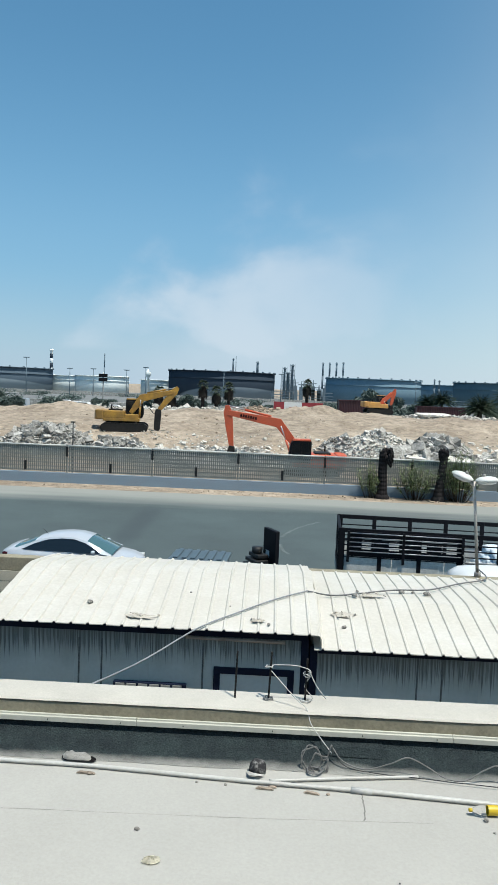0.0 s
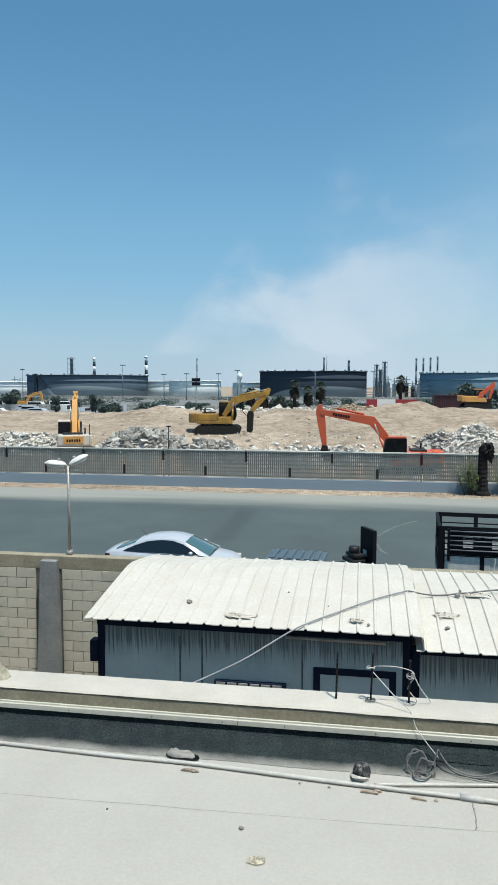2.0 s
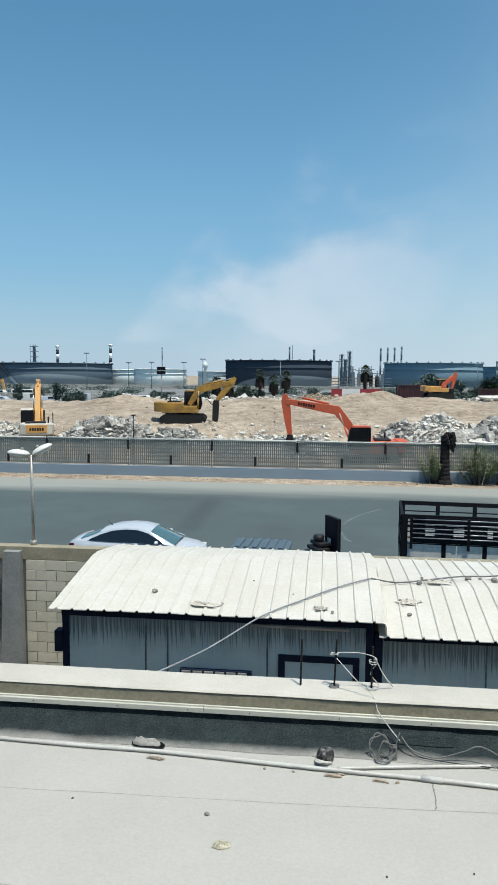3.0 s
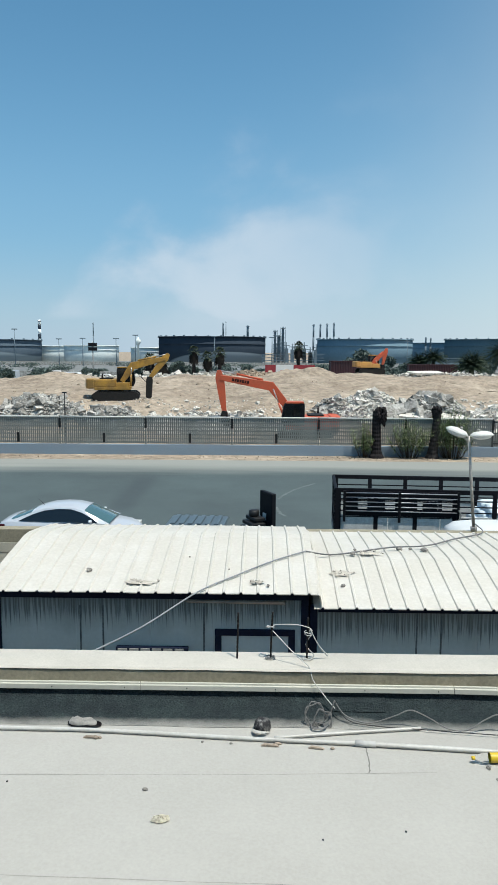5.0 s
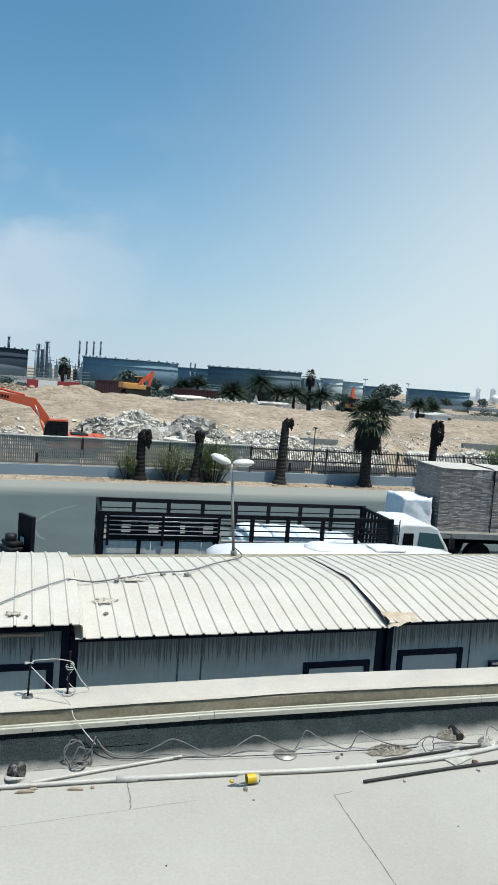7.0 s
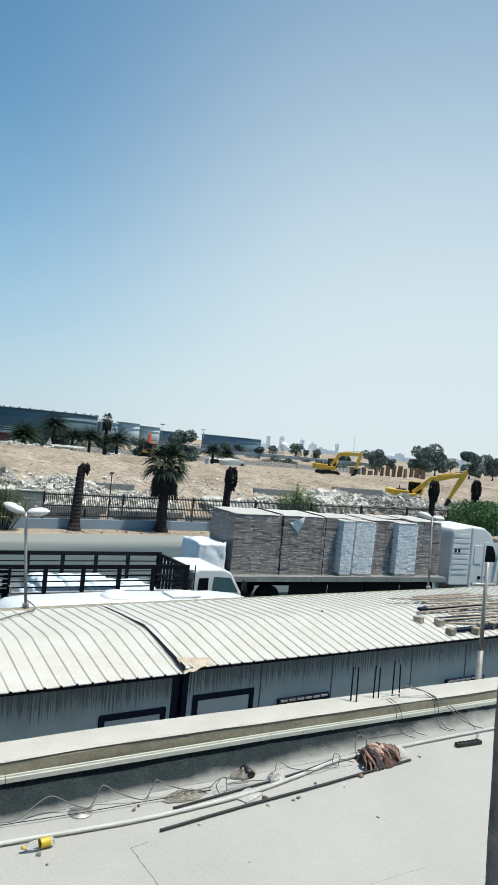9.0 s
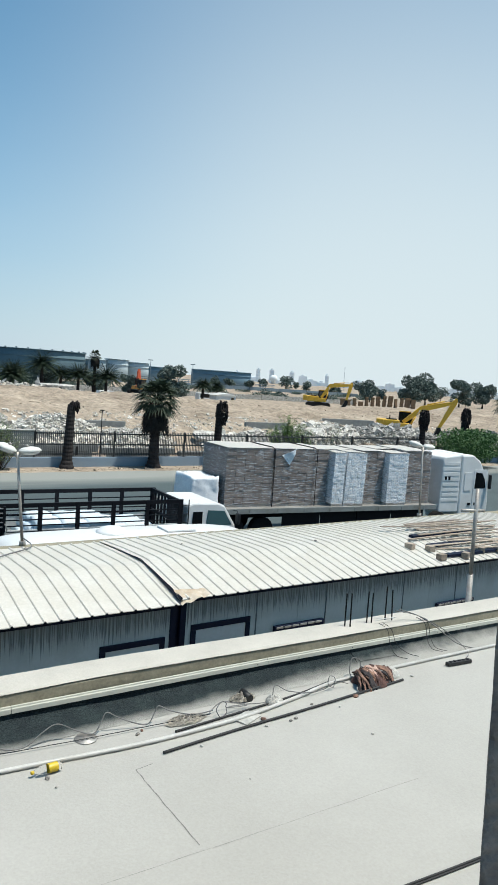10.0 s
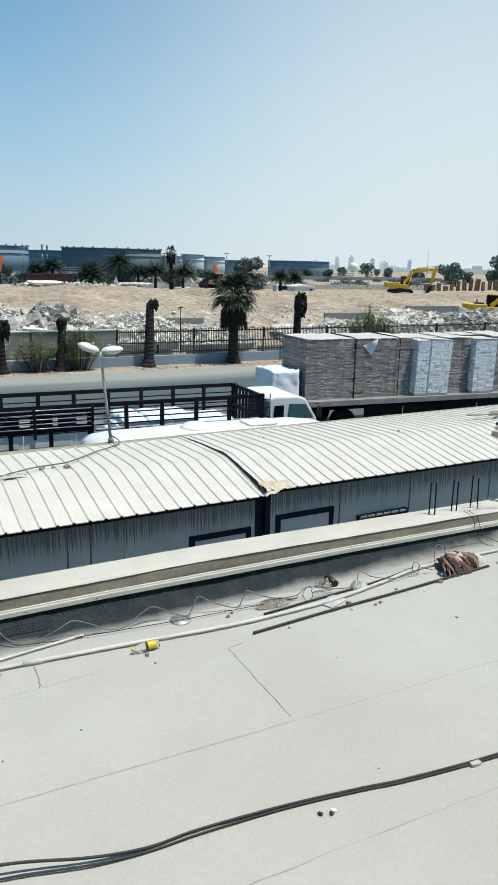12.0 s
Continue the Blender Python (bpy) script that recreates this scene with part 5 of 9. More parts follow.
for y in (-0.012, 2.312):
    bm = bmesh.new()
    prism(bm, [(13.40, 2.05), (14.22, 2.05), (14.16, 2.45), (13.92, 2.78), (13.45, 2.82)], y - 0.012, y + 0.012)
    part("door_window", bm, M_GLASS, cab)
    bm = bmesh.new()
    box(bm, 12.62, 13.15, y - 0.01, y + 0.01, 1.95, 2.80, 0.008)
    part("side_panel", bm, M_WHITE, cab)
    bm = bmesh.new()
    box(bm, 13.32, 14.36, y - 0.008, y + 0.008, 0.95, 2.95, 0.006)
    part("door", bm, M_WHITE, cab)
    for x in (13.0, 13.45):
        bm = bmesh.new()
        box(bm, x, x + 0.22, y - 0.014, y + 0.014, 1.25, 1.38, 0.008)
        part("vent", bm, M_BLACK, cab)
    s = -1 if y < 1 else 1
    bm = bmesh.new()
    box(bm, 14.32, 14.46, y + s * 0.14 - 0.07, y + s * 0.14 + 0.07, 2.05, 2.72, 0.04)
    part("mirror", bm, M_PLASTIC, cab)
for x in (11.2, 11.45):
    bm = bmesh.new()
    box(bm, x, x + 0.14, -0.005, 0.03, 2.45, 2.62, 0.006)
    part("vent", bm, M_BLACK, cab)
bm = bmesh.new()
vs = [bm.verts.new(p) for p in ((14.53, 0.12, 2.02), (14.53, 2.18, 2.02), (14.17, 2.14, 2.80), (14.17, 0.16, 2.80))]
bm.faces.new(vs)
part("windscreen", bm, M_SCREEN, cab)
bm = bmesh.new()
box(bm, 12.4, 14.4, 0.06, 2.24, 0.35, 0.95, 0.06)
part("skirt", bm, M_WHITE, cab)


def carton_stack(x0, x1, y0, y1, h, label, white=False, layers=16, tilt=0.0):
    """A shrink-wrapped pallet stack: bands of cartons, film, top sheet, pallet."""
    s = thing("wrapped_stack", label, "pallet load", FLAT @ pose((x0 + x1) / 2, (y0 + y1) / 2, BEDZ, 0, tilt), group="load on the flatbed")
    w, d = (x1 - x0) / 2, (y1 - y0) / 2
    rng = random.Random(int(x0 * 100))
    bm = bmesh.new()
    box(bm, -w, w, -d, d, 0.0, 0.10, 0.01)
    part("pallet", bm, M_BED, s)
    lh = (h - 0.12) / layers
    n = max(1, round((x1 - x0) / (0.21 if white else 0.42)))
    cw = 2 * w / n
    me = None
    for k in range(layers):
        for i in range(n):
            if me is None:
                bm = bmesh.new()
                g_ = 0.005 if white else 0.006
                box(bm, -cw / 2 + g_, cw / 2 - g_, -d, d, g_, lh - g_)
                if white:
                    box(bm, -cw * 0.20, cw * 0.12, -d - 0.002, d + 0.002, lh * 0.40, lh * 0.60)
                    for f in list(bm.faces)[-6:]:
                        f.material_index = 1
                me = mesh_of(bm, "carton", [M_WRAPWHITE, M_PRINT] if white else M_CARTON)
            ob = new("carton", me)
            ob.parent = s
            ob.location = (-w + cw * (i + 0.5) + rng.uniform(-0.004, 0.004), rng.uniform(-0.012, 0.012), 0.10 + k * lh)
    bm = bmesh.new()
    grid(bm, list(np.linspace(-w - 0.02, w + 0.02, 9)), list(np.linspace(-d - 0.02, d + 0.02, 7)), lambda x, y: (x, y, h + 0.02 + 0.025 * noise.noise(Vector((x * 3, y * 3, x0)))))
    part("top_sheet", bm, M_TOPSHEET, s, "crumpled pale top sheet", smooth=True)
    bm = bmesh.new()
    for sg, ax in ((-1, 0), (1, 0), (-1, 1), (1, 1)):
        if ax == 0:
            grid(bm, list(np.linspace(-w - 0.02, w + 0.02, 15)), list(np.linspace(0.0, h + 0.02, 18)), lambda x, z: (x, sg * (d + 0.022) + 0.014 * noise.noise(Vector((x * 4, z * 9, x0))), z))
        else:
            grid(bm, list(np.linspace(-d - 0.02, d + 0.02, 9)), list(np.linspace(0.0, h + 0.02, 18)), lambda y, z: (sg * (w + 0.022) + 0.012 * noise.noise(Vector((y * 4, z * 9, x0 + 3))), y, z))
    part("stretch_wrap", bm, M_FILM, s, "clear creased stretch film", smooth=True).visible_shadow = False
    return s


HGT = 2.32
carton_stack(0.0, 2.05, 0.02, 2.25, HGT, "tall wrapped stack of brown cartons on the trailer")
carton_stack(2.12, 4.05, 0.02, 2.25, HGT, "tall wrapped stack of brown cartons with torn film")
carton_stack(4.12, 4.75, 0.10, 2.25, HGT, "narrow wrapped stack of brown cartons")
carton_stack(4.80, 5.35, -0.26, 0.55, HGT - 0.08, "narrow white wrapped stack of printed packs", True, 17, 1.0)
carton_stack(5.42, 6.40, -0.26, 0.60, HGT - 0.06, "white wrapped stack of printed packs with a loose film top", True, 17, 1.5)
carton_stack(4.90, 6.40, 0.66, 2.25, HGT - 0.05, "wrapped carton stack behind white packs", False)
carton_stack(6.48, 7.60, 0.05, 2.25, HGT - 0.02, "wrapped stack of brown cartons", False)
carton_stack(7.66, 8.72, -0.26, 0.9, HGT - 0.06, "white wrapped stack of printed packs beside brown cartons", True, 17)
carton_stack(7.66, 8.72, 0.96, 2.25, HGT, "wrapped carton stack at the far side")
carton_stack(8.80, 10.25, 0.02, 2.25, HGT + 0.03, "tall wrapped stack of brown cartons at the trailer's front")
bale = thing("wrapped_bale", "low bale wrapped in crumpled white film on the trailer", "pallet load", FLAT @ pose(-0.78, 1.0, BEDZ))
bm = bmesh.new()
box(bm, -0.62, 0.62, -0.85, 0.85, 0.0, 0.10, 0.01)
part("pallet", bm, M_BED, bale)
bm = bmesh.new()
bmesh.ops.create_cube(bm, size=1.0)
bmesh.ops.subdivide_edges(bm, edges=bm.edges[:], cuts=11, use_grid_fill=True)
for v in bm.verts:
    x, y, z = v.co
    p = Vector((x * 1.22, y * 1.68, (z + 0.5) * 1.0 + 0.10))
    v.co = p * 1.0
    v.co.x *= 1 - 0.10 * (z + 0.5)
    v.co += 0.04 * noise.noise_vector(p * 2.6) + 0.03 * noise.noise_vector(p * 6.5) * (0.5 + max(0, z))
    v.co.z = max(v.co.z, 0.10)
    if z > 0.45:
        v.co.z += 0.16 * abs(noise.noise(p * 3.1))
part("film_wrap", bm, M_WRAPWHITE, bale, "crumpled white film", smooth=True)
for x in (2.085, 4.085):
    bm = bmesh.new()
    tube(bm, [(x, -0.08, BEDZ - 0.1), (x, -0.06, BEDZ + HGT), (x, 0.2, BEDZ + HGT + 0.05), (x, 2.1, BEDZ + HGT + 0.05), (x, 2.36, BEDZ + HGT), (x, 2.40, BEDZ - 0.1)], 0.022, 6)
    solid("lashing_strap", bm, M_BLACK, "black lashing strap over the load", "strap", FLAT)
bm = bmesh.new()
grid(bm, list(np.linspace(0, 1, 8)), list(np.linspace(0, 1, 10)), lambda u, v: (3.05 - 0.62 * v * (0.35 + 0.65 * u), -0.06 - 0.05 * math.sin(v * 5) - 0.04 * noise.noise(Vector((u * 5, v * 5, 0))), BEDZ + HGT + 0.03 - 0.70 * v * (1 - 0.6 * u)))
solid("loose_film", bm, M_WRAPWHITE, "loose flap of white film hanging from the load", "film", FLAT, smooth=True)

# ---- minibus behind the cabins ----
bus = thing("minibus", "white minibus parked behind the cabins", "minibus", pose(4.05, 13.72, 0.004, 0, 0, -2.0))
bm = bmesh.new()
rings = []
for x, inset, zt in ((0.0, 0.18, 2.42), (0.06, 0.08, 2.58), (0.25, 0.03, 2.68), (0.7, 0.0, 2.72), (3.0, 0.0, 2.74), (5.2, 0.0, 2.70), (5.9, 0.02, 2.62), (6.5, 0.06, 2.40), (6.85, 0.10, 1.95), (7.0, 0.14, 1.2)):
    W = 2.1
    ring = [(x, inset, 0.35), (x, inset, min(1.9, zt - 0.4)), (x, inset + 0.05, zt - 0.2), (x, inset + 0.14, zt - 0.06), (x, inset + 0.4, zt), (x, W / 2, zt + 0.03), (x, W - inset - 0.4, zt), (x, W - inset - 0.14, zt - 0.06), (x, W - inset - 0.05, zt - 0.2), (x, W - inset, min(1.9, zt - 0.4)), (x, W - inset, 0.35)]
    rings.append([bm.verts.new(p) for p in ring])
for a, b in zip(rings, rings[1:]):
    for k in range(len(a)):
        bm.faces.new((a[k], b[k], b[(k + 1) % len(a)], a[(k + 1) % len(a)]))
bm.faces.new(rings[0])
bm.faces.new(rings[-1][::-1])
bmesh.ops.recalc_face_normals(bm, faces=bm.faces)
part("body", bm, M_WHITE, bus, smooth=True)
bm = bmesh.new()
lathe(bm, [(0.36, -0.02), (0.36, 0.02), (0.31, 0.05), (0.26, 0.10), (0.12, 0.135), (0.001, 0.14)], 28, Matrix.Translation((2.52, 1.16, 2.755)))
part("roof_vent", bm, M_WHITE, bus, "round domed roof vent")
bm = bmesh.new()
box(bm, 3.75, 4.5, 0.82, 1.42, 2.75, 2.80, 0.02)
part("roof_hatch", bm, M_WHITE, bus, "flat square roof hatch")
for i in range(5):
    for y in (-0.002, 2.102):
        bm = bmesh.new()
        box(bm, 0.6 + i * 1.05, 1.5 + i * 1.05, y - 0.008, y + 0.008, 1.35, 1.95, 0.02)
        part("side_window", bm, M_GLASS, bus)
for x in (1.4, 5.7):
    for y in (0.12, 1.98):
        wheel(bus, x, y, 0.36, 0.22)

# ---- bins and a black panel on a trolley by the road ----
bin_ = thing("refuse_bin", "large refuse bin with a dusty blue ribbed lid", "bin", pose(-1.68, 20.2, 0, 0, 0, -4) @ Matrix.Scale(1.12, 4))
bm = bmesh.new()
prism(bm, [(-0.55, 0.25), (0.55, 0.25), (0.70, 1.25), (-0.70, 1.25)], -0.5, 0.5, 0.03)
part("tub", bm, M_LID, bin_)
bm = bmesh.new()
box(bm, -0.74, 0.74, -0.56, 0.56, 1.25, 1.33, 0.03)
lid = part("lid", bm, M_LID, bin_)
for i in range(6):
    bm = bmesh.new()
    box(bm, -0.62 + i * 0.22, -0.50 + i * 0.22, -0.48, 0.48, 1.33, 1.37, 0.015)
    part("lid_rib", bm, M_LID, lid)
for x in (-0.45, 0.45):
    for y in (-0.4, 0.4):
        wheel(bin_, x, y, 0.13, 0.06)
blk = thing("sign_trolley", "black trolley with an upright panel and stacked black housings", "trolley", pose(0.30, 18.3, 0, 0, 0, 28))
bm = bmesh.new()
box(bm, -0.06, 0.06, -0.36, 0.30, 1.0, 2.72, 0.02)
part("panel", bm, M_BLACK, blk, "upright black panel with rounded corners")
bm = bmesh.new()
box(bm, -0.075, -0.058, -0.05, 0.12, 1.98, 2.16, 0.004)
part("label_plate", bm, M_WHITE, blk)
bm = bmesh.new()
for i, (z, w) in enumerate(((1.70, 0.42), (1.84, 0.36), (1.97, 0.28))):
    box(bm, -0.12 - w, -0.10, 0.05 - w * 0.5, 0.35 + w * 0.4, z, z + 0.10, 0.025)
part("housing", bm, M_PLASTIC, blk)
bm = bmesh.new()
lathe(bm, [(0.12, 2.06), (0.14, 2.10), (0.14, 2.22), (0.08, 2.24)], 18, Matrix.Translation((-0.28, 0.2, 0)))
part("beacon", bm, M_PLASTIC, blk)
bm = bmesh.new()
box(bm, -0.7, 0.25, -0.4, 0.6, 0.35, 1.72, 0.05)
part("base", bm, M_PLASTIC, blk)
for x in (-0.5, 0.1):
    for y in (-0.35, 0.5):
        wheel(blk, x, y, 0.22, 0.12)


# ---- excavators on the site ----
def digger_paint(name, c, c2):
    return mat(name, c, 0.5, var=0.1, scale=1.2, fine=15, bump=0.05, second=c2, amount=0.35)


M_YEL = digger_paint("yellow_paint", (0.50, 0.27, 0.03), (0.22, 0.125, 0.03))
M_BRIGHTYEL = digger_paint("bright_yellow_paint", (0.72, 0.42, 0.02), (0.56, 0.34, 0.04))
M_ORANGE = digger_paint("orange_red_paint", (0.58, 0.088, 0.03), (0.45, 0.09, 0.04))
M_AMBER = digger_paint("amber_paint", (0.66, 0.33, 0.07), (0.50, 0.26, 0.08))
M_CREAM = digger_paint("cream_paint", (0.62, 0.58, 0.50), (0.46, 0.42, 0.36))
M_TRACK = mat("track_steel", (0.018, 0.017, 0.016), 0.7, 0.3, var=0.3, scale=4, fine=20, bump=0.4)
M_CHROME = mat("piston", (0.5, 0.5, 0.5), 0.3, 0.8, var=0.05, bump=0)


def excavator(label, m, paint, boom, stick_end, tool="bucket", house_turn=0.0, body=None, letters=False, rear=None):
    """boom: pivot, bend and tip as (x, z); forward is +x."""
    e = thing("excavator", label, "excavator", m, group="excavators on the site")
    body = body or paint
    for sg in (-1, 1):
        tr = new("track")
        tr.parent = e
        oval = [(-2.0, 0.05), (-1.7, 0.0), (1.7, 0.0), (2.0, 0.05), (2.15, 0.35), (2.1, 0.62), (1.85, 0.8), (-1.85, 0.8), (-2.1, 0.62), (-2.15, 0.35)]
        bm = bmesh.new()
        prism(bm, oval, sg * 1.35 - 0.3, sg * 1.35 + 0.3, 0.03)
        part("belt", bm, M_TRACK, tr)
        for i in range(22):
            x = -1.75 + i * 3.5 / 21
            bm = bmesh.new()
            box(bm, x - 0.06, x + 0.06, sg * 1.35 - 0.32, sg * 1.35 + 0.32, 0.79, 0.83)
            part("shoe", bm, M_TRACK, tr)
        for x in (-1.7, 1.7):
            bm = bmesh.new()
            rod(bm, (x, sg * 1.35 - 0.34, 0.4), (x, sg * 1.35 + 0.34, 0.4), 0.3, 0.3, 18)
            part("sprocket", bm, M_TRACK, tr)
    bm = bmesh.new()
    box(bm, -1.0, 1.0, -1.05, 1.05, 0.35, 0.85, 0.05)
    lathe(bm, [(0.7, 0.8), (0.7, 1.0)], 24)
    part("undercarriage", bm, M_TRACK, e)
    h = new("house")
    h.parent = e
    h.matrix_basis = pose(0, 0, 0.98, 0, 0, house_turn)
    bm = bmesh.new()
    box(bm, -1.95, 1.35, -1.32, 1.32, 0.0, 0.28, 0.03)
    box(bm, -1.95, 0.0, -1.30, 1.30, 0.24, 0.96, 0.09)
    box(bm, 0.0, 1.25, -1.32, -0.45, 0.24, 0.66, 0.05)
    part("deck", bm, body, h)
    bm = bmesh.new()
    prism(bm, [(-2.75, -0.85), (-2.55, -1.25), (-1.92, -1.34), (-1.92, 1.34), (-2.55, 1.25), (-2.75, 0.85)], 0.12, 1.0, 0.10)
    bmesh.ops.transform(bm, verts=bm.verts[:], matrix=Matrix(((1, 0, 0, 0), (0, 0, 1, 0), (0, 1, 0, 0), (0, 0, 0, 1))))
    bmesh.ops.recalc_face_normals(bm, faces=bm.faces)
    part("counterweight", bm, body, h)
    if rear:
        bm = bmesh.new()
        box(bm, -2.80, -2.74, -0.80, 0.80, 0.30, 0.92, 0.02)
        plate = part("rear_panel", bm, rear, h, "orange rear panel with black lettering bars")
        for i in range(6):
            bm = bmesh.new()
            box(bm, -2.812, -2.798, -0.55 + i * 0.19, -0.42 + i * 0.19, 0.46, 0.68)
            part("letter_bar", bm, M_BLACK, plate)
        bm = bmesh.new()
        tube(bm, [(-1.6, -1.25, 0.9), (-1.6, -1.25, 1.75), (-1.0, -1.25, 1.80), (-0.4, -1.25, 1.75), (-0.4, -1.25, 0.6)], 0.035, 6)
        part("handrail", bm, M_TRACK, h)
    bm = bmesh.new()
    box(bm, -1.5, -0.3, -0.7, 0.9, 0.94, 1.08, 0.04)
    rod(bm, (-1.2, -0.9, 1.0), (-1.2, -0.9, 1.5), 0.07, 0.07, 10)
    part("engine_cover", bm, M_TRACK, h)
    cabp = new("cab")
    cabp.parent = h
    bm = bmesh.new()
    prism(bm, [(0.0, 0.25), (1.55, 0.25), (1.72, 0.75), (1.55, 1.75), (1.35, 1.98), (0.1, 2.02), (0.0, 1.9)], 0.36, 1.30, 0.06)
    part("shell", bm, M_TRACK if tool == "breaker" else M_BLACK, cabp)
    bm = bmesh.new()
    prism(bm, [(0.02, 1.96), (1.42, 1.94), (1.36, 2.06), (0.1, 2.08)], 0.34, 1.32, 0.02)
    part("cab_roof", bm, body, cabp)
    for y in (0.345, 1.315):
        bm = bmesh.new()
        prism(bm, [(0.12, 0.85), (0.78, 0.85), (0.78, 1.82), (0.14, 1.84)], y - 0.008, y + 0.008)
        part("window", bm, M_GLASS, cabp)
        bm = bmesh.new()
        prism(bm, [(0.86, 0.70), (1.56, 0.78), (1.44, 1.72), (0.86, 1.82)], y - 0.008, y + 0.008)
        part("window", bm, M_GLASS, cabp)
    # boom and stick
    p0, p1, p2 = [Vector((x, z - 0.98)) for x, z in boom]
    s1 = Vector((stick_end[0], stick_end[1] - 0.98))
    pts = [tuple(p0), tuple(p0.lerp(p1, 0.6)), tuple(p1), tuple(p1.lerp(p2, 0.35)), tuple(p2)]
    bm = bmesh.new()
    prism(bm, limb_outline(pts, [0.40, 0.60, 0.72, 0.60, 0.38]), -0.22, 0.22, 0.03)
    b = part("boom", bm, paint, h)
    if letters:
        d = (p2 - p1).normalized()
        for i in range(7):
            c = p1.lerp(p2, 0.45) + d * (i * 0.19)
            bm = bmesh.new()
            box(bm, -0.07, 0.07, -0.262, -0.25, -0.10, 0.10)
            box(bm, -0.07, 0.07, 0.25, 0.262, -0.10, 0.10)
            q = part("letter_bar", bm, M_BLACK, b)
            q.matrix_basis = pose(c.x, 0, c.y, 0, -math.degrees(math.atan2(d.y, d.x)))
    bm = bmesh.new()
    back = p2 + (p2 - s1).normalized() * 0.55
    prism(bm, limb_outline([tuple(back), tuple(p2), tuple(p2.lerp(s1, 0.4)), tuple(s1)], [0.30, 0.66, 0.58, 0.34]), -0.18, 0.18, 0.02)
    part("stick", bm, paint, h)
    for a, c, y in ((Vector((1.3, 0.35)), p0.lerp(p1, 0.9) + (p1 - p0).normalized() * 0.05, 0.34), (Vector((1.3, 0.35)), p0.lerp(p1, 0.9), -0.34), (p1.lerp(p2, 0.15) + Vector((0, 0.38)), back, 0.0)):
        cyl = new("ram")
        cyl.parent = h
        mid = a.lerp(c, 0.6)
        bm = bmesh.new()
        rod(bm, (a.x, y, a.y), (mid.x, y, mid.y), 0.085, 0.085, 10)
        part("barrel", bm, paint, cyl)
        bm = bmesh.new()
        rod(bm, (mid.x, y, mid.y), (c.x, y, c.y), 0.05, 0.05, 8)
        part("piston", bm, M_CHROME, cyl)
    bm = bmesh.new()
    if tool == "breaker":
        dn = Vector((-0.05, -1.0)).normalized()
        a = s1 + Vector((0, 0.15))
        c = a + dn * 1.85
        prism(bm, limb_outline([tuple(a), tuple(a + dn * 0.3), tuple(c), tuple(c + dn * 0.25)], [0.45, 0.62, 0.58, 0.2]), -0.26, 0.26, 0.03)
        part("breaker", bm, M_TRACK, h, "black hydraulic breaker")
        bm = bmesh.new()
        tube(bm, spline([(p2.x - 0.1, 0.3, p2.y - 0.4), (s1.x - 0.7, 0.35, s1.y + 0.5), (s1.x - 0.5, 0.3, s1.y - 0.2), (s1.x - 0.2, 0.3, s1.y - 0.3)], 5), 0.035, 6)
        part("hose", bm, M_TRACK, h)
    else:
        cx, cz = s1.x, s1.y
        prism(bm, [(cx + 0.15, cz + 0.1), (cx + 0.3, cz - 0.3), (cx + 0.1, cz - 0.95), (cx - 0.35, cz - 1.25), (cx - 0.85, cz - 1.15), (cx - 0.6, cz - 0.95), (cx - 0.3, cz - 0.4), (cx - 0.2, cz + 0.05)], -0.5, 0.5, 0.03)
        part("bucket", bm, M_TRACK, h)
    return e


excavator("yellow excavator with a black rock breaker on the sand heap", pose(-12.6, 62.6, 2.05, 0, 0, 8) @ Matrix.Scale(0.94, 4), M_YEL, ((0.5, 1.7), (1.5, 3.15), (4.5, 3.85)), (3.05, 2.0), "breaker")
excavator("orange excavator with a long lowered boom behind the fence", pose(3.3, 54.8, -0.45, 0, 0, 181), M_ORANGE, ((0.5, 1.7), (2.5, 4.15), (6.4, 4.8)), (6.05, 2.2), letters=True)
excavator("cream and amber excavator seen from behind, boom raised", pose(-23.8, 57.0, 0.35, 0, 0, 111), M_AMBER, ((0.5, 1.7), (2.0, 4.4), (4.6, 4.9)), (5.6, 2.6), body=M_CREAM, rear=M_AMBER)
excavator("amber excavator far behind the heap", pose(-89.5, 180, 0.3, 0, 0, 0), M_AMBER, ((0.5, 1.7), (1.6, 3.3), (4.6, 4.0)), (5.2, 1.6))
excavator("orange and amber excavator with its boom folded upright", pose(15.6, 104, terrain(15.6, 104) - 0.02, 0, 0, 8) @ Matrix.Scale(0.88, 4), M_ORANGE, ((0.4, 1.5), (0.9, 2.2), (2.6, 3.6)), (2.1, 1.4), body=M_AMBER)
excavator("bright yellow excavator digging on the heap", pose(81.6, 97.2, terrain(81.6, 97.2) - 0.02, 0, 0, -38), M_BRIGHTYEL, ((0.5, 1.7), (2.0, 3.9), (5.6, 4.2)), (4.9, 1.5))
excavator("bright yellow excavator low behind the fence", pose(65.0, 61.8, 0.75, 0, 0, -42), M_BRIGHTYEL, ((0.5, 1.7), (2.6, 3.5), (6.4, 4.5)), (4.8, 1.3))
excavator("orange excavator with its boom folded, half hidden", pose(50.0, 103, terrain(50, 103) - 0.02, 0, 0, 205) @ Matrix.Scale(0.8, 4), M_ORANGE, ((0.4, 1.5), (0.6, 2.6), (0.9, 4.4)), (1.2, 3.0), body=M_AMBER)

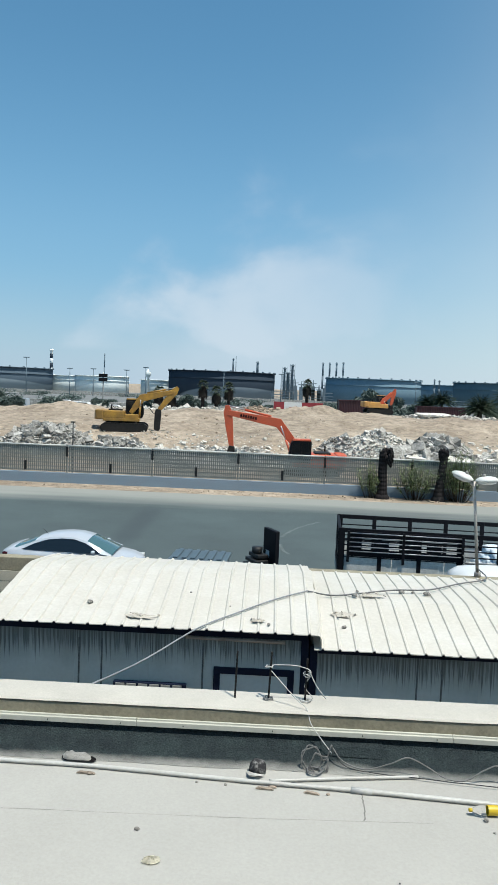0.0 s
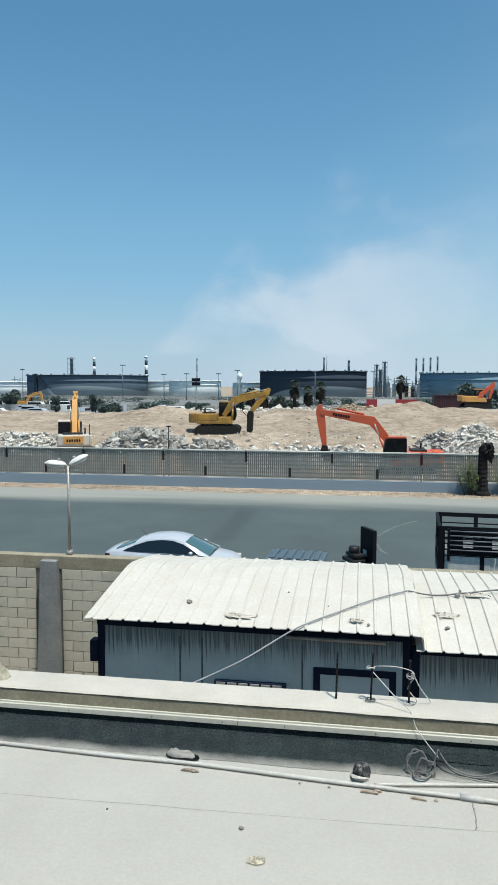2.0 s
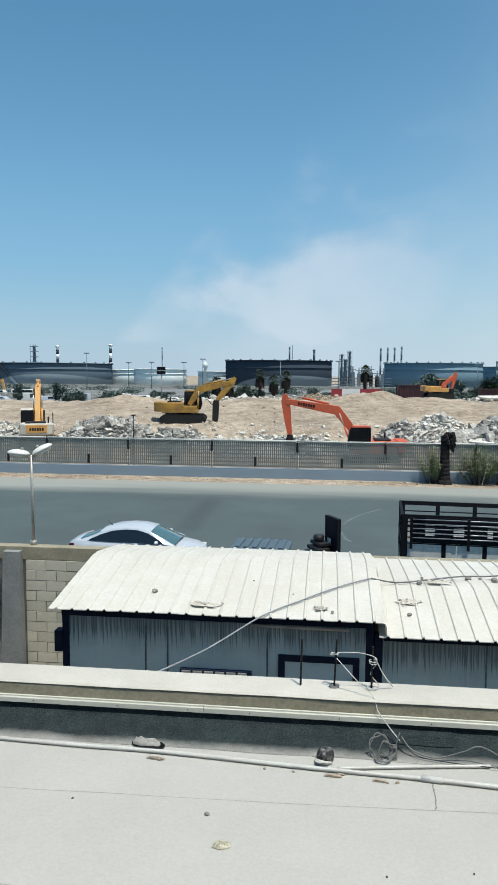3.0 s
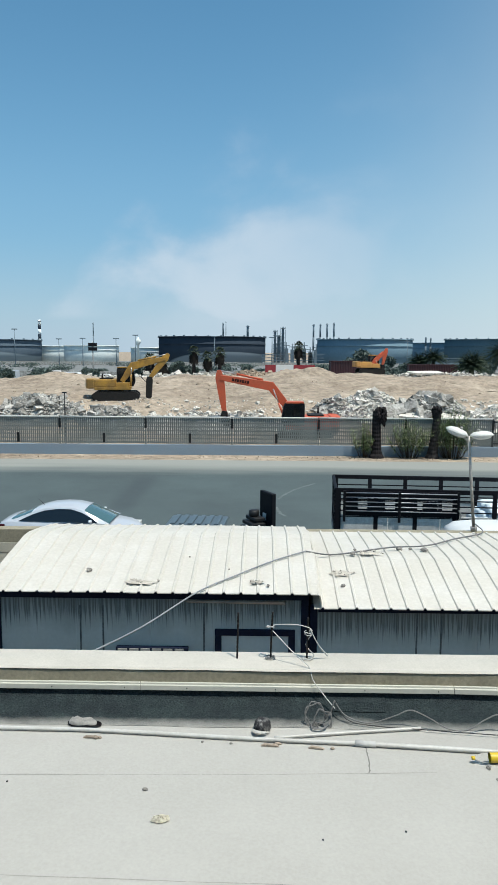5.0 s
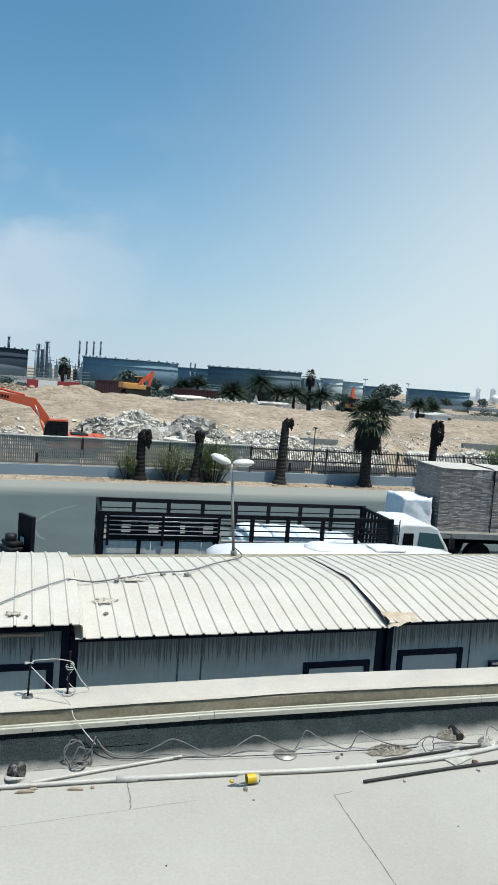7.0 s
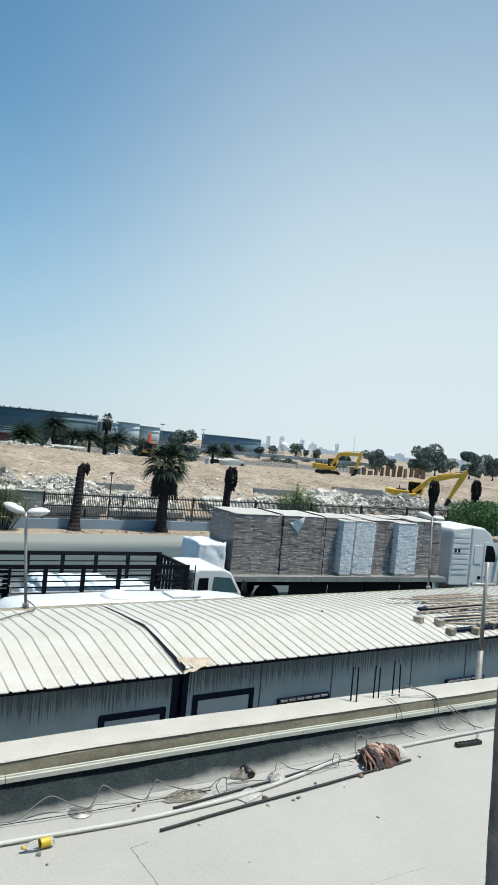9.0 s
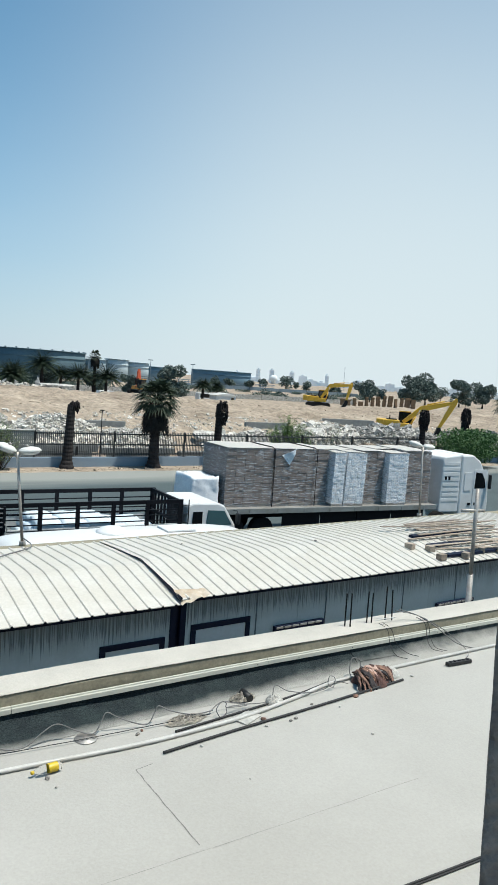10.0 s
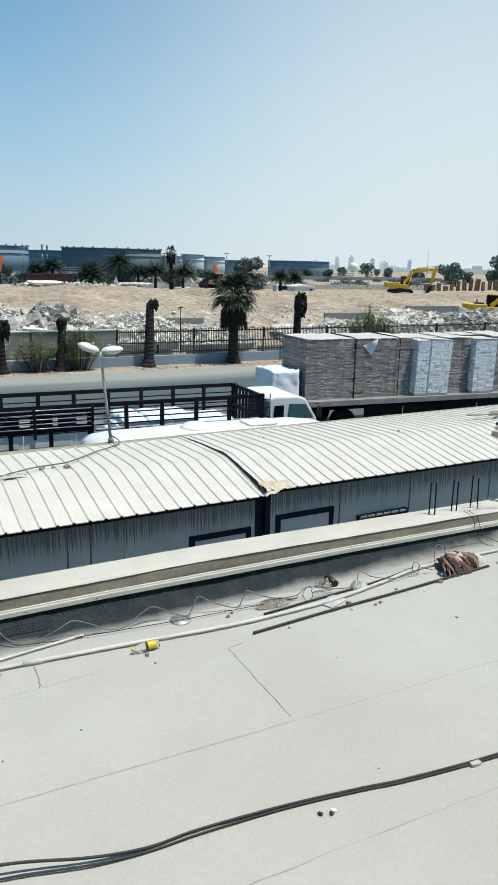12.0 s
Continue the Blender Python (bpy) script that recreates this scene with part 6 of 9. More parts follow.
# ---- rubble and slabs ----
M_RUBBLE = mat("broken_concrete", (0.56, 0.55, 0.515), 0.95, var=0.3, scale=1.6, fine=7, bump=0.9, relief=0.08, second=(0.20, 0.19, 0.17), spec=0.1, island=0.35)
M_RUBBLEW = mat("pale_rubble", (0.70, 0.68, 0.63), 0.95, var=0.25, scale=1.6, fine=7, bump=0.9, relief=0.08, second=(0.42, 0.395, 0.35), spec=0.1, island=0.3)
M_CLOD = mat("sand_clod", (0.40, 0.325, 0.25), 0.95, var=0.2, scale=0.8, fine=8, bump=0.4, second=(0.30, 0.24, 0.18), spec=0.1, island=0.2)


def pile(label, cx, cy, rx, ry, h, n, size, seed, material=None):
    """A heap of broken pieces lying on the ground."""
    rng = random.Random(seed)
    bm = bmesh.new()
    for i in range(int(n * 1.9)):
        a, k = rng.uniform(0, 6.283), rng.random() ** 0.6
        x, y = cx + rx * k * math.cos(a), cy + ry * k * math.sin(a)
        s = size * 0.62 * rng.uniform(0.15, 1.0) * (2.6 if rng.random() < 0.07 else 1)
        z = terrain(x, y) + h * max(0, 1 - k * k) * rng.uniform(0.75, 1.0)
        chunk(bm, (x, y, z + s * 0.1), s, rng, rng.choice((0.35, 0.6, 0.9)))
    # the body of the heap under the loose pieces
    if h > 0.25:
        xs, ys = np.linspace(-1, 1, 20), np.linspace(-1, 1, 14)
        grid(bm, list(xs), list(ys), lambda u, v: (cx + rx * u, cy + ry * v, terrain(cx + rx * u, cy + ry * v) - 0.15 + (h * max(0, 1 - u * u - v * v) * 0.92 + 0.12 * noise.noise(Vector((u * 5 + seed, v * 5, 0))))))
    return solid("rubble_heap", bm, material or M_RUBBLE, label, "rubble", kind="stuff")


pile("heap of broken grey concrete behind the fence", -18.0, 57.0, 3.6, 2.2, 1.3, 600, 0.55, 1)
pile("heap of pale broken concrete behind the fence", -28.5, 57, 5.0, 2.2, 1.0, 600, 0.5, 2, M_RUBBLEW)
pile("heap of broken slabs behind the fence", -12.0, 56.0, 2.6, 1.8, 0.7, 340, 0.5, 3)
pile("band of pale rubble behind the fence", -3.5, 55.5, 7.0, 2.2, 0.5, 900, 0.36, 4, M_RUBBLEW)
pile("heap of white rubble beside a broken wall", 8.8, 58.0, 3.2, 2.6, 1.7, 760, 0.4, 5, M_RUBBLEW)
pile("dark broken boulders beside the orange excavator", 6.0, 58.2, 1.8, 1.2, 1.2, 90, 0.6, 6)
pile("big heap of broken concrete behind bushes", 13.6, 57.0, 3.0, 2.2, 2.0, 600, 0.62, 7)
pile("wide heap of pale rubble behind the fence", 19.5, 55.5, 4.6, 2.6, 1.5, 1300, 0.34, 8, M_RUBBLEW)
pile("spread of pale rubble behind the palm", 26.0, 54.5, 4.0, 2.0, 0.8, 760, 0.34, 9, M_RUBBLEW)
pile("broken slabs and rubble by the fence", 37.5, 54, 5.5, 2.4, 1.1, 800, 0.55, 10, M_RUBBLEW)
pile("broken slabs and rubble by the fence", 47.5, 56, 5.5, 2.6, 1.2, 800, 0.55, 11, M_RUBBLEW)
pile("broken slabs and rubble by the fence", 59.0, 57, 6.5, 2.6, 1.2, 800, 0.6, 12)
pile("low rubble beyond the yellow excavator", 75.0, 57, 8.5, 3.0, 1.0, 800, 0.6, 13)
pile("scattered sandy clods on the heap", 0, 74, 48, 14, 0.0, 420, 0.20, 14, M_CLOD)
pile("scattered sandy clods on the heap", 58, 76, 45, 16, 0.0, 320, 0.24, 15, M_CLOD)
pile("scattered stones along the roadside sand", 10, 42.6, 45, 0.7, 0.0, 600, 0.10, 16, M_CLOD)
pile("small stones over the lower slope", 0, 58.5, 50, 4, 0.0, 1300, 0.26, 17, M_RUBBLEW)
pile("small stones over the lower slope", 52, 60, 40, 5, 0.0, 900, 0.3, 18, M_RUBBLEW)
pile("pale debris along the heap's crest", -14, 100, 12, 3, 0.3, 220, 0.6, 19, M_RUBBLEW)
pile("dark debris on the heap's crest", -1, 97, 4, 2, 0.5, 160, 0.5, 20, M_CLOD)
pile("pale debris along the heap's crest", 30, 100, 14, 3, 0.2, 200, 0.6, 21, M_RUBBLEW)

# ridges of graded sand
for (cx, cy, rx, ry, h, sd) in ((5.5, 92, 6, 5, 1.0, 31), (-25, 90, 10, 6, 0.7, 32), (46, 84, 12, 6, 0.7, 33), (30, 80, 10, 5, 0.6, 34), (-6, 84, 7, 5, 0.5, 35), (62, 76, 8, 4, 0.8, 36), (16, 72, 9, 4, 0.6, 37)):
    bm = bmesh.new()
    xs, ys = np.linspace(-1, 1, 34), np.linspace(-1, 1, 26)
    grid(bm, list(xs), list(ys), lambda u, v: (cx + rx * u, cy + ry * v, terrain(cx + rx * u, cy + ry * v) - 0.1 + (1 + 0.5 * noise.noise(Vector((u * 3 + sd, v * 3, 0)))) * h * max(0, 1 - u * u - v * v) + 0.07 * noise.noise(Vector((u * 9, v * 9, sd)))))
    solid("sand_mound", bm, M_SAND, "mound of dumped sand on the graded site", "mound", kind="stuff", smooth=True)


def slab(m, w, d, t, seed, label, material=None):
    rng = random.Random(seed)
    bm = bmesh.new()
    n = 9
    out = [(w * (0.5 + rng.uniform(-0.08, 0.08)) * math.copysign(abs(math.cos(6.283 * k / n)) ** 0.5, math.cos(6.283 * k / n)), d * (0.5 + rng.uniform(-0.08, 0.08)) * math.copysign(abs(math.sin(6.283 * k / n)) ** 0.5, math.sin(6.283 * k / n))) for k in range(n)]
    vs = prism(bm, out, 0, t, 0.03)
    bmesh.ops.transform(bm, verts=vs, matrix=Matrix(((1, 0, 0, 0), (0, 0, 1, 0), (0, 1, 0, 0), (0, 0, 0, 1))))
    bmesh.ops.recalc_face_normals(bm, faces=bm.faces)
    return solid("concrete_slab", bm, material or M_RUBBLE, label, "slab", m)


for i, (x, y, w, d, rx, rz, lab) in enumerate(((10.6, 56.2, 2.4, 1.6, 62, 10, "broken concrete wall piece standing in rubble"), (11.8, 55.6, 2.0, 1.4, 14, -10, "pale broken slab lying on rubble"), (12.9, 55.8, 2.2, 1.8, 70, 40, "tilted broken slab with crushed edge"), (14.8, 55.4, 2.4, 1.2, 20, 25, "fallen slab at the foot of the heap"), (33.5, 54.5, 3.2, 1.8, 24, 5, "long tilted slab on rubble"), (36.0, 53.6, 2.8, 1.6, -18, -20, "pale flat slab lying on rubble"), (38.6, 53.8, 2.6, 1.8, 40, 30, "tilted broken slab by the fence"), (46.0, 55.0, 2.4, 2.0, 58, -30, "broken slab leaning in the heap"), (49.5, 55.2, 3.0, 1.6, 30, 20, "long tilted slab on rubble"), (22.5, 99, 5.0, 2.0, 8, 10, "thin pale sheet lying on the heap's crest"), (35, 99, 5.0, 2.0, 6, -8, "thin pale sheet lying on the heap's crest"))):
    slab(pose(x, y, terrain(x, y) + 0.45, rx, 0, rz), w, d, 0.25, i, lab, M_RUBBLEW if i % 2 else M_RUBBLE)
# concrete retaining troughs cut into the slope
for (x, y, w, rz) in ((22.5, 58.0, 8.5, -3), (56.5, 61.5, 7.0, -8), (43.0, 59.0, 5.0, -6)):
    bm = bmesh.new()
    box(bm, -w / 2, w / 2, 0, 0.3, -1.0, 0.75, 0.03)
    solid("retaining_wall", bm, M_COLUMN, "exposed grey concrete footing in the slope", "wall", pose(x, y, terrain(x, y) - 0.15, 0, 0, rz))
# long low concrete barriers beyond the heap
for i in range(44):
    x = -110 + i * 6.0
    bm = bmesh.new()
    prism(bm, [(-0.4, 0), (0.4, 0), (0.2, 0.4), (0.14, 1.3), (-0.14, 1.3), (-0.2, 0.4)], -2.9, 2.9, axis="x")
    solid("concrete_barrier", bm, M_RUBBLE, "grey concrete barrier beyond the site", "barrier", pose(x, 121 + 0.02 * x, 0), group="barriers beyond the site")

# car park beyond the barriers
M_LOT = mat("worn_lot", (0.215, 0.222, 0.215), 0.9, var=0.12, scale=0.08, fine=2.0, bump=0.1, second=(0.14, 0.148, 0.148), spec=0.2)
bm = bmesh.new()
grid(bm, list(np.linspace(-260, 44, 39)), list(np.linspace(128, 450, 24)), lambda x, y: (x + max(0.0, (x + 40) / 84) * (y - 128) * 0.35, y, 0.012))
solid("car_park", bm, M_LOT, "worn grey asphalt car park and yard beyond the site", kind="structure")

# timber formwork stacked on the plain
M_FORM = mat("formwork", (0.20, 0.13, 0.075), 0.8, var=0.25, scale=0.8, fine=8, bump=0.2, second=(0.13, 0.085, 0.05))
rng = random.Random(6)
for i in range(13):
    f = i / 12
    x, y = 99 + 12 * f, 110 - 8 * f
    bm = bmesh.new()
    w = rng.uniform(0.7, 1.2)
    tall = rng.choice((2.3, 2.3, 1.9, 1.3, 2.1))
    box(bm, -w / 2, w / 2, -0.15, 0.15, 0, tall, 0.02)
    for k in range(3 if tall > 2 else 1):
        box(bm, -w / 2 - 0.05, w / 2 + 0.05, -0.25, -0.15, 0.4 + 0.75 * k, 0.55 + 0.75 * k, 0.01)
    solid("formwork_panel", bm, M_FORM, "brown timber formwork panel standing on the plain", "panel", pose(x, y, terrain(x, y), rng.uniform(-6, 6), 0, rng.uniform(-30, 20)), group="formwork row")

# ---- containers, hoarding and vehicles beyond the heap ----
M_OXIDE = mat("container_red", (0.045, 0.009, 0.016), 0.6, var=0.15, scale=0.8, fine=10, bump=0.1, second=(0.03, 0.009, 0.013))
M_HRED = mat("hoarding_red", (0.30, 0.03, 0.04), 0.6, var=0.1, scale=0.8, fine=10, bump=0)


def container(m, length, material, label):
    c = thing("shipping_container", label, "container", m)
    bm = bmesh.new()
    n = int(length / 0.28)
    for y in (0.0, 2.44):
        grid(bm, list(range(n * 2 + 1)), [0.15, 2.45], lambda k, z: (k * length / (n * 2), y + (0.04 if (k // 1) % 2 else 0.0), z))
    for x in (0.0, length):
        grid(bm, list(np.linspace(0, 2.44, 18)), [0.15, 2.45], lambda y, z: (x, y, z))
    grid(bm, [0, length], [0, 2.44], lambda x, y: (x, y, 2.5))
    part("skin", bm, material, c)
    for y in (0.0, 2.44):
        for z in (0.08, 2.52):
            bm = bmesh.new()
            box(bm, -0.02, length + 0.02, y - 0.08, y + 0.08, z - 0.08, z + 0.08, 0.01)
            part("side_rail", bm, material, c)
        for x in (0, length):
            bm = bmesh.new()
            box(bm, x - 0.08, x + 0.08, y - 0.08, y + 0.08, 0, 2.6, 0.01)
            part("corner_post", bm, material, c)
    return c


container(pose(24.95, 122, 1.7, 0, 0, -2), 7.9, M_OXIDE, "dark red shipping container beyond the heap")
container(pose(12.0, 125, 2.2, 0, 0, 1), 8.0, M_OXIDE, "dark red shipping container behind the orange excavator")
for x0, w, y, z in ((24.95, 7.9, 122, 1.7), (12.0, 8.0, 125, 2.2)):
    bm = bmesh.new()
    prism(bm, [(x0 - 3, -0.1), (x0 + w + 3, -0.1), (x0 + w + 0.4, z), (x0 - 0.4, z)], y - 0.6, y + 3.4)
    solid("earth_bank", bm, M_SAND, "graded sand bank under a container", "bank", kind="stuff")
hd = thing("hoarding", "red and white printed hoarding at the roadside beyond", "hoarding", pose(0.6, 122, 1.7))
for i, (w, mm) in enumerate(((1.8, M_HRED), (3.0, M_WHITE), (3.6, M_HRED))):
    x0 = (0, 1.8, 4.8)[i]
    bm = bmesh.new()
    box(bm, x0, x0 + w - 0.03, -0.05, 0.05, 0.5, 2.4, 0.01)
    part("panel", bm, mm, hd)
for x in (0.2, 2.5, 5.0, 8.0):
    bm = bmesh.new()
    rod(bm, (x, 0.1, -1.8), (x, 0.1, 2.3), 0.06, 0.06, 8)
    part("post", bm, M_GALV, hd)
bm = bmesh.new()
prism(bm, [(2.3, 0.8), (4.3, 0.9), (3.9, 1.7), (2.6, 1.5)], -0.075, -0.055)
part("printed_shape", bm, M_HRED, hd)


def far_van(m, material, label, long=4.8, high=1.9, name="parked_van", cat="van"):
    v = thing(name, label, cat, m, group="vehicles beyond the site")
    bm = bmesh.new()
    prism(bm, [(-long / 2, 0.35), (long / 2, 0.35), (long / 2, 0.9), (long / 2 - 0.7, 1.05), (long / 2 - 1.3, high), (-long / 2 + 0.1, high), (-long / 2, 1.0)], -0.9, 0.9, 0.08)
    part("body", bm, material, v)
    for y in (-0.905, 0.905):
        bm = bmesh.new()
        prism(bm, [(-long / 2 + 0.4, 1.1), (long / 2 - 1.0, 1.1), (long / 2 - 1.45, high - 0.15), (-long / 2 + 0.4, high - 0.15)], y - 0.01, y + 0.01)
        part("window", bm, M_GLASS, v)
    for x in (-long / 2 + 0.9, long / 2 - 0.9):
        for y in (-0.8, 0.8):
            wheel(v, x, y, 0.34, 0.2)


for (x, y, mm, lab, lg, hg, rz) in ((-1.5, 138, M_WHITE, "white van parked beyond the site", 5.2, 2.2, 0), (-5.2, 136, M_BLACK, "dark pickup parked beyond the site", 4.8, 1.8, 180), (14.5, 150, M_WHITE, "white van parked beyond the site", 5.0, 2.1, 10), (-82, 172, M_WHITE, "white van beside a far excavator", 5.2, 2.2, 0), (-76, 174, M_WHITE, "white minibus beside a far excavator", 7.0, 2.3, 0), (-95, 176, M_WHITE, "white lorry cab far beyond the site", 4.0, 2.8, 180), (63, 146, M_WHITE, "white car beneath far palms", 4.6, 1.5, 0), (88, 146, M_WHITE, "white van by a far wall", 5.0, 2.2, 0), (-33, 150, M_WHITE, "white car beyond the site", 4.6, 1.5, 0), (24, 148, M_WHITE, "white car by far trees", 4.6, 1.5, 0)):
    far_van(pose(x, y, 0, 0, 0, rz), mm, lab, lg, hg)
rng = random.Random(71)
for i in range(46):
    x = -118 + i * 3.35 + rng.uniform(-0.5, 0.5)
    y = (143.0, 151.0, 163.0)[i % 3] + rng.uniform(-0.8, 0.8)
    if abs(x + 1.5) < 4 or rng.random() < 0.22:
        continue
    paint_, word = rng.choice(((M_WHITE, "white"), (M_WHITE, "white"), (M_SILVER, "silver"), (M_WHITE, "white"), (M_BLACK, "dark")))
    tall = rng.choice((1.5, 1.5, 1.7, 2.1))
    far_van(pose(x, y, 0.014, 0, 0, rng.choice((0, 180, 90)) + rng.uniform(-4, 4)), paint_, word + (" van" if tall > 1.9 else " car") + " parked in the yard beyond the site", 4.5 if tall < 1.9 else 5.1, tall, "parked_van" if tall > 1.9 else "parked_car", "van" if tall > 1.9 else "car")
sh = thing("site_hut", "small white hut with a flat roof at the site's far edge", "hut", pose(80, 126, 0.4))
bm = bmesh.new()
box(bm, -2.4, 2.4, -1.4, 1.4, 0, 2.1, 0.03)
part("wall_shell", bm, M_WHITE, sh)
bm = bmesh.new()
prism(bm, [(-2.7, 2.1), (0, 2.6), (2.7, 2.1)], -1.7, 1.7)
part("roof", bm, M_WHITE, sh)
bm = bmesh.new()
box(bm, 1.2, 1.9, -1.42, -1.38, 1.0, 1.7)
part("window", bm, M_GLASS, sh)


# ---- tank farm and refinery on the horizon ----
def tank_paint(name, base, pale):
    """Painted steel plate in courses, the lower part of one flank paler in a wide arc."""
    m = mat(name, base, 0.7, var=0.06, scale=0.10, fine=1.3, bump=0, second=[c * 0.88 for c in base], spec=0.0)
    n, l = m.node_tree.nodes, m.node_tree.links
    b = n["Principled BSDF"]
    src = b.inputs["Base Color"].links[0].from_socket
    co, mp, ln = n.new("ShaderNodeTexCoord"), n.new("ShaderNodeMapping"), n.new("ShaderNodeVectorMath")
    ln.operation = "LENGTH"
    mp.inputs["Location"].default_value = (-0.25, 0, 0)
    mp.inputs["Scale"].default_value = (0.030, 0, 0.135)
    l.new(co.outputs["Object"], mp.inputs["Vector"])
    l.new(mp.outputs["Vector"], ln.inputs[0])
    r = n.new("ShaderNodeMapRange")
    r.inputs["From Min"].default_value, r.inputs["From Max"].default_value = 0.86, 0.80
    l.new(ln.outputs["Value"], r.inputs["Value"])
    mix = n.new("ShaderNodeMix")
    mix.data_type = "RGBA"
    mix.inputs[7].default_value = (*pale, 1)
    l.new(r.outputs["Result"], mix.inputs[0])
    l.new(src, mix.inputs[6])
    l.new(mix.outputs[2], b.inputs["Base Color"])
    return m


M_T1 = tank_paint("tank_slate", (0.10, 0.135, 0.17), (0.25, 0.30, 0.33))
M_T2 = tank_paint("tank_dark", (0.045, 0.06, 0.08), (0.22, 0.26, 0.29))
# distance haze is painted into the blue, teal and hazy colours below
M_T3 = mat("tank_blue_haze", (0.17, 0.26, 0.32), 0.7, var=0.06, scale=0.10, fine=1.3, bump=0, spec=0.0)
M_T4 = mat("tank_teal_haze", (0.12, 0.18, 0.21), 0.7, var=0.06, scale=0.10, fine=1.3, bump=0, spec=0.0)
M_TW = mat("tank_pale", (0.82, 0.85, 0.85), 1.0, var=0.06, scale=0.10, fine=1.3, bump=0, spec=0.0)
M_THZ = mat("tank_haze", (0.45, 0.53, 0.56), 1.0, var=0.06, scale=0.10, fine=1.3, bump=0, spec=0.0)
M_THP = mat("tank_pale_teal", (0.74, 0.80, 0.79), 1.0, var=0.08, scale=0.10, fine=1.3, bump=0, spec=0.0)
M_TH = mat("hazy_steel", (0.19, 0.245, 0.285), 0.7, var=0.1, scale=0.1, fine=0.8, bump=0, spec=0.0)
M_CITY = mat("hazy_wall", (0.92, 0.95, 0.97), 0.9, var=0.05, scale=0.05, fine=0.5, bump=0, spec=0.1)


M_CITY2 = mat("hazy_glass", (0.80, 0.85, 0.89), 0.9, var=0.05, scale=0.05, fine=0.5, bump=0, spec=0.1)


NEAR = 0.6  # the farm stands this much nearer than a 600 m grid, seen from eye height


def lower(h, k=NEAR):
    return 6.3 + (h - 6.3) * k


def tank(x, y, r, h, material, label, fittings=True, stair=False):
    x, y, r, h = x * NEAR, y * NEAR, r * NEAR, lower(h)
    t = thing("storage_tank", label, "storage tank", pose(x, y, 0), group="tank farm")
    bm = bmesh.new()
    lathe(bm, [(r, 0), (r, h * 0.5), (r, h)], 72)
    part("shell", bm, material, t)
    bm = bmesh.new()
    for z, o in ((h - 0.35, 0.55), (h * 0.72, 0.3)):
        lathe(bm, [(r + 0.02, z), (r + o, z), (r + o, z + 0.22), (r + 0.02, z + 0.22)], 72, cap=False)
    part("wind_girder", bm, material, t)
    if fittings:
        for k in range(28):
            a = 2 * math.pi * k / 28
            bm = bmesh.new()
            box(bm, -0.42, 0.42, -0.3, 0.3, -0.1, 0.5, 0.06)
            p = part("roof_vent", bm, M_TH, t)
            p.matrix_basis = pose(r * math.cos(a), r * math.sin(a), h, 0, 0, math.degrees(a))
    if stair:
        st = new("stairway")
        st.parent = t
        bm = bmesh.new()
        n = 26
        for k in range(n):
            a = -2.11 + 0.42 * k / n
            box(bm, -0.6, 0.6, -0.4, 0.4, -0.3, 0.5, 0, pose((r + 0.6) * math.cos(a), (r + 0.6) * math.sin(a), h * (1 - k / n) - 0.1, 0, 0, math.degrees(a) + 90))
        part("flight", bm, M_T2, st, "dark steel stair flight")
        bm = bmesh.new()
        box(bm, -0.9, 0.9, -0.5, 0.5, 0, h + 0.5, 0.05, pose((r + 0.5) * math.cos(-2.13), (r + 0.5) * math.sin(-2.13), 0, 0, 0, -32))
        part("stair_tower", bm, M_T2, st, "dark steel riser tower")
    return t


tank(-240, 604, 52, 15.2, M_T1, "huge slate-grey storage tank with a pale arc on its flank", True, True)
tank(-42, 604, 44.5, 18.2, M_T2, "huge dark storage tank with a pale arc on its flank")
tank(85, 604, 39.3, 16.8, M_T3, "huge storage tank tinted blue-grey with haze")
tank(194, 604, 41.2, 17.2, M_T4, "huge storage tank tinted teal-grey with haze")
tank(172, 690, 30, 15.5, M_T3, "haze-tinted blue-grey storage tank behind another tank", False)
tank(-186, 640, 18, 10.6, M_THP, "pale storage tank beside a larger one", False)
tank(-144, 606, 22.5, 11.0, M_THP, "pale wide storage tank", False)
tank(-103, 640, 14, 9.6, M_THP, "pale storage tank beside the dark one", False)
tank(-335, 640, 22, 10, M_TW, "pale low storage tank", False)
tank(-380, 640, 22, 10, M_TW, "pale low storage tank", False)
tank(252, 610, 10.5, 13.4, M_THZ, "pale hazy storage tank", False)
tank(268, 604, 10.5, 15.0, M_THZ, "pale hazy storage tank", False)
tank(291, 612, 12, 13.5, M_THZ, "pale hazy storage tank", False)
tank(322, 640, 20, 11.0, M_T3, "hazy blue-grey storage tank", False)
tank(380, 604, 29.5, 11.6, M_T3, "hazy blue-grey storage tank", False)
# low bund and pipe racks before the tanks
for i, (x0, x1, z) in enumerate(((-250, -175, 3.0), (0, 29, 5.0), (72, 94, 3.5), (138, 250, 3.2))):
    bm = bmesh.new()
    for k in range(int((x1 - x0) / 6)):
        x = x0 + k * 6
        box(bm, x, x + 0.35, 338, 338.35, 0, z)
    for zz in (z, z * 0.7, z * 0.45):
        box(bm, x0, x1, 337.8, 338.5, zz - 0.16, zz + 0.16)
    solid("pipe_rack", bm, M_TH, "hazy pipe rack before the tank farm", "pipe rack", group="pipe racks")


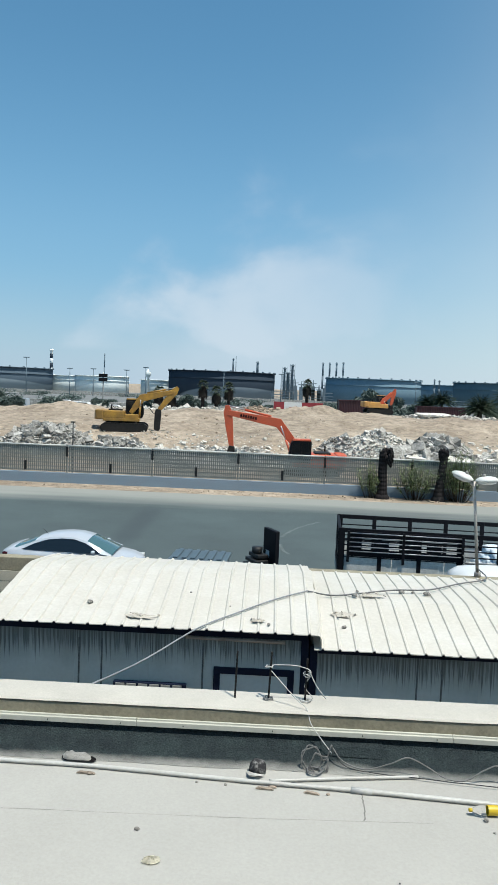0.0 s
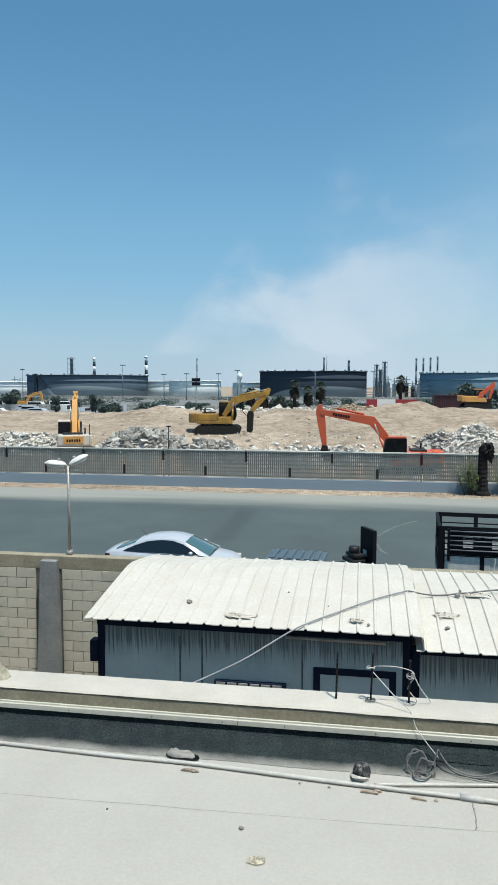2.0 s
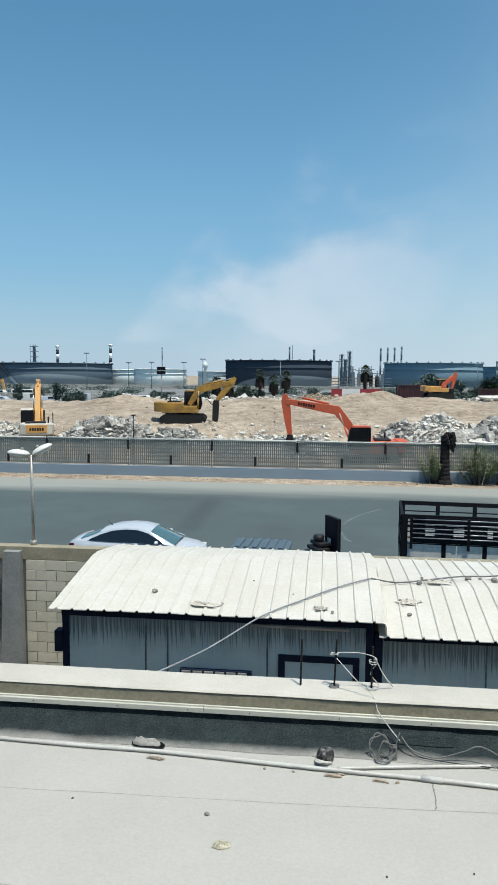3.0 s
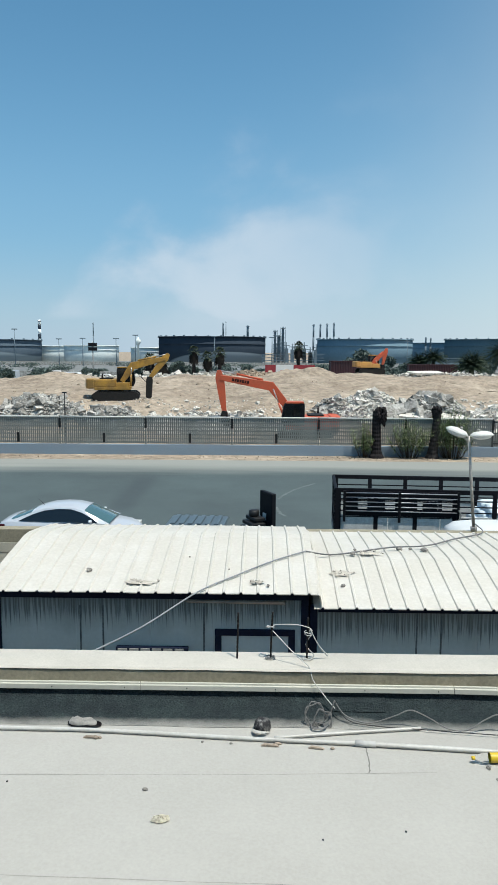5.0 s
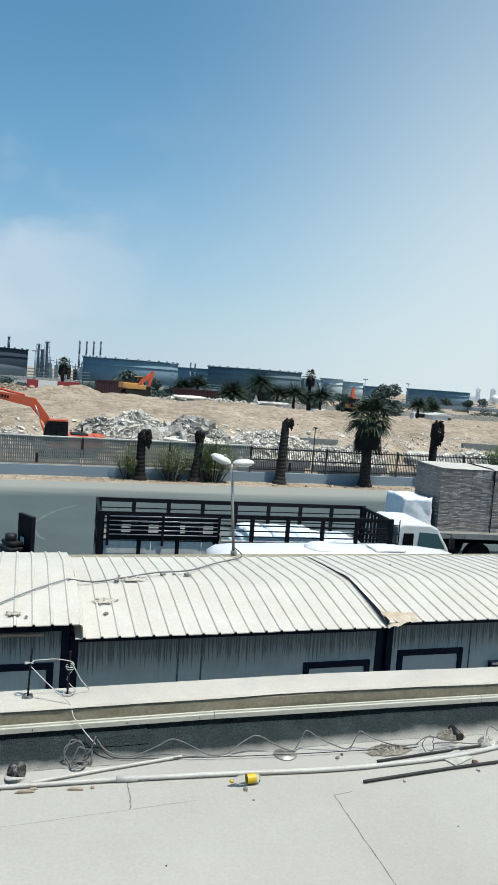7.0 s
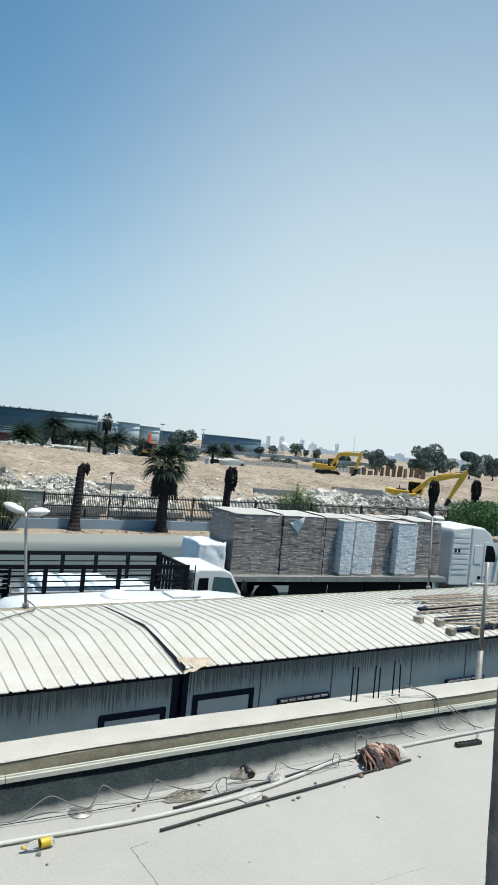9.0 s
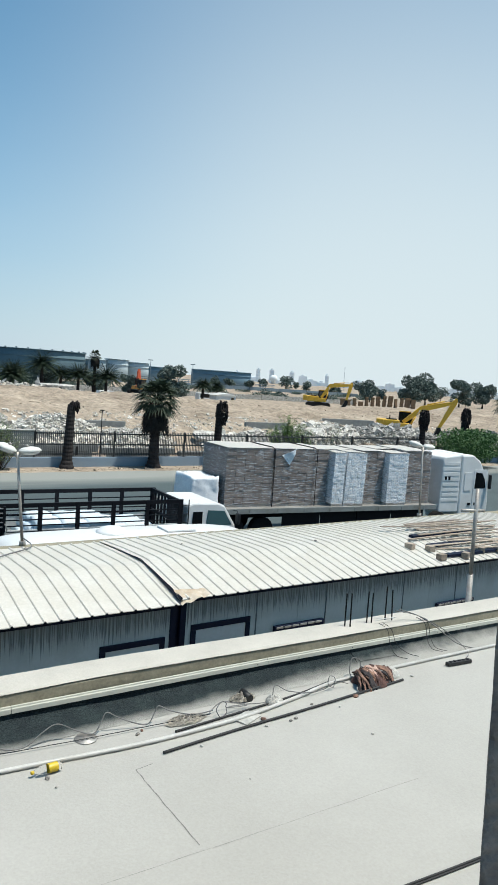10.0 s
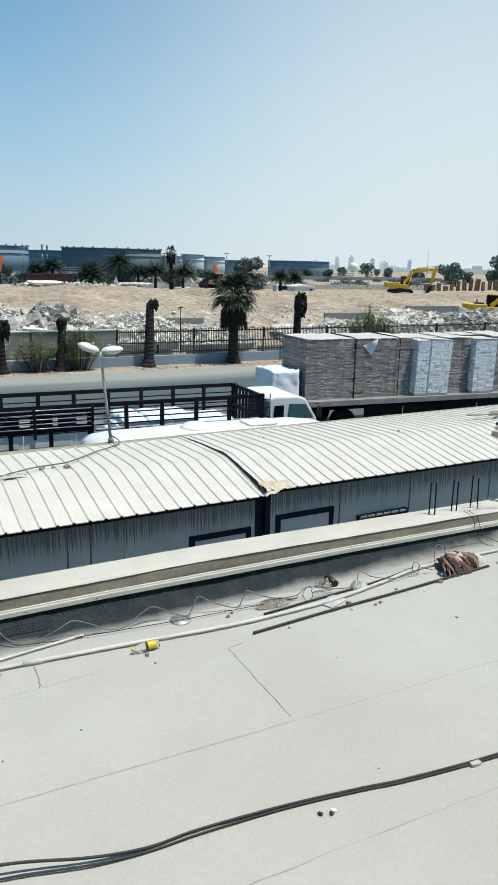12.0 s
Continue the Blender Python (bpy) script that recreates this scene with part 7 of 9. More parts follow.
def stack(x, h, r, label, banded=False, y=384):
    r *= NEAR
    s = thing("chimney_stack", label, "chimney", pose(x * y / 600, y, 0), group="refinery stacks")
    k = y / 600
    hh = 6.3 + (h - 6.3) * k
    n = 9 if banded else 3
    for i in range(n):
        bm = bmesh.new()
        a, b = hh * i / n, hh * (i + 1) / n
        lathe(bm, [(r * (1.25 - 0.25 * i / n), a), (r * (1.25 - 0.25 * (i + 1) / n), b)], 14)
        part("band", bm, (M_TW if i % 2 == 0 else M_T2) if banded else M_TH, s)
    bm = bmesh.new()
    lathe(bm, [(r * 1.05, hh - 0.8), (r * 1.6, hh - 0.8), (r * 1.6, hh - 0.6), (r * 1.05, hh - 0.6)], 14, cap=False)
    part("gallery", bm, M_TH, s)


for x, h in ((42.2, 29.3), (47.8, 29.5), (53.4, 29.8), (59.0, 30.4)):
    stack(x, h, 0.75, "slim grey refinery stack in a row of four")
stack(-185.9, 31.8, 1.3, "tall banded black and white stack", True)
stack(-233, 30.6, 1.2, "banded black and white stack behind a tank", True)
stack(-140.9, 29.8, 0.5, "thin lattice mast behind pale tanks")
stack(-32.7, 30.1, 0.7, "slim hazy stack behind the dark tank")
stack(-30.4, 31.5, 0.25, "thin mast behind the dark tank")
stack(-12.3, 28.1, 1.0, "hazy stack behind the dark tank")
stack(135, 19, 0.7, "short hazy stack between tanks")
stack(139, 18.5, 0.7, "short hazy stack between tanks")


def column(x, h, w, label):
    t = thing("process_column", label, "refinery column", pose(x * 0.66, 396, 0), group="refinery columns")
    w, hh = w * NEAR, lower(h, 0.66)
    bm = bmesh.new()
    lathe(bm, [(w, 0), (w, hh * 0.55), (w * 0.7, hh * 0.62), (w * 0.7, hh)], 16)
    part("vessel", bm, M_TH, t)
    for k in range(6):
        bm = bmesh.new()
        box(bm, -w * 1.5, w * 1.5, -w * 1.5, w * 1.5, hh * (0.3 + 0.13 * k), hh * (0.3 + 0.13 * k) + 0.3)
        part("platform", bm, M_TH, t)
    for sx in (-1, 1):
        bm = bmesh.new()
        rod(bm, (sx * w * 1.4, -w * 1.4, 0), (sx * w * 1.4, -w * 1.4, hh), 0.18, 0.18, 6)
        part("ladder_rail", bm, M_TH, t)


column(16.9, 26.9, 1.5, "hazy refinery column with platforms")
column(10.5, 24.3, 1.4, "hazy refinery column with platforms")
column(13.5, 20, 1.8, "hazy refinery column with platforms")
column(-253.9, 31.2, 2.0, "dark refinery column behind a tank")
for (x0, n) in ((-325, 6), (-205, 3), (20, 5), (30, 4)):
    rng = random.Random(x0)
    for i in range(n):
        bm = bmesh.new()
        h = lower(rng.uniform(9, 16))
        x = x0 + i * 5
        box(bm, -1.0, 1.0, -1.0, 1.0, 0, h * 0.7)
        rod(bm, (0, 0, h * 0.6), (0, 0, h), 0.36, 0.3, 8)
        box(bm, -1.8, 1.8, -0.2, 0.2, h * 0.82, h * 0.82 + 0.35)
        solid("process_unit", bm, M_TH, "hazy refinery unit among pipes", "refinery unit", pose(x * 0.66, 399, 0), group="refinery units")


def mast(x, h, label, y=300.0):
    k = y / 600
    s = thing("light_mast", label, "light mast", pose(x * k, y, 0), group="light masts")
    hh = 6.3 + (h - 6.3) * k
    bm = bmesh.new()
    rod(bm, (0, 0, 0), (0, 0, hh), 0.22, 0.12, 8)
    part("pole", bm, M_TH, s)
    bm = bmesh.new()
    box(bm, -1.2, 1.2, -0.2, 0.2, hh - 0.4, hh, 0.05)
    part("head", bm, M_TH, s)


for x, h in ((-207, 24.4), (-105.8, 19.8), (-150, 17), (-122, 17), (-170, 16.5), (-40, 19), (8, 18.5), (120, 16), (300, 17), (345, 16), (-300, 21), (240, 15)):
    mast(x, h, "tall thin light mast before the tanks")
mast(539.3, 25.7, "tall thin mast on the far plain", 600.0)
sg = thing("road_sign", "dark double road sign on a post beyond the heap", "road sign", pose(-32.5, 138, 0))
for z in (7.15, 6.35):
    bm = bmesh.new()
    box(bm, -0.85, 0.85, -0.1, 0.1, z, z + 0.65, 0.03)
    part("sign_plate", bm, M_BLACK, sg)
bm = bmesh.new()
rod(bm, (0, 0.15, 0), (0, 0.15, 8), 0.12, 0.1, 8)
part("post", bm, M_GALV, sg)
wt = thing("water_tower", "pale rounded water tower beside the pale tanks", "tower", pose(-61.2, 354, 0))
bm = bmesh.new()
lathe(bm, [(0.6, 0), (0.6, 9.1), (1.08, 9.7), (1.38, 10.6), (1.38, 11.8), (0.48, 12.4), (0.24, 13.3)], 18)
part("shaft", bm, M_THP, wt)
# a container ship of a warehouse and the town, far off
rng = random.Random(12)
for i in range(40):
    a = 33.5 + 24 * i / 39 + rng.uniform(-0.3, 0.3)
    d = rng.uniform(1300, 1900)
    h = rng.uniform(5, 12) if i % 4 else rng.uniform(14, 22)
    if i in (3, 4, 7, 12):
        h = (27, 25, 23, 26)[(3, 4, 7, 12).index(i)]
    w = rng.uniform(6, 20) if h < 22.5 else 4.5
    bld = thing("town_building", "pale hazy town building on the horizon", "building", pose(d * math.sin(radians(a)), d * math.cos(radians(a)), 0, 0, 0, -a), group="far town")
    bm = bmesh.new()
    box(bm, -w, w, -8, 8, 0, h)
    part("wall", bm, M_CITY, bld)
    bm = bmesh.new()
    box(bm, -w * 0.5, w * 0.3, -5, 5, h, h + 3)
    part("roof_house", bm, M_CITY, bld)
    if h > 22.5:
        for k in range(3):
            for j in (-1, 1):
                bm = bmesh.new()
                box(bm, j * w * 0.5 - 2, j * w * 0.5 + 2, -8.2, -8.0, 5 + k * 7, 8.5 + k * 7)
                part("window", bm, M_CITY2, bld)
dome = thing("dome", "white spherical tank on the horizon", "tank", pose(700, 950, 0))
bm = bmesh.new()
lathe(bm, [(0.3, 14.5), (3.3, 14.0), (5.4, 12), (6.4, 9.2), (5.8, 6.2), (3.8, 3.6), (3.0, 0)], 24)
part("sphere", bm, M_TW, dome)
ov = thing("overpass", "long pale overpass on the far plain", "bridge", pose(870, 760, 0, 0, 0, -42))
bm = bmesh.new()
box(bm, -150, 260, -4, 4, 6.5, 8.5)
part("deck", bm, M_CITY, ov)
for i in range(14):
    bm = bmesh.new()
    box(bm, -145 + i * 30, -143 + i * 30, -2, 2, 0, 6.5)
    part("pier", bm, M_CITY, ov)

# long boundary walls across the far plain
for i, (x0, x1, y, h, mm) in enumerate(((-150, -20, 168, 1.6, M_RUBBLE), (-20, 70, 176, 1.5, M_RUBBLE), (70, 170, 182, 1.4, M_RUBBLE), (-300, 60, 316, 1.6, M_RUBBLE), (60, 300, 320, 1.8, M_TH))):
    bw = thing("far_wall", "long low hazy wall across the far plain", "wall", pose(0, y, 0), group="far walls")
    n = int((x1 - x0) / 10)
    for k in range(n):
        bm = bmesh.new()
        box(bm, x0 + k * 10, x0 + k * 10 + 9.7, 0, 0.3, 0, h * (1 + 0.05 * math.sin(k * 2.1)), 0.02)
        part("wall_panel", bm, mm, bw)


# ---- cabin details ----
M_PVC = mat("grey_pvc", (0.50, 0.50, 0.48), 0.5, var=0.1, scale=3, fine=30, bump=0.03)
M_CONDUIT = mat("dull_conduit", (0.27, 0.29, 0.30), 0.6, var=0.15, scale=3, fine=30, bump=0.03)
M_STONE = mat("stone", (0.34, 0.325, 0.295), 0.9, var=0.3, scale=12, fine=40, bump=0.5, second=(0.16, 0.15, 0.135))
M_RUSTSTEEL = mat("rebar", (0.015, 0.013, 0.013), 0.7, 0.4, var=0.3, scale=8, fine=60, bump=0.3)
M_WIRE = mat("grey_cable", (0.17, 0.17, 0.165), 0.6, var=0.15, scale=5, fine=40, bump=0.05)
M_BLKCABLE = mat("black_cable", (0.011, 0.012, 0.013), 0.75, var=0.3, scale=3, fine=40, bump=0.05, second=(0.03, 0.03, 0.03))
M_WOOD = mat("weathered_wood", (0.40, 0.34, 0.27), 0.85, var=0.2, scale=4, fine=40, bump=0.3, second=(0.24, 0.19, 0.145), rand=0.3)
M_PATCH = mat("sealant", (0.53, 0.49, 0.42), 0.9, var=0.15, scale=6, fine=40, bump=0.4)
FY = 9.51


def window_frame(cabin_ob, x0, x1, z0, z1):
    w = new("window")
    w.parent = cabin_ob
    t = 0.09
    for a in ((x0, x1, z1 - t, z1), (x0, x1, z0, z0 + t), (x0, x0 + t, z0 + t, z1 - t), (x1 - t, x1, z0 + t, z1 - t)):
        bm = bmesh.new()
        box(bm, a[0], a[1], FY - 0.03, FY + 0.005, a[2], a[3], 0.006)
        part("frame", bm, M_NAVY, w, "navy window frame")
    bm = bmesh.new()
    box(bm, x0 + t, x1 - t, FY - 0.012, FY - 0.004, z0 + t, z1 - t)
    part("blank_panel", bm, M_CLAD2, w, "blue-grey infill panel")


M_DRIP = mat("stained_joint", (0.15, 0.19, 0.205), 0.7, var=0.3, scale=4, fine=30, bump=0.05, second=(0.05, 0.062, 0.068))
M_CLAD2 = mat("infill_panel", (0.43, 0.53, 0.565), 0.6, var=0.05, scale=1, fine=20, bump=0.03)


def vent_grille(cabin_ob, x0, x1, z):
    g = new("vent_grille")
    g.parent = cabin_ob
    bm = bmesh.new()
    box(bm, x0, x1, FY - 0.07, FY - 0.002, z - 0.5, z, 0.01)
    part("case", bm, M_NAVY, g)
    n = 6
    for i in range(n):
        bm = bmesh.new()
        a = x0 + 0.03 + i * (x1 - x0 - 0.06) / n
        box(bm, a, a + (x1 - x0 - 0.06) / n - 0.03, FY - 0.085, FY - 0.068, z - 0.05, z - 0.015, 0.004)
        part("louvre", bm, M_GREYSTEEL, g)


window_frame(cabin_a, -0.47, 0.62, 1.6, 2.55)
window_frame(cabin_b, 4.13, 5.20, 1.5, 2.37)
window_frame(cabin_c, 5.66, 6.80, 1.6, 2.49)
vent_grille(cabin_a, -1.82, -0.83, 2.30)
vent_grille(cabin_c, 7.30, 8.40, 2.25)
vent_grille(cabin_c, 11.45, 12.6, 2.15)
bm = bmesh.new()
rod(bm, (-0.85, FY - 0.04, 2.95), (0.48, FY - 0.04, 2.935), 0.022, 0.022, 10)
part("tube_lamp", bm, M_GALV, cabin_a, "thin tube lamp under the eave")
for xs_, cab_ in (((-2.31, -2.0, -0.62), cabin_a), ((2.27, 2.60), cabin_b), ((6.93, 8.47, 10.47, 12.04), cabin_c)):
    for x in xs_:
        bm = bmesh.new()
        box(bm, x - 0.012, x + 0.012, FY - 0.008, FY + 0.002, 0.2, 2.86, 0.003)
        part("joint_strip", bm, M_DRIP, cab_)
bm = bmesh.new()
box(bm, -3.60, -3.49, FY - 0.06, FY + 0.1, 2.45, 2.75, 0.01)
part("junction_box", bm, M_NAVY, cabin_a)
# dark strips painted as the shade under the eaves, and the bent edge where the higher roof meets the lower one
for cab_, x0, x1, z, deep in ((cabin_a, -3.5, 0.80, EAVE_A[1], 0.15), (cabin_b, 0.93, 5.3, EAVE_B[1], 0.12), (cabin_c, 5.56, 17.0, EAVE_C[1], 0.12)):
    bm = bmesh.new()
    box(bm, x0, x1, FY - 0.03, FY - 0.005, z - deep, z - 0.045, 0.004)
    part("shade_strip", bm, M_NAVY, cab_, "dark strip painted as the shade under the eave")
bm = bmesh.new()
hem = [(0.0, 0.004), (0.030, -0.010), (0.046, -0.05), (0.052, -0.11), (0.055, -0.17)]
grid(bm, list(range(len(hem))), list(np.linspace(9.28, 10.75, 8)), lambda k, y: (0.902 + hem[k][0], y, float(np.interp(y, [9.3, 11.3], [3.12, 3.40])) + hem[k][1] * min(1.0, (11.0 - y) / 1.7)))
part("bent_edge", bm, M_SHEET, cabin_a, "sheet edge bent down over the lower roof", smooth=True)
# dark navy strips that fill the slots between the cabins
for x0, x1, z in ((0.802, 0.818, 2.84), (5.385, 5.455, 2.86)):
    bm = bmesh.new()
    box(bm, x0, x1, FY + 0.05, FY + 0.11, 0, z, 0.005)
    solid("gap_strip", bm, M_NAVY, "dark navy strip filling the slot between cabins", "panel")
# torn corner of the roof: a lifted, buckled flap
bm = bmesh.new()
grid(bm, list(np.linspace(0, 1, 14)), list(np.linspace(0, 1, 10)), lambda u, v: (5.33 + 0.5 * u, 9.25 + 0.3 * v * (1 - 0.4 * u), 3.035 + 0.055 * v - 0.11 * (1 - v) * (1 - u) ** 1.5 + 0.018 * math.sin(u * 14) * (1 - v) + 0.02 * noise.noise(Vector((u * 5, v * 5, 2)))))
M_FLAP = mat("torn_sheet", (0.58, 0.53, 0.45), 0.7, var=0.12, scale=4, fine=20, bump=0.1, second=(0.42, 0.33, 0.23))
part("torn_flap", bm, M_FLAP, cabin_c, "buckled torn corner of the roof sheet", smooth=True)
# thin navy strip paints the shaded gap below the lifted edge
bm = bmesh.new()
lap = [(9.30, 2.95, 3.03), (9.8, 3.06, 3.112), (10.3, 3.17, 3.195), (10.8, 3.255, 3.268), (11.6, 3.20, 3.206), (12.5, 3.15, 3.153)]
for x in (5.335, 5.357):
    va = [(bm.verts.new((x, y, a)), bm.verts.new((x, y, c))) for y, a, c in lap]
    for p, q in zip(va, va[1:]):
        bm.faces.new((p[0], q[0], q[1], p[1]))
part("lap_shade", bm, M_NAVY, cabin_c, "dark strip painted as the shaded gap under the lifted sheet edge")


def roof_z(x, y, k):
    e, r, b = ((EAVE_A, RIDGE_A, BACK_A), (EAVE_B, RIDGE_B, BACK_B), (EAVE_C, RIDGE_C, BACK_C))[k]
    return float(np.interp(y, [e[0], r[0], b[0]], [e[1], r[1], b[1]]))


def stone(x, y, z, s, seed, label, material=None):
    rng = random.Random(seed)
    bm = bmesh.new()
    bmesh.ops.create_icosphere(bm, subdivisions=2, radius=1.0)
    for v in bm.verts:
        v.co *= 1 + 0.35 * noise.noise(v.co * 1.6 + Vector((seed, 0, 0)))
        v.co = Vector((v.co.x * s, v.co.y * s * 0.75, v.co.z * s * 0.6))
    return solid("stone", bm, material or M_STONE, label, "stone", pose(x, y, z + s * 0.45, 0, 0, rng.uniform(0, 360)), smooth=False)


for i, (x, y, k, s) in enumerate(((-2.27, 9.9, 0, 0.05), (-1.45, 9.6, 0, 0.022), (-1.6, 9.55, 0, 0.02), (0.02, 9.62, 0, 0.03), (0.25, 9.5, 0, 0.028), (1.30, 9.85, 1, 0.04), (1.55, 10.8, 1, 0.05), (1.75, 10.9, 1, 0.045), (1.62, 11.1, 1, 0.03), (2.32, 11.15, 1, 0.05), (2.5, 11.2, 1, 0.03), (2.7, 11.1, 1, 0.055), (-0.9, 10.4, 0, 0.018), (-0.3, 10.0, 0, 0.016), (6.6, 11.6, 2, 0.03), (3.9, 12.4, 1, 0.03), (9.3, 10.9, 2, 0.03))):
    stone(x, y, roof_z(x, y, k) + 0.01, s, i, "small stone lying on the white cabin roof")


def patch(x, y, z, rx, ry, seed, label):
    """A thin ragged smear of sealant and grit."""
    bm = bmesh.new()
    rng = random.Random(seed)
    n = 40
    ring = [bm.verts.new((rx * (0.7 + 0.5 * noise.noise(Vector((math.cos(6.283 * k / n) * 2 + seed, math.sin(6.283 * k / n) * 2, 0)))) * math.cos(6.283 * k / n), ry * (0.7 + 0.5 * noise.noise(Vector((math.cos(6.283 * k / n) * 2, math.sin(6.283 * k / n) * 2, seed)))) * math.sin(6.283 * k / n), 0.0)) for k in range(n)]
    c = bm.verts.new((0, 0, 0.012))
    for k in range(n):
        bm.faces.new((ring[k], ring[(k + 1) % n], c))
    for _ in range(12):
        a, q = rng.uniform(0, 6.283), rng.random()
        chunk(bm, (rx * q * math.cos(a), ry * q * math.sin(a), 0.01), rng.uniform(0.015, 0.045), rng, 0.5)
    return solid("sealant_patch", bm, M_PATCH, label, "patch", pose(x, y, z, 7))


patch(1.3, 10.2, roof_z(1.3, 10.2, 1) + 0.03, 0.26, 0.12, 3, "rough sealant patch on the cabin roof")
patch(-1.5, 9.55, roof_z(-1.5, 9.55, 0) + 0.03, 0.28, 0.10, 4, "rough sealant patch near the eave")
patch(1.8, 10.85, roof_z(1.8, 10.85, 1) + 0.03, 0.22, 0.10, 5, "rough sealant patch on the cabin roof")
patch(0.1, 9.58, roof_z(0.1, 9.58, 0) + 0.03, 0.15, 0.06, 6, "rusty sealant smear by the eave")

# conduit from the parapet up and across the cabin roofs
bm = bmesh.new()
tube(bm, spline([(-1.61, 7.2, 3.20), (-1.2, 8.1, 3.14), (-0.68, 9.25, 3.155), (-0.2, 9.75, 3.222), (0.33, 10.25, 3.290), (0.82, 10.6, 3.340)], 8), 0.011, 8)
solid("conduit", bm, M_CONDUIT, "grey plastic conduit slung from the parapet onto the cabin roof", "conduit")
bm = bmesh.new()
tube(bm, spline([(0.82, 10.6, 3.338), (1.2, 10.75, 3.245), (1.65, 10.9, 3.255), (2.2, 11.15, 3.26), (2.77, 11.3, 3.25), (3.4, 11.9, 3.21), (4.0, 12.4, 3.19), (4.05, 13.0, 3.2)], 6), 0.012, 6)
solid("roof_cable", bm, M_WIRE, "thin grey cable running over the cabin roof", "cable")
# planks and blocks where the roof sheets stop
rng = random.Random(8)
for i in range(15):
    x = rng.uniform(12.4, 13.6)
    y = 9.68 + i * 0.125
    ln = rng.uniform(1.6, 3.2)
    bm = bmesh.new()
    box(bm, -ln / 2, ln / 2, -0.035, 0.035, 0, 0.018, 0.003)
    solid("plank", bm, M_WOOD, "weathered timber plank lying on the cabin roof", "plank", pose(x + 0.4, y, roof_z(x, y, 2) + 0.075 + 0.010 * (i % 3), 0, rng.uniform(-1, 1), rng.uniform(-7, 4) if i % 5 else -13), group="planks on the cabin roof")
for i, (x, y) in enumerate(((11.5, 9.5), (12.2, 9.45), (12.9, 9.6), (13.4, 9.5), (11.6, 9.9), (11.2, 10.1))):
    bm = bmesh.new()
    box(bm, -0.09, 0.09, -0.07, 0.07, 0, 0.12, 0.008)
    solid("wood_block", bm, M_WOOD, "short timber block on the cabin roof edge", "wood block", pose(x, y, roof_z(x, y, 2) + 0.015, 0, 0, 20 * i), group="blocks on the cabin roof")
# navy battens added as the black void beneath the planks
for i in range(3):
    bm = bmesh.new()
    box(bm, 11.75, 13.9, 9.52 + i * 0.5, 9.66 + i * 0.5, 0, 0.055, 0.006)
    solid("batten", bm, M_NAVY, "dark batten that stands for the black gap under loose planks", "batten", pose(0, 0, roof_z(12, 9.58 + i * 0.5, 2) + 0.02), group="battens on the cabin roof")

# ---- starter bars and wires on the parapet ----
def rebar(x, y, h, lean, seed):
    bm = bmesh.new()
    pts = [(lean[0] * t, lean[1] * t, -0.03 + (h + 0.03) * t) for t in np.linspace(0, 1, 24)]
    tube(bm, pts, [0.009 + (0.0018 if k % 2 else 0) for k in range(24)], 8)
    return solid("starter_bar", bm, M_RUSTSTEEL, "rusty steel starter bar standing in the parapet", "rebar", pose(x, y - 0.5 * bend(x), 3.268), group="starter bars")


for i, (x, y, h, lx) in enumerate(((-0.08, 6.95, 0.47, 0.01), (0.25, 6.95, 0.48, 0.02), (0.61, 6.94, 0.43, 0.01), (6.40, 6.87, 0.44, 0.015), (6.46, 6.83, 0.45, 0.005), (6.78, 6.86, 0.43, 0.02), (6.85, 6.84, 0.41, 0.01), (7.11, 6.85, 0.47, 0.015), (7.19, 6.80, 0.43, -0.01))):
    rebar(x, y, h, (lx, 0.02), i)


def wire(pts, r, label, material=None, name="loose_wire", n=8):
    bm = bmesh.new()
    tube(bm, spline([(x, y - (bend(x) if y > 6.35 else 0.0), z) for x, y, z in pts], n), r, 6)
    return solid(name, bm, material or M_WIRE, label, "wire")


def ring(c, r, turns, seed, lift=0.0, flat=True):
    rng = random.Random(seed)
    out = []
    for k in range(turns * 10 + 1):
        a = 2 * math.pi * k / 10
        rr = r * (1 + rng.uniform(-0.2, 0.2))
        out.append((c[0] + rr * math.cos(a), c[1] + (rr * math.sin(a) * (0.8 if flat else 0.25)), c[2] + (0.008 * rng.random() if flat else rr * math.sin(a)) + lift * k / (turns * 10)))
    return out


Z = 3.275
wire(ring((0.25, 6.95, Z + 0.32), 0.035, 2, 1, 0.02) + [(0.36, 6.93, Z + 0.36), (0.5, 6.93, Z + 0.36), (0.62, 6.94, Z + 0.33)] + ring((0.62, 6.94, Z + 0.29), 0.035, 2, 2, -0.04) + [(0.60, 6.95, Z + 0.15), (0.68, 6.93, Z + 0.05)] + ring((0.62, 6.94, Z + 0.01), 0.045, 2, 3), 0.0045, "pale grey wire looped round starter bars", M_PVC, n=4)
wire(ring((0.25, 6.95, Z + 0.01), 0.045, 2, 4), 0.006, "wire ring at the foot of a starter bar")
wire([(0.27, 6.92, Z + 0.30), (0.4, 6.86, Z + 0.18), (0.52, 6.80, Z + 0.08), (0.62, 6.74, Z + 0.012), (0.66, 6.66, Z - 0.09), (0.76, 6.58, Z - 0.20), (0.86, 6.48, 2.99)], 0.005, "grey wire slung over the parapet edge", M_PVC)
wire([(0.64, 6.92, Z + 0.32), (0.72, 6.93, Z + 0.16), (0.82, 6.98, Z + 0.02)], 0.006, "pale wire end by a starter bar", M_PVC)
COIL = ring((0.66, 6.37, 3.0), 0.10, 2, 7, 0.0, False) + ring((0.72, 6.33, 2.97), 0.085, 2, 8, 0.0, False) + ring((0.68, 6.30, 2.925), 0.07, 3, 9)
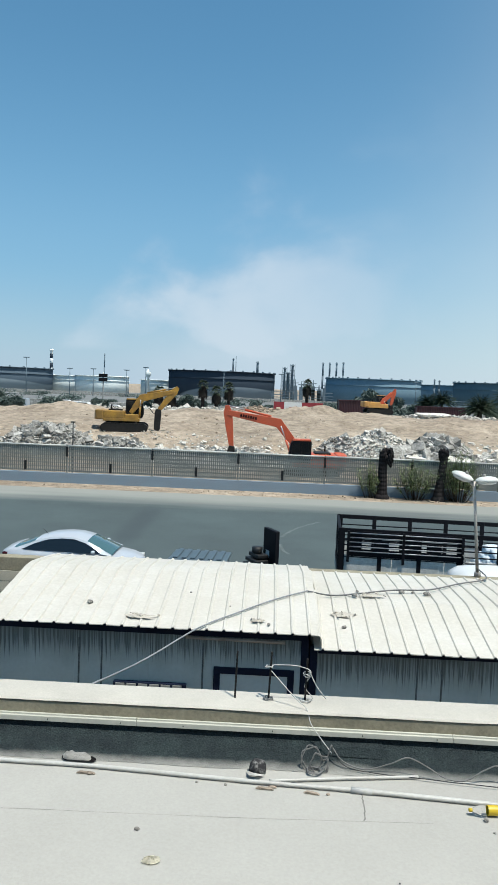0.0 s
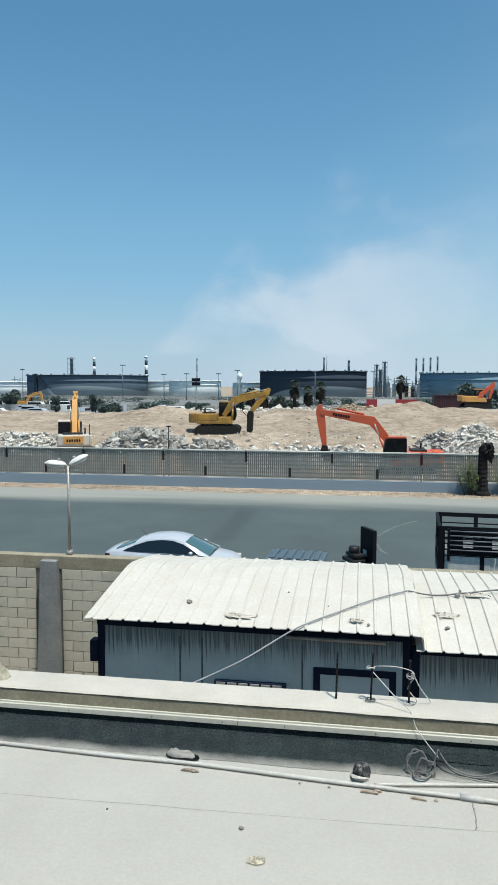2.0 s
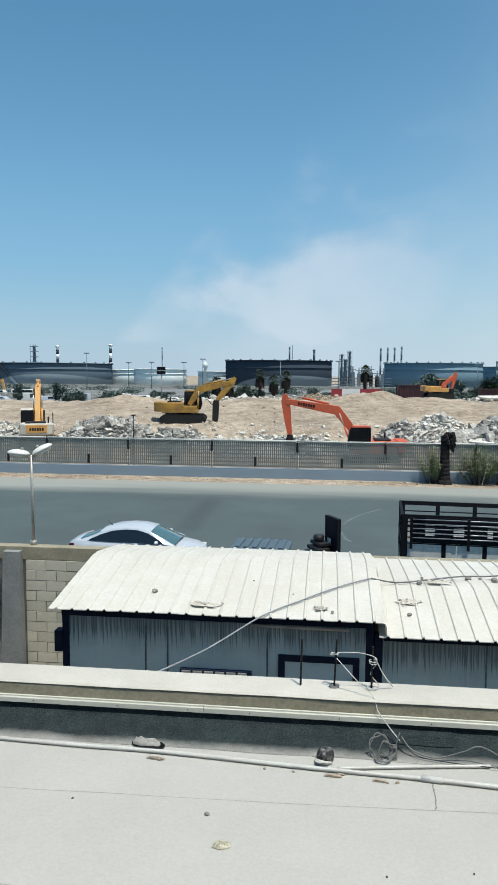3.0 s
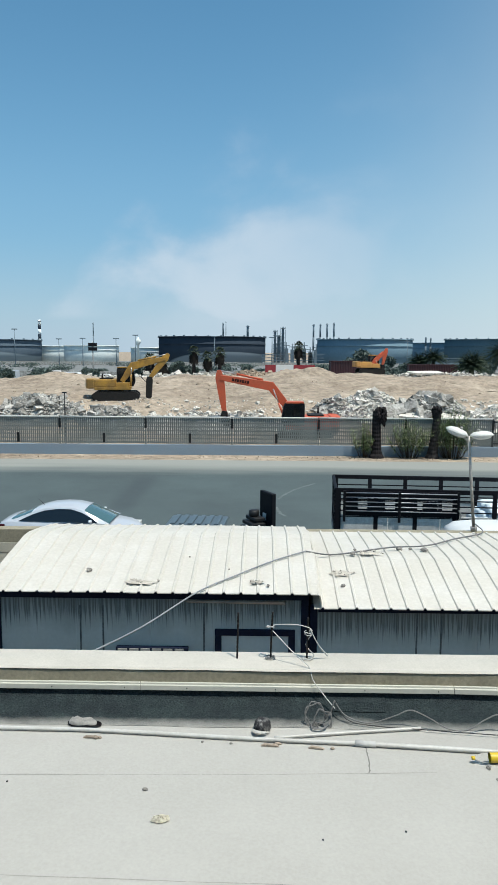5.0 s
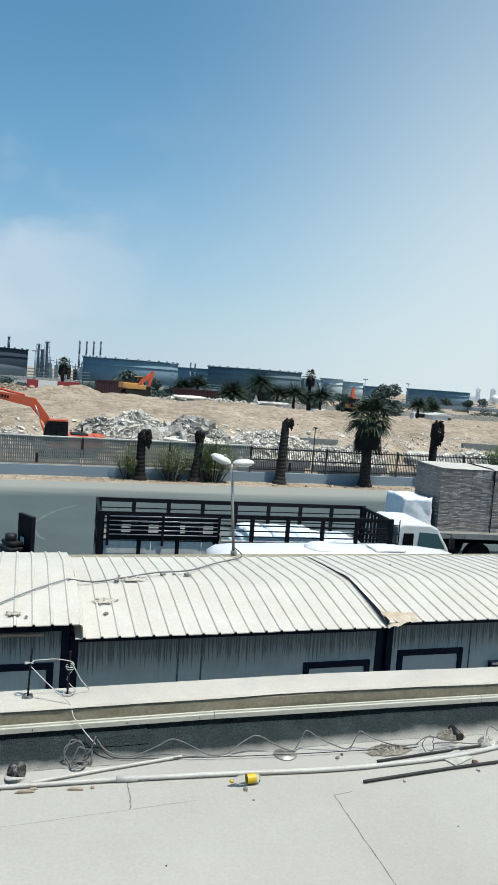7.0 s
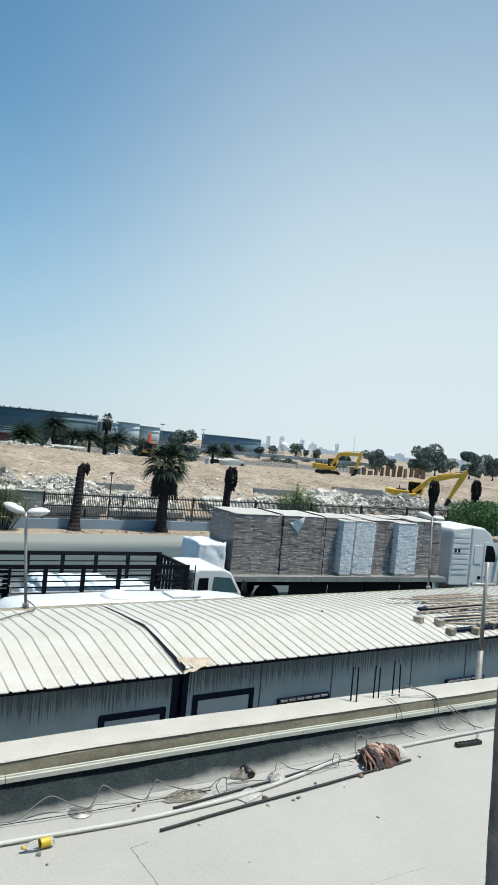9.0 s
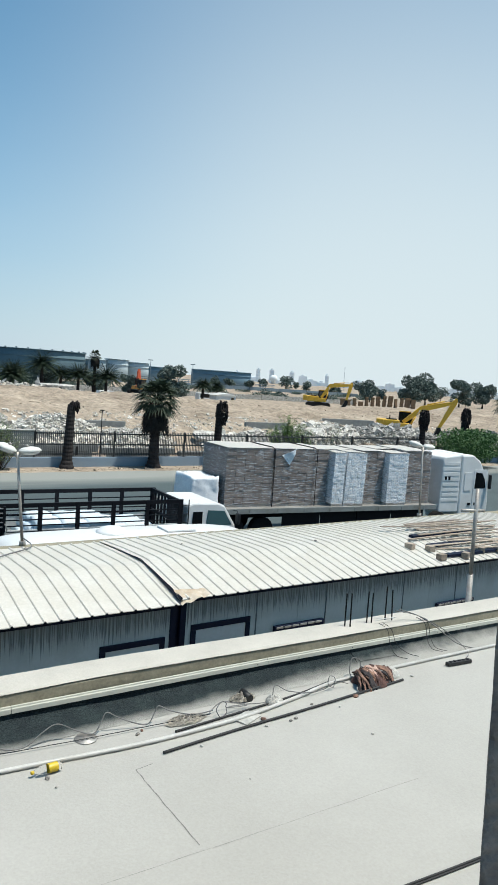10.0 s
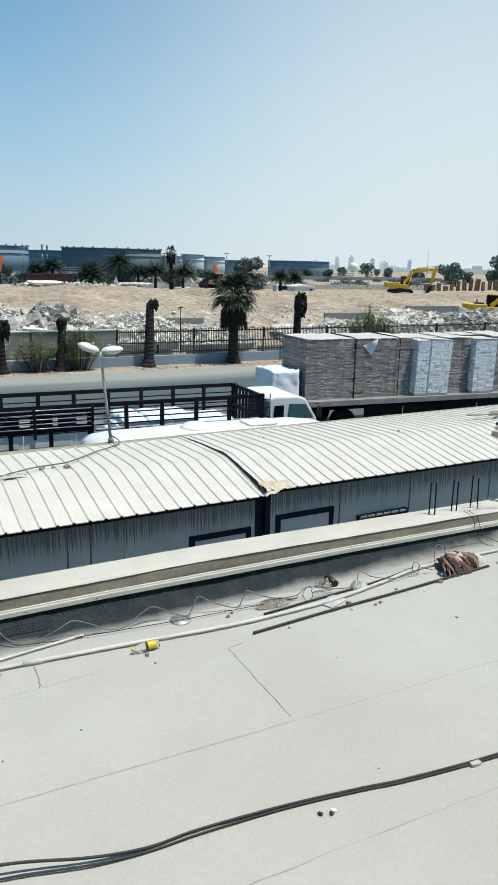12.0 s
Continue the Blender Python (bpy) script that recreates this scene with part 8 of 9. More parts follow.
wire([(0.86, 6.48, 2.99), (0.84, 6.44, 3.10), (0.80, 6.42, 2.98)] + COIL, 0.006, "tangled coil of grey wire on the roof", M_WIRE, "wire_coil", 4)
wire([(0.86, 6.48, 3.05), (0.95, 6.40, 2.97), (1.15, 6.36, 2.93), (1.38, 6.36, 3.0), (1.52, 6.34, 3.07), (1.68, 6.30, 3.02), (1.85, 6.27, 2.935), (2.02, 6.26, 2.93), (2.18, 6.28, 3.02), (2.32, 6.28, 3.07), (2.5, 6.25, 2.98), (2.66, 6.22, 2.925), (2.74, 6.23, 3.02), (2.80, 6.24, 3.10), (2.92, 6.22, 3.03), (3.1, 6.18, 2.95), (3.22, 6.16, 2.93), (3.30, 6.18, 3.03), (3.34, 6.18, 3.08), (3.46, 6.14, 3.02), (3.7, 6.10, 2.95), (3.95, 6.12, 2.93)], 0.006, "wavy grey wire lying along the roof edge", M_WIRE)
wire([(0.88, 6.45, 2.99), (1.0, 6.36, 2.935), (1.3, 6.30, 2.925), (1.6, 6.27, 2.925), (2.0, 6.22, 2.925), (2.6, 6.16, 2.925), (3.2, 6.12, 2.925), (3.9, 6.06, 2.93)], 0.004, "thin dark wire lying on the roof", M_BLKCABLE)
wire([(3.9, 6.1, 2.93), (4.05, 6.12, 3.0), (4.2, 6.1, 2.97), (4.35, 6.05, 2.94)] + ring((4.0, 6.02, 2.98), 0.07, 1, 12, 0, False) + [(4.3, 6.06, 2.95), (4.62, 6.02, 2.94), (4.72, 6.06, 3.08), (4.9, 6.04, 2.99), (5.2, 5.98, 2.94), (5.5, 6.02, 2.94)] + ring((5.5, 6.0, 3.0), 0.06, 1, 13, 0, False) + [(5.75, 5.98, 2.94)], 0.005, "curling grey wire near the felt", M_WIRE)
wire(ring((6.02, 6.16, 3.02), 0.10, 1, 14, 0, False) + [(6.2, 6.1, 2.95)], 0.006, "wire loop beside a rag", M_WIRE)
wire([(6.86, 6.86, 3.31), (7.0, 6.84, 3.33), (7.2, 6.83, 3.33)], 0.006, "pale wire tied between starter bars", M_PVC)
for i, (x, dx) in enumerate(((6.92, 0.02), (6.99, 0.16), (7.62, -0.02), (7.68, 0.0))):
    wire([(x - 0.05, 6.80, 3.30), (x, 6.68, 3.24), (x + 0.01 + dx * 0.3, 6.62, 3.05), (x + dx, 6.5, 2.95), (x + dx + 0.1, 6.4, 2.93)], 0.004, "dark wire hanging down the parapet", M_BLKCABLE)
wire([(7.22, 6.80, 3.45), (7.5, 6.74, 3.36), (7.75, 6.66, 3.22), (7.95, 6.4, 3.02), (8.2, 6.1, 2.94)], 0.007, "grey wire slung from a starter bar to the roof", M_WIRE)
wire([(7.2, 6.84, 3.42), (7.6, 6.78, 3.32), (7.9, 6.6, 3.15), (8.1, 6.2, 2.95), (7.9, 5.95, 2.94), (7.6, 5.85, 2.94)], 0.006, "grey wire slung from a starter bar to the roof", M_WIRE)

# ---- pipes and cables on the roof ----
G = ROOF + 0.004


def roof_pipe(pts, r, label, material, name="plastic_pipe"):
    bm = bmesh.new()
    tube(bm, spline([(x, y, G + r + (dz if len(p) else 0)) for p in pts for x, y, dz in [p if len(p) == 3 else (*p, 0.0)]], 8), r, 12)
    return solid(name, bm, material, label, "pipe")


M_PIPE = mat("white_pipe", (0.52, 0.52, 0.50), 0.45, var=0.08, scale=2, fine=30, bump=0.02, second=(0.40, 0.39, 0.36))
main = roof_pipe([(-7, 6.34), (-4, 6.28), (-2.13, 6.20), (-1.31, 6.18), (0, 6.08), (0.87, 6.03), (1.14, 6.01)], 0.018, "long white plastic pipe lying on the roof", M_PIPE)
roof_pipe([(1.06, 6.016), (1.96, 5.94), (2.9, 5.85), (3.6, 5.84), (4.25, 5.87), (5.0, 5.99), (5.7, 6.12), (6.9, 6.12), (9.0, 6.06), (12, 5.95)], 0.020, "long white plastic pipe lying on the roof", M_PIPE)
bm = bmesh.new()
rod(bm, (0.98, 6.024, G + 0.02), (1.16, 6.006, G + 0.02), 0.026, 0.026, 12)
solid("pipe_socket", bm, M_PVC, "grey socket joining two pipes", "pipe fitting")
roof_pipe([(0.28, 6.10), (0.9, 6.2), (1.61, 6.30)], 0.015, "short white pipe lying across the roof edge", M_PIPE)
# thin dark tube along the far side of the long pipe
roof_pipe([(3.4, 5.92), (4.2, 5.98), (5.0, 6.05), (5.6, 6.16)], 0.012, "thin dark tube laid along the long pipe", M_BLKCABLE)
roof_pipe([(3.11, 5.62), (4.0, 5.68), (4.97, 5.72), (5.8, 5.77), (6.5, 5.81)], 0.014, "dark grey pipe lying on the roof", M_BLKCABLE)
roof_pipe([(-4, 3.62), (-2.0, 3.72, 0.02), (-0.9, 3.80, 0.05), (-0.3, 3.86, 0.075), (0.1, 3.84, 0.08), (0.5, 3.76, 0.06), (0.9, 3.64, 0.025), (1.25, 3.58), (1.6, 3.57), (2.2, 3.50), (2.72, 3.41), (3.13, 3.33), (3.95, 3.23), (5.5, 3.11), (8, 2.95)], 0.0095, "thick black cable snaking across the roof", M_BLKCABLE, "power_cable")
roof_pipe([(-4, 3.55), (-2.0, 3.65), (-0.9, 3.73), (-0.3, 3.80), (0.1, 3.79, 0.01), (0.5, 3.715, 0.01), (0.9, 3.60, 0.01), (1.25, 3.55), (1.6, 3.535), (2.2, 3.478), (2.72, 3.39), (3.13, 3.31), (3.95, 3.21), (5.5, 3.09), (8, 2.93)], 0.0075, "thin black cable running beside a thicker one", M_BLKCABLE, "power_cable")

# ---- seams and cracks in the screed: shallow grooves as thin dark lines ----
M_CRACK = mat("crack", (0.21, 0.205, 0.187), 0.95, var=0.2, scale=8, fine=40, bump=0)
M_SEAM = mat("seam", (0.355, 0.347, 0.32), 0.95, var=0.2, scale=8, fine=40, bump=0)


def crack(pts, w, label, material, wander=0.012, seed=0, level=ROOF, name="screed_crack"):
    bm = bmesh.new()
    line = spline(pts, 14)
    prev = None
    for i, p in enumerate(line):
        a, b = line[max(i - 1, 0)], line[min(i + 1, len(line) - 1)]
        d = (b - a).normalized()
        s = Vector((-d.y, d.x, 0))
        k = noise.noise(Vector((i * 0.35, seed, 0)))
        q = p + s * wander * k
        ww = w * (0.6 + 0.5 * noise.noise(Vector((i * 0.5, seed, 5))) + 0.3)
        cur = (bm.verts.new((q.x - s.x * ww, q.y - s.y * ww, level + 0.0015)), bm.verts.new((q.x + s.x * ww, q.y + s.y * ww, level + 0.0015)))
        if prev:
            bm.faces.new((prev[0], cur[0], cur[1], prev[1]))
        prev = cur
    return solid(name, bm, material, label, kind="structure")


crack([(1.06, 6.08, 0), (1.07, 5.85, 0), (1.05, 5.62, 0)], 0.006, "jagged crack in the screed", M_CRACK, 0.02, 1)
crack([(2.77, 5.50, 0), (2.76, 5.0, 0), (2.75, 4.34, 0)], 0.005, "straight crack in the screed", M_CRACK, 0.01, 2)
crack([(2.77, 5.50, 0), (2.95, 5.52, 0)], 0.004, "short crack in the screed", M_CRACK, 0.005, 3)
crack([(-6, 5.42, 0), (-1.88, 5.52, 0), (0.0, 5.57, 0), (1.6, 5.64, 0)], 0.0035, "faint seam across the screed", M_SEAM, 0.008, 4)
crack([(-3, 4.45, 0), (0.51, 4.36, 0), (2.77, 4.27, 0), (5, 4.2, 0)], 0.0035, "faint seam across the screed", M_SEAM, 0.01, 5)
# faint pale scuffs on the asphalt
M_SCUFF = mat("pale_scuff", (0.135, 0.160, 0.158), 0.9, var=0.2, scale=1.5, fine=9, bump=0)
for pts in ([(0.85, 30.4, 0), (1.23, 31.6, 0), (1.83, 32.9, 0), (2.72, 34.2, 0)], [(0.75, 28.9, 0), (0.88, 27.8, 0), (1.10, 27.2, 0)], [(0.19, 29.0, 0), (0.42, 29.04, 0)]):
    crack(pts, 0.07, "faint pale scuff mark on the asphalt", M_SCUFF, 0.05, len(pts), 0.002, "road_scuff")
crack([(1.0, 3.09, 0), (2.08, 3.05, 0), (3.57, 2.99, 0), (5, 2.93, 0)], 0.003, "faint seam across the screed", M_SEAM, 0.01, 6)

# ---- litter on the roof ----
M_YELLOW = mat("yellow_label", (0.62, 0.44, 0.02), 0.45, var=0.1, scale=9, fine=40, bump=0)
M_PAPER = mat("crumpled_paper", (0.80, 0.76, 0.63), 0.85, var=0.12, scale=8, fine=40, bump=0.2)
M_CLOTH = mat("rag_cloth", (0.42, 0.24, 0.165), 0.9, var=0.2, scale=13, fine=90, bump=0.3, second=(0.07, 0.04, 0.033), amount=0.5)
M_RUSTCLOTH = mat("brown_cloth", (0.13, 0.06, 0.045), 0.9, var=0.25, scale=13, fine=90, bump=0.3, second=(0.05, 0.03, 0.028))
M_DARKCLOTH = mat("dark_cloth", (0.05, 0.04, 0.04), 0.9, var=0.3, scale=9, fine=80, bump=0.3, second=(0.02, 0.017, 0.018))
M_BAG = mat("plastic_bag", (0.50, 0.49, 0.45), 0.4, var=0.15, scale=8, fine=40, bump=0.3)
M_GREYCLOTH = mat("grey_cloth", (0.34, 0.335, 0.31), 0.9, var=0.15, scale=9, fine=60, bump=0.4, second=(0.22, 0.215, 0.20))
M_CHECK = mat("check_fabric", (0.45, 0.44, 0.42), 0.8, var=0.3, scale=22, fine=50, bump=0.2, second=(0.015, 0.015, 0.017), amount=0.0)


def clear_plastic():
    m = bpy.data.materials.new("clear_plastic")
    m.use_nodes = True
    b = m.node_tree.nodes["Principled BSDF"]
    b.inputs["Base Color"].default_value, b.inputs["Roughness"].default_value, b.inputs["Transmission Weight"].default_value, b.inputs["IOR"].default_value = (0.97, 0.98, 0.98, 1), 0.04, 1.0, 1.12
    return m


bt = thing("plastic_bottle", "clear plastic bottle with a yellow label lying on the roof", "bottle", pose(2.19, 5.80, G + 0.042, 0, -90, 3))
bm = bmesh.new()
lathe(bm, [(0.02, 0.0), (0.036, 0.004), (0.04, 0.03), (0.037, 0.06), (0.04, 0.09), (0.04, 0.17), (0.034, 0.20), (0.018, 0.235), (0.013, 0.25)], 20)
part("bottle_body", bm, clear_plastic(), bt)
bm = bmesh.new()
lathe(bm, [(0.0405, 0.035), (0.0412, 0.04), (0.0412, 0.115), (0.0405, 0.12)], 20, cap=False)
part("label_sleeve", bm, M_YELLOW, bt, "yellow label")
bm = bmesh.new()
lathe(bm, [(0.0155, 0.245), (0.0155, 0.27), (0.012, 0.272)], 16)
part("cap", bm, M_YELLOW, bt, "yellow cap")


def crumple(name, label, cat, m, rx, ry, h, material, seed, freq=7.0, cells=22):
    """A crumpled cloth or sheet: a folded, thick-edged heap."""
    bm = bmesh.new()

    def f(u, v):
        d = math.sqrt(u * u + v * v)
        fold = noise.fractal(Vector((u * freq / 3 + seed, v * freq / 3, seed)), 0.8, 2.1, 5)
        z = h * max(0.0, 1 - d ** 2.2) * (0.75 + 0.7 * fold) + 0.012 * abs(noise.noise(Vector((u * freq, v * freq, seed))))
        e = 1 + 0.28 * noise.noise(Vector((u * 2, v * 2, seed + 3)))
        return (rx * u * e, ry * v * e, max(z, 0.0) + 0.003)
    lin = list(np.linspace(-1, 1, cells))
    rows = [[None] * cells for _ in range(cells)]
    for i, u in enumerate(lin):
        for j, v in enumerate(lin):
            k = max(abs(u), abs(v)) / max(1e-6, math.hypot(u, v)) if (u or v) else 1
            rows[i][j] = bm.verts.new(f(u * k, v * k))
    for i in range(cells - 1):
        for j in range(cells - 1):
            bm.faces.new((rows[i][j], rows[i + 1][j], rows[i + 1][j + 1], rows[i][j + 1]))
    r = bmesh.ops.solidify(bm, geom=bm.faces[:], thickness=0.002)
    return solid(name, bm, material, label, cat, m, smooth=False)


def cloth_heap(name, label, cat, m, rx, ry, h, material, seed, cells=64):
    """A heap of soft cloth with long rounded folds."""
    bm = bmesh.new()
    rows = []
    for i in range(cells):
        row = []
        for j in range(cells):
            u, v = 2 * i / (cells - 1) - 1, 2 * j / (cells - 1) - 1
            k = max(abs(u), abs(v)) / max(1e-6, math.hypot(u, v)) if (u or v) else 1
            u, v = u * k, v * k
            d = math.hypot(u, v)
            wx = u * 1.3 + 0.7 * noise.noise(Vector((u * 1.5, v * 1.5, seed)))
            fold = 1 - abs(noise.noise(Vector((wx * 5.2 + v * 1.6, v * 1.3, seed + 2.0)))) * 2.6
            fine = 1 - abs(noise.noise(Vector((wx * 7.0, v * 3.0 - wx * 2.0, seed + 7.0)))) * 2.0
            dome = max(0.0, 1 - d ** 2.6) ** 0.75
            z = dome * h * (0.55 + 0.42 * fold + 0.20 * fine + 0.30 * noise.noise(Vector((u * 1.2, v * 1.2, seed + 4))))
            e = 1 + 0.30 * noise.noise(Vector((u * 1.6, v * 1.6, seed + 9)))
            row.append(bm.verts.new((rx * u * e, ry * v * e, max(z, 0.0) + 0.003)))
        rows.append(row)
    for i in range(cells - 1):
        for j in range(cells - 1):
            bm.faces.new((rows[i][j], rows[i + 1][j], rows[i + 1][j + 1], rows[i][j + 1]))
    return solid(name, bm, material, label, cat, m, smooth=True)


M_PALECLOTH = mat("faded_cloth", (0.55, 0.41, 0.34), 0.9, var=0.2, scale=13, fine=90, bump=0.3, second=(0.42, 0.27, 0.21))
rag = cloth_heap("rag", "crumpled pinkish-brown garment with dark folds on the roof", "cloth", pose(6.12, 5.98, G, 0, 0, 8), 0.27, 0.19, 0.13, M_RUSTCLOTH, 3)
rng = random.Random(31)
for i in range(26):
    # long soft folds thrown over the heap, each drooping to the roof in front
    x0, lean, w = rng.uniform(-0.19, 0.21), rng.uniform(-0.17, 0.17), rng.uniform(0.012, 0.034)
    a, b, ph = rng.uniform(0.04, 0.16), -rng.uniform(0.10, 0.215), rng.uniform(0, 6.3)
    bm = bmesh.new()

    def fold(u, t):
        v = a + (b - a) * t
        r = max(0.0, 1 - (abs(v) / 0.21) ** 2.4 - (x0 / 0.30) ** 2 * 0.6)
        width = w * (0.35 + math.sin(math.pi * min(1, 0.1 + 0.85 * t)))
        rough = noise.noise(Vector((6 * t + ph, 1.5 * u, i)))
        width *= 1 + 0.9 * rough
        return (x0 + lean * t + 0.03 * math.sin(4 * t + ph) + width * math.cos(u), v + 0.03 * rough, 0.002 + 0.016 * rough + 0.135 * r ** 0.7 - 0.03 * t ** 6 + 0.42 * width * math.sin(u) + 0.012 * math.sin(7 * t + ph * 2))

    grid(bm, list(np.linspace(-0.5, 3.64, 9)), list(np.linspace(0, 1, 18)), fold)
    part("fold", bm, (M_CLOTH, M_RUSTCLOTH, M_PALECLOTH, M_CLOTH, M_DARKCLOTH)[i % 5], rag, smooth=True)
cloth_heap("rag", "dark crumpled cloth under a pinkish garment", "cloth", pose(5.98, 5.86, G, 0, 0, 4), 0.20, 0.07, 0.06, M_DARKCLOTH, 12, 40)
cloth_heap("plastic_bag", "crumpled pale plastic bag beside a rag", "bag", pose(6.47, 6.02, G, 0, 0, 20), 0.16, 0.12, 0.09, M_BAG, 5, 40)
cloth_heap("plastic_bag", "crumpled grey plastic bag beside the pipe", "bag", pose(4.70, 6.03, G), 0.10, 0.085, 0.085, M_BAG, 6, 36)
hat = thing("flattened_hat", "flattened grey cloth hat with a dark brim by the pipe", "hat", pose(-1.45, 6.30, G, 0, 0, -5))
bm = bmesh.new()
grid(bm, list(np.linspace(0, 6.2832, 33)), [0.30, 0.6, 0.8, 1.0], lambda a, k: (0.16 * k * math.cos(a), 0.060 * k * math.sin(a), 0.006 + 0.016 * abs(math.sin(a * 1.5 + 0.4)) * k + 0.012 * (1 - k)))
bmesh.ops.solidify(bm, geom=bm.faces[:], thickness=0.004)
part("brim", bm, M_CHAR, hat, "dark underside brim")
bm = bmesh.new()
rings = [(1.0, 0.0), (0.96, 0.014), (0.80, 0.034), (0.50, 0.030), (0.2, 0.020), (0.01, 0.018)]
grid(bm, list(np.linspace(0, 6.2832, 41)), list(range(6)), lambda a, k: (0.135 * rings[k][0] * math.cos(a) - 0.02, 0.055 * rings[k][0] * math.sin(a) + 0.006, 0.014 + rings[k][1] * (1 + 0.8 * noise.noise(Vector((math.cos(a) * 2, math.sin(a) * 2, k * 0.7))))))
part("crown", bm, M_GREYCLOTH, hat, smooth=True)
crumple("crumpled_paper", "crumpled yellowish paper scrap on the roof", "paper", pose(-0.57, 4.99, G, 0, 0, 12), 0.068, 0.048, 0.022, M_PAPER, 9, 9, 18)
crumple("grit_patch", "small heap of grit and cement crumbs", "grit", pose(3.62, 6.10, G), 0.24, 0.10, 0.045, M_PATCH, 11, 14, 30)
crumple("grit_patch", "grit washed against the felt by a drain hole", "grit", pose(4.42, 6.25, G + 0.008), 0.16, 0.09, 0.06, M_PATCH, 12, 12, 24)
# checked cap
cp = thing("checked_cap", "black and white checked fabric cap on the roof", "cap", pose(0.17, 6.25, G, -18, 0, -20))
bm = bmesh.new()
lathe(bm, [(0.075, 0.0), (0.078, 0.04), (0.068, 0.085), (0.045, 0.11), (0.001, 0.118)], 20)
part("crown", bm, M_CHECK, cp)
bm = bmesh.new()
grid(bm, list(np.linspace(-1, 1, 9)), [0, 1, 2], lambda u, k: (0.085 * u, -0.085 * math.sqrt(max(0, 1 - 0.85 * u * u)) - 0.03 * k * (1 - u * u), 0.012 - 0.006 * k))
part("peak", bm, M_BAG, cp, "pale peak")
# slivers of wood by the long pipe
for i, (x, y, ln, rz) in enumerate(((0.24, 5.995, 0.16, -4), (0.64, 5.965, 0.14, -9), (-1.33, 6.085, 0.17, -2), (0.30, 6.02, 0.09, 14))):
    bm = bmesh.new()
    prism(bm, [(-ln / 2, 0.0), (ln / 2, 0.0), (ln / 2 - 0.02, 0.014), (-ln / 2 + 0.03, 0.018)], -0.012, 0.012, 0.002)
    solid("wood_sliver", bm, M_WOOD, "split sliver of wood lying beside the pipe", "wood scrap", pose(x, y, G, 0, 0, rz), group="wood scraps on the roof")
# floor drain disc, drain hole, socket strip
bm = bmesh.new()
lathe(bm, [(0.001, 0.012), (0.03, 0.014), (0.035, 0.008), (0.105, 0.006), (0.11, 0.0)], 28)
solid("drain_cover", bm, M_GALV, "round grey drain cover in the screed", "drain", pose(2.58, 6.20, G))
bm = bmesh.new()
rod(bm, (4.46, 6.16, G + 0.03), (4.46, 6.32, G + 0.045), 0.045, 0.045, 18)
solid("drain_pipe", bm, M_PLASTIC, "black mouth of a drain pipe at the felt", "pipe")
ss = thing("socket_strip", "black socket strip lying on the roof", "socket strip", pose(7.6, 5.86, G, 0, 0, -6))
bm = bmesh.new()
box(bm, -0.21, 0.21, -0.035, 0.035, 0, 0.05, 0.012)
part("case", bm, M_PLASTIC, ss)
for i in range(5):
    bm = bmesh.new()
    lathe(bm, [(0.022, 0.05), (0.022, 0.054), (0.017, 0.054)], 14, Matrix.Translation((-0.15 + i * 0.075, 0, 0)))
    part("outlet", bm, M_BLACK, ss)
bm = bmesh.new()
box(bm, -0.14, 0.14, -0.09, 0.09, 0, 0.012, 0.004)
solid("tile_offcut", bm, M_BAG, "pale broken tile lying on the roof", "tile", pose(4.22, 5.86, G, 0, 0, 22))
bm = bmesh.new()
box(bm, -0.045, 0.045, -0.018, 0.018, 0, 0.024, 0.004)
solid("matchbox", bm, M_BAG, "small pale carton by the black cable", "carton", pose(3.66, 3.23, G, 0, 0, -4))
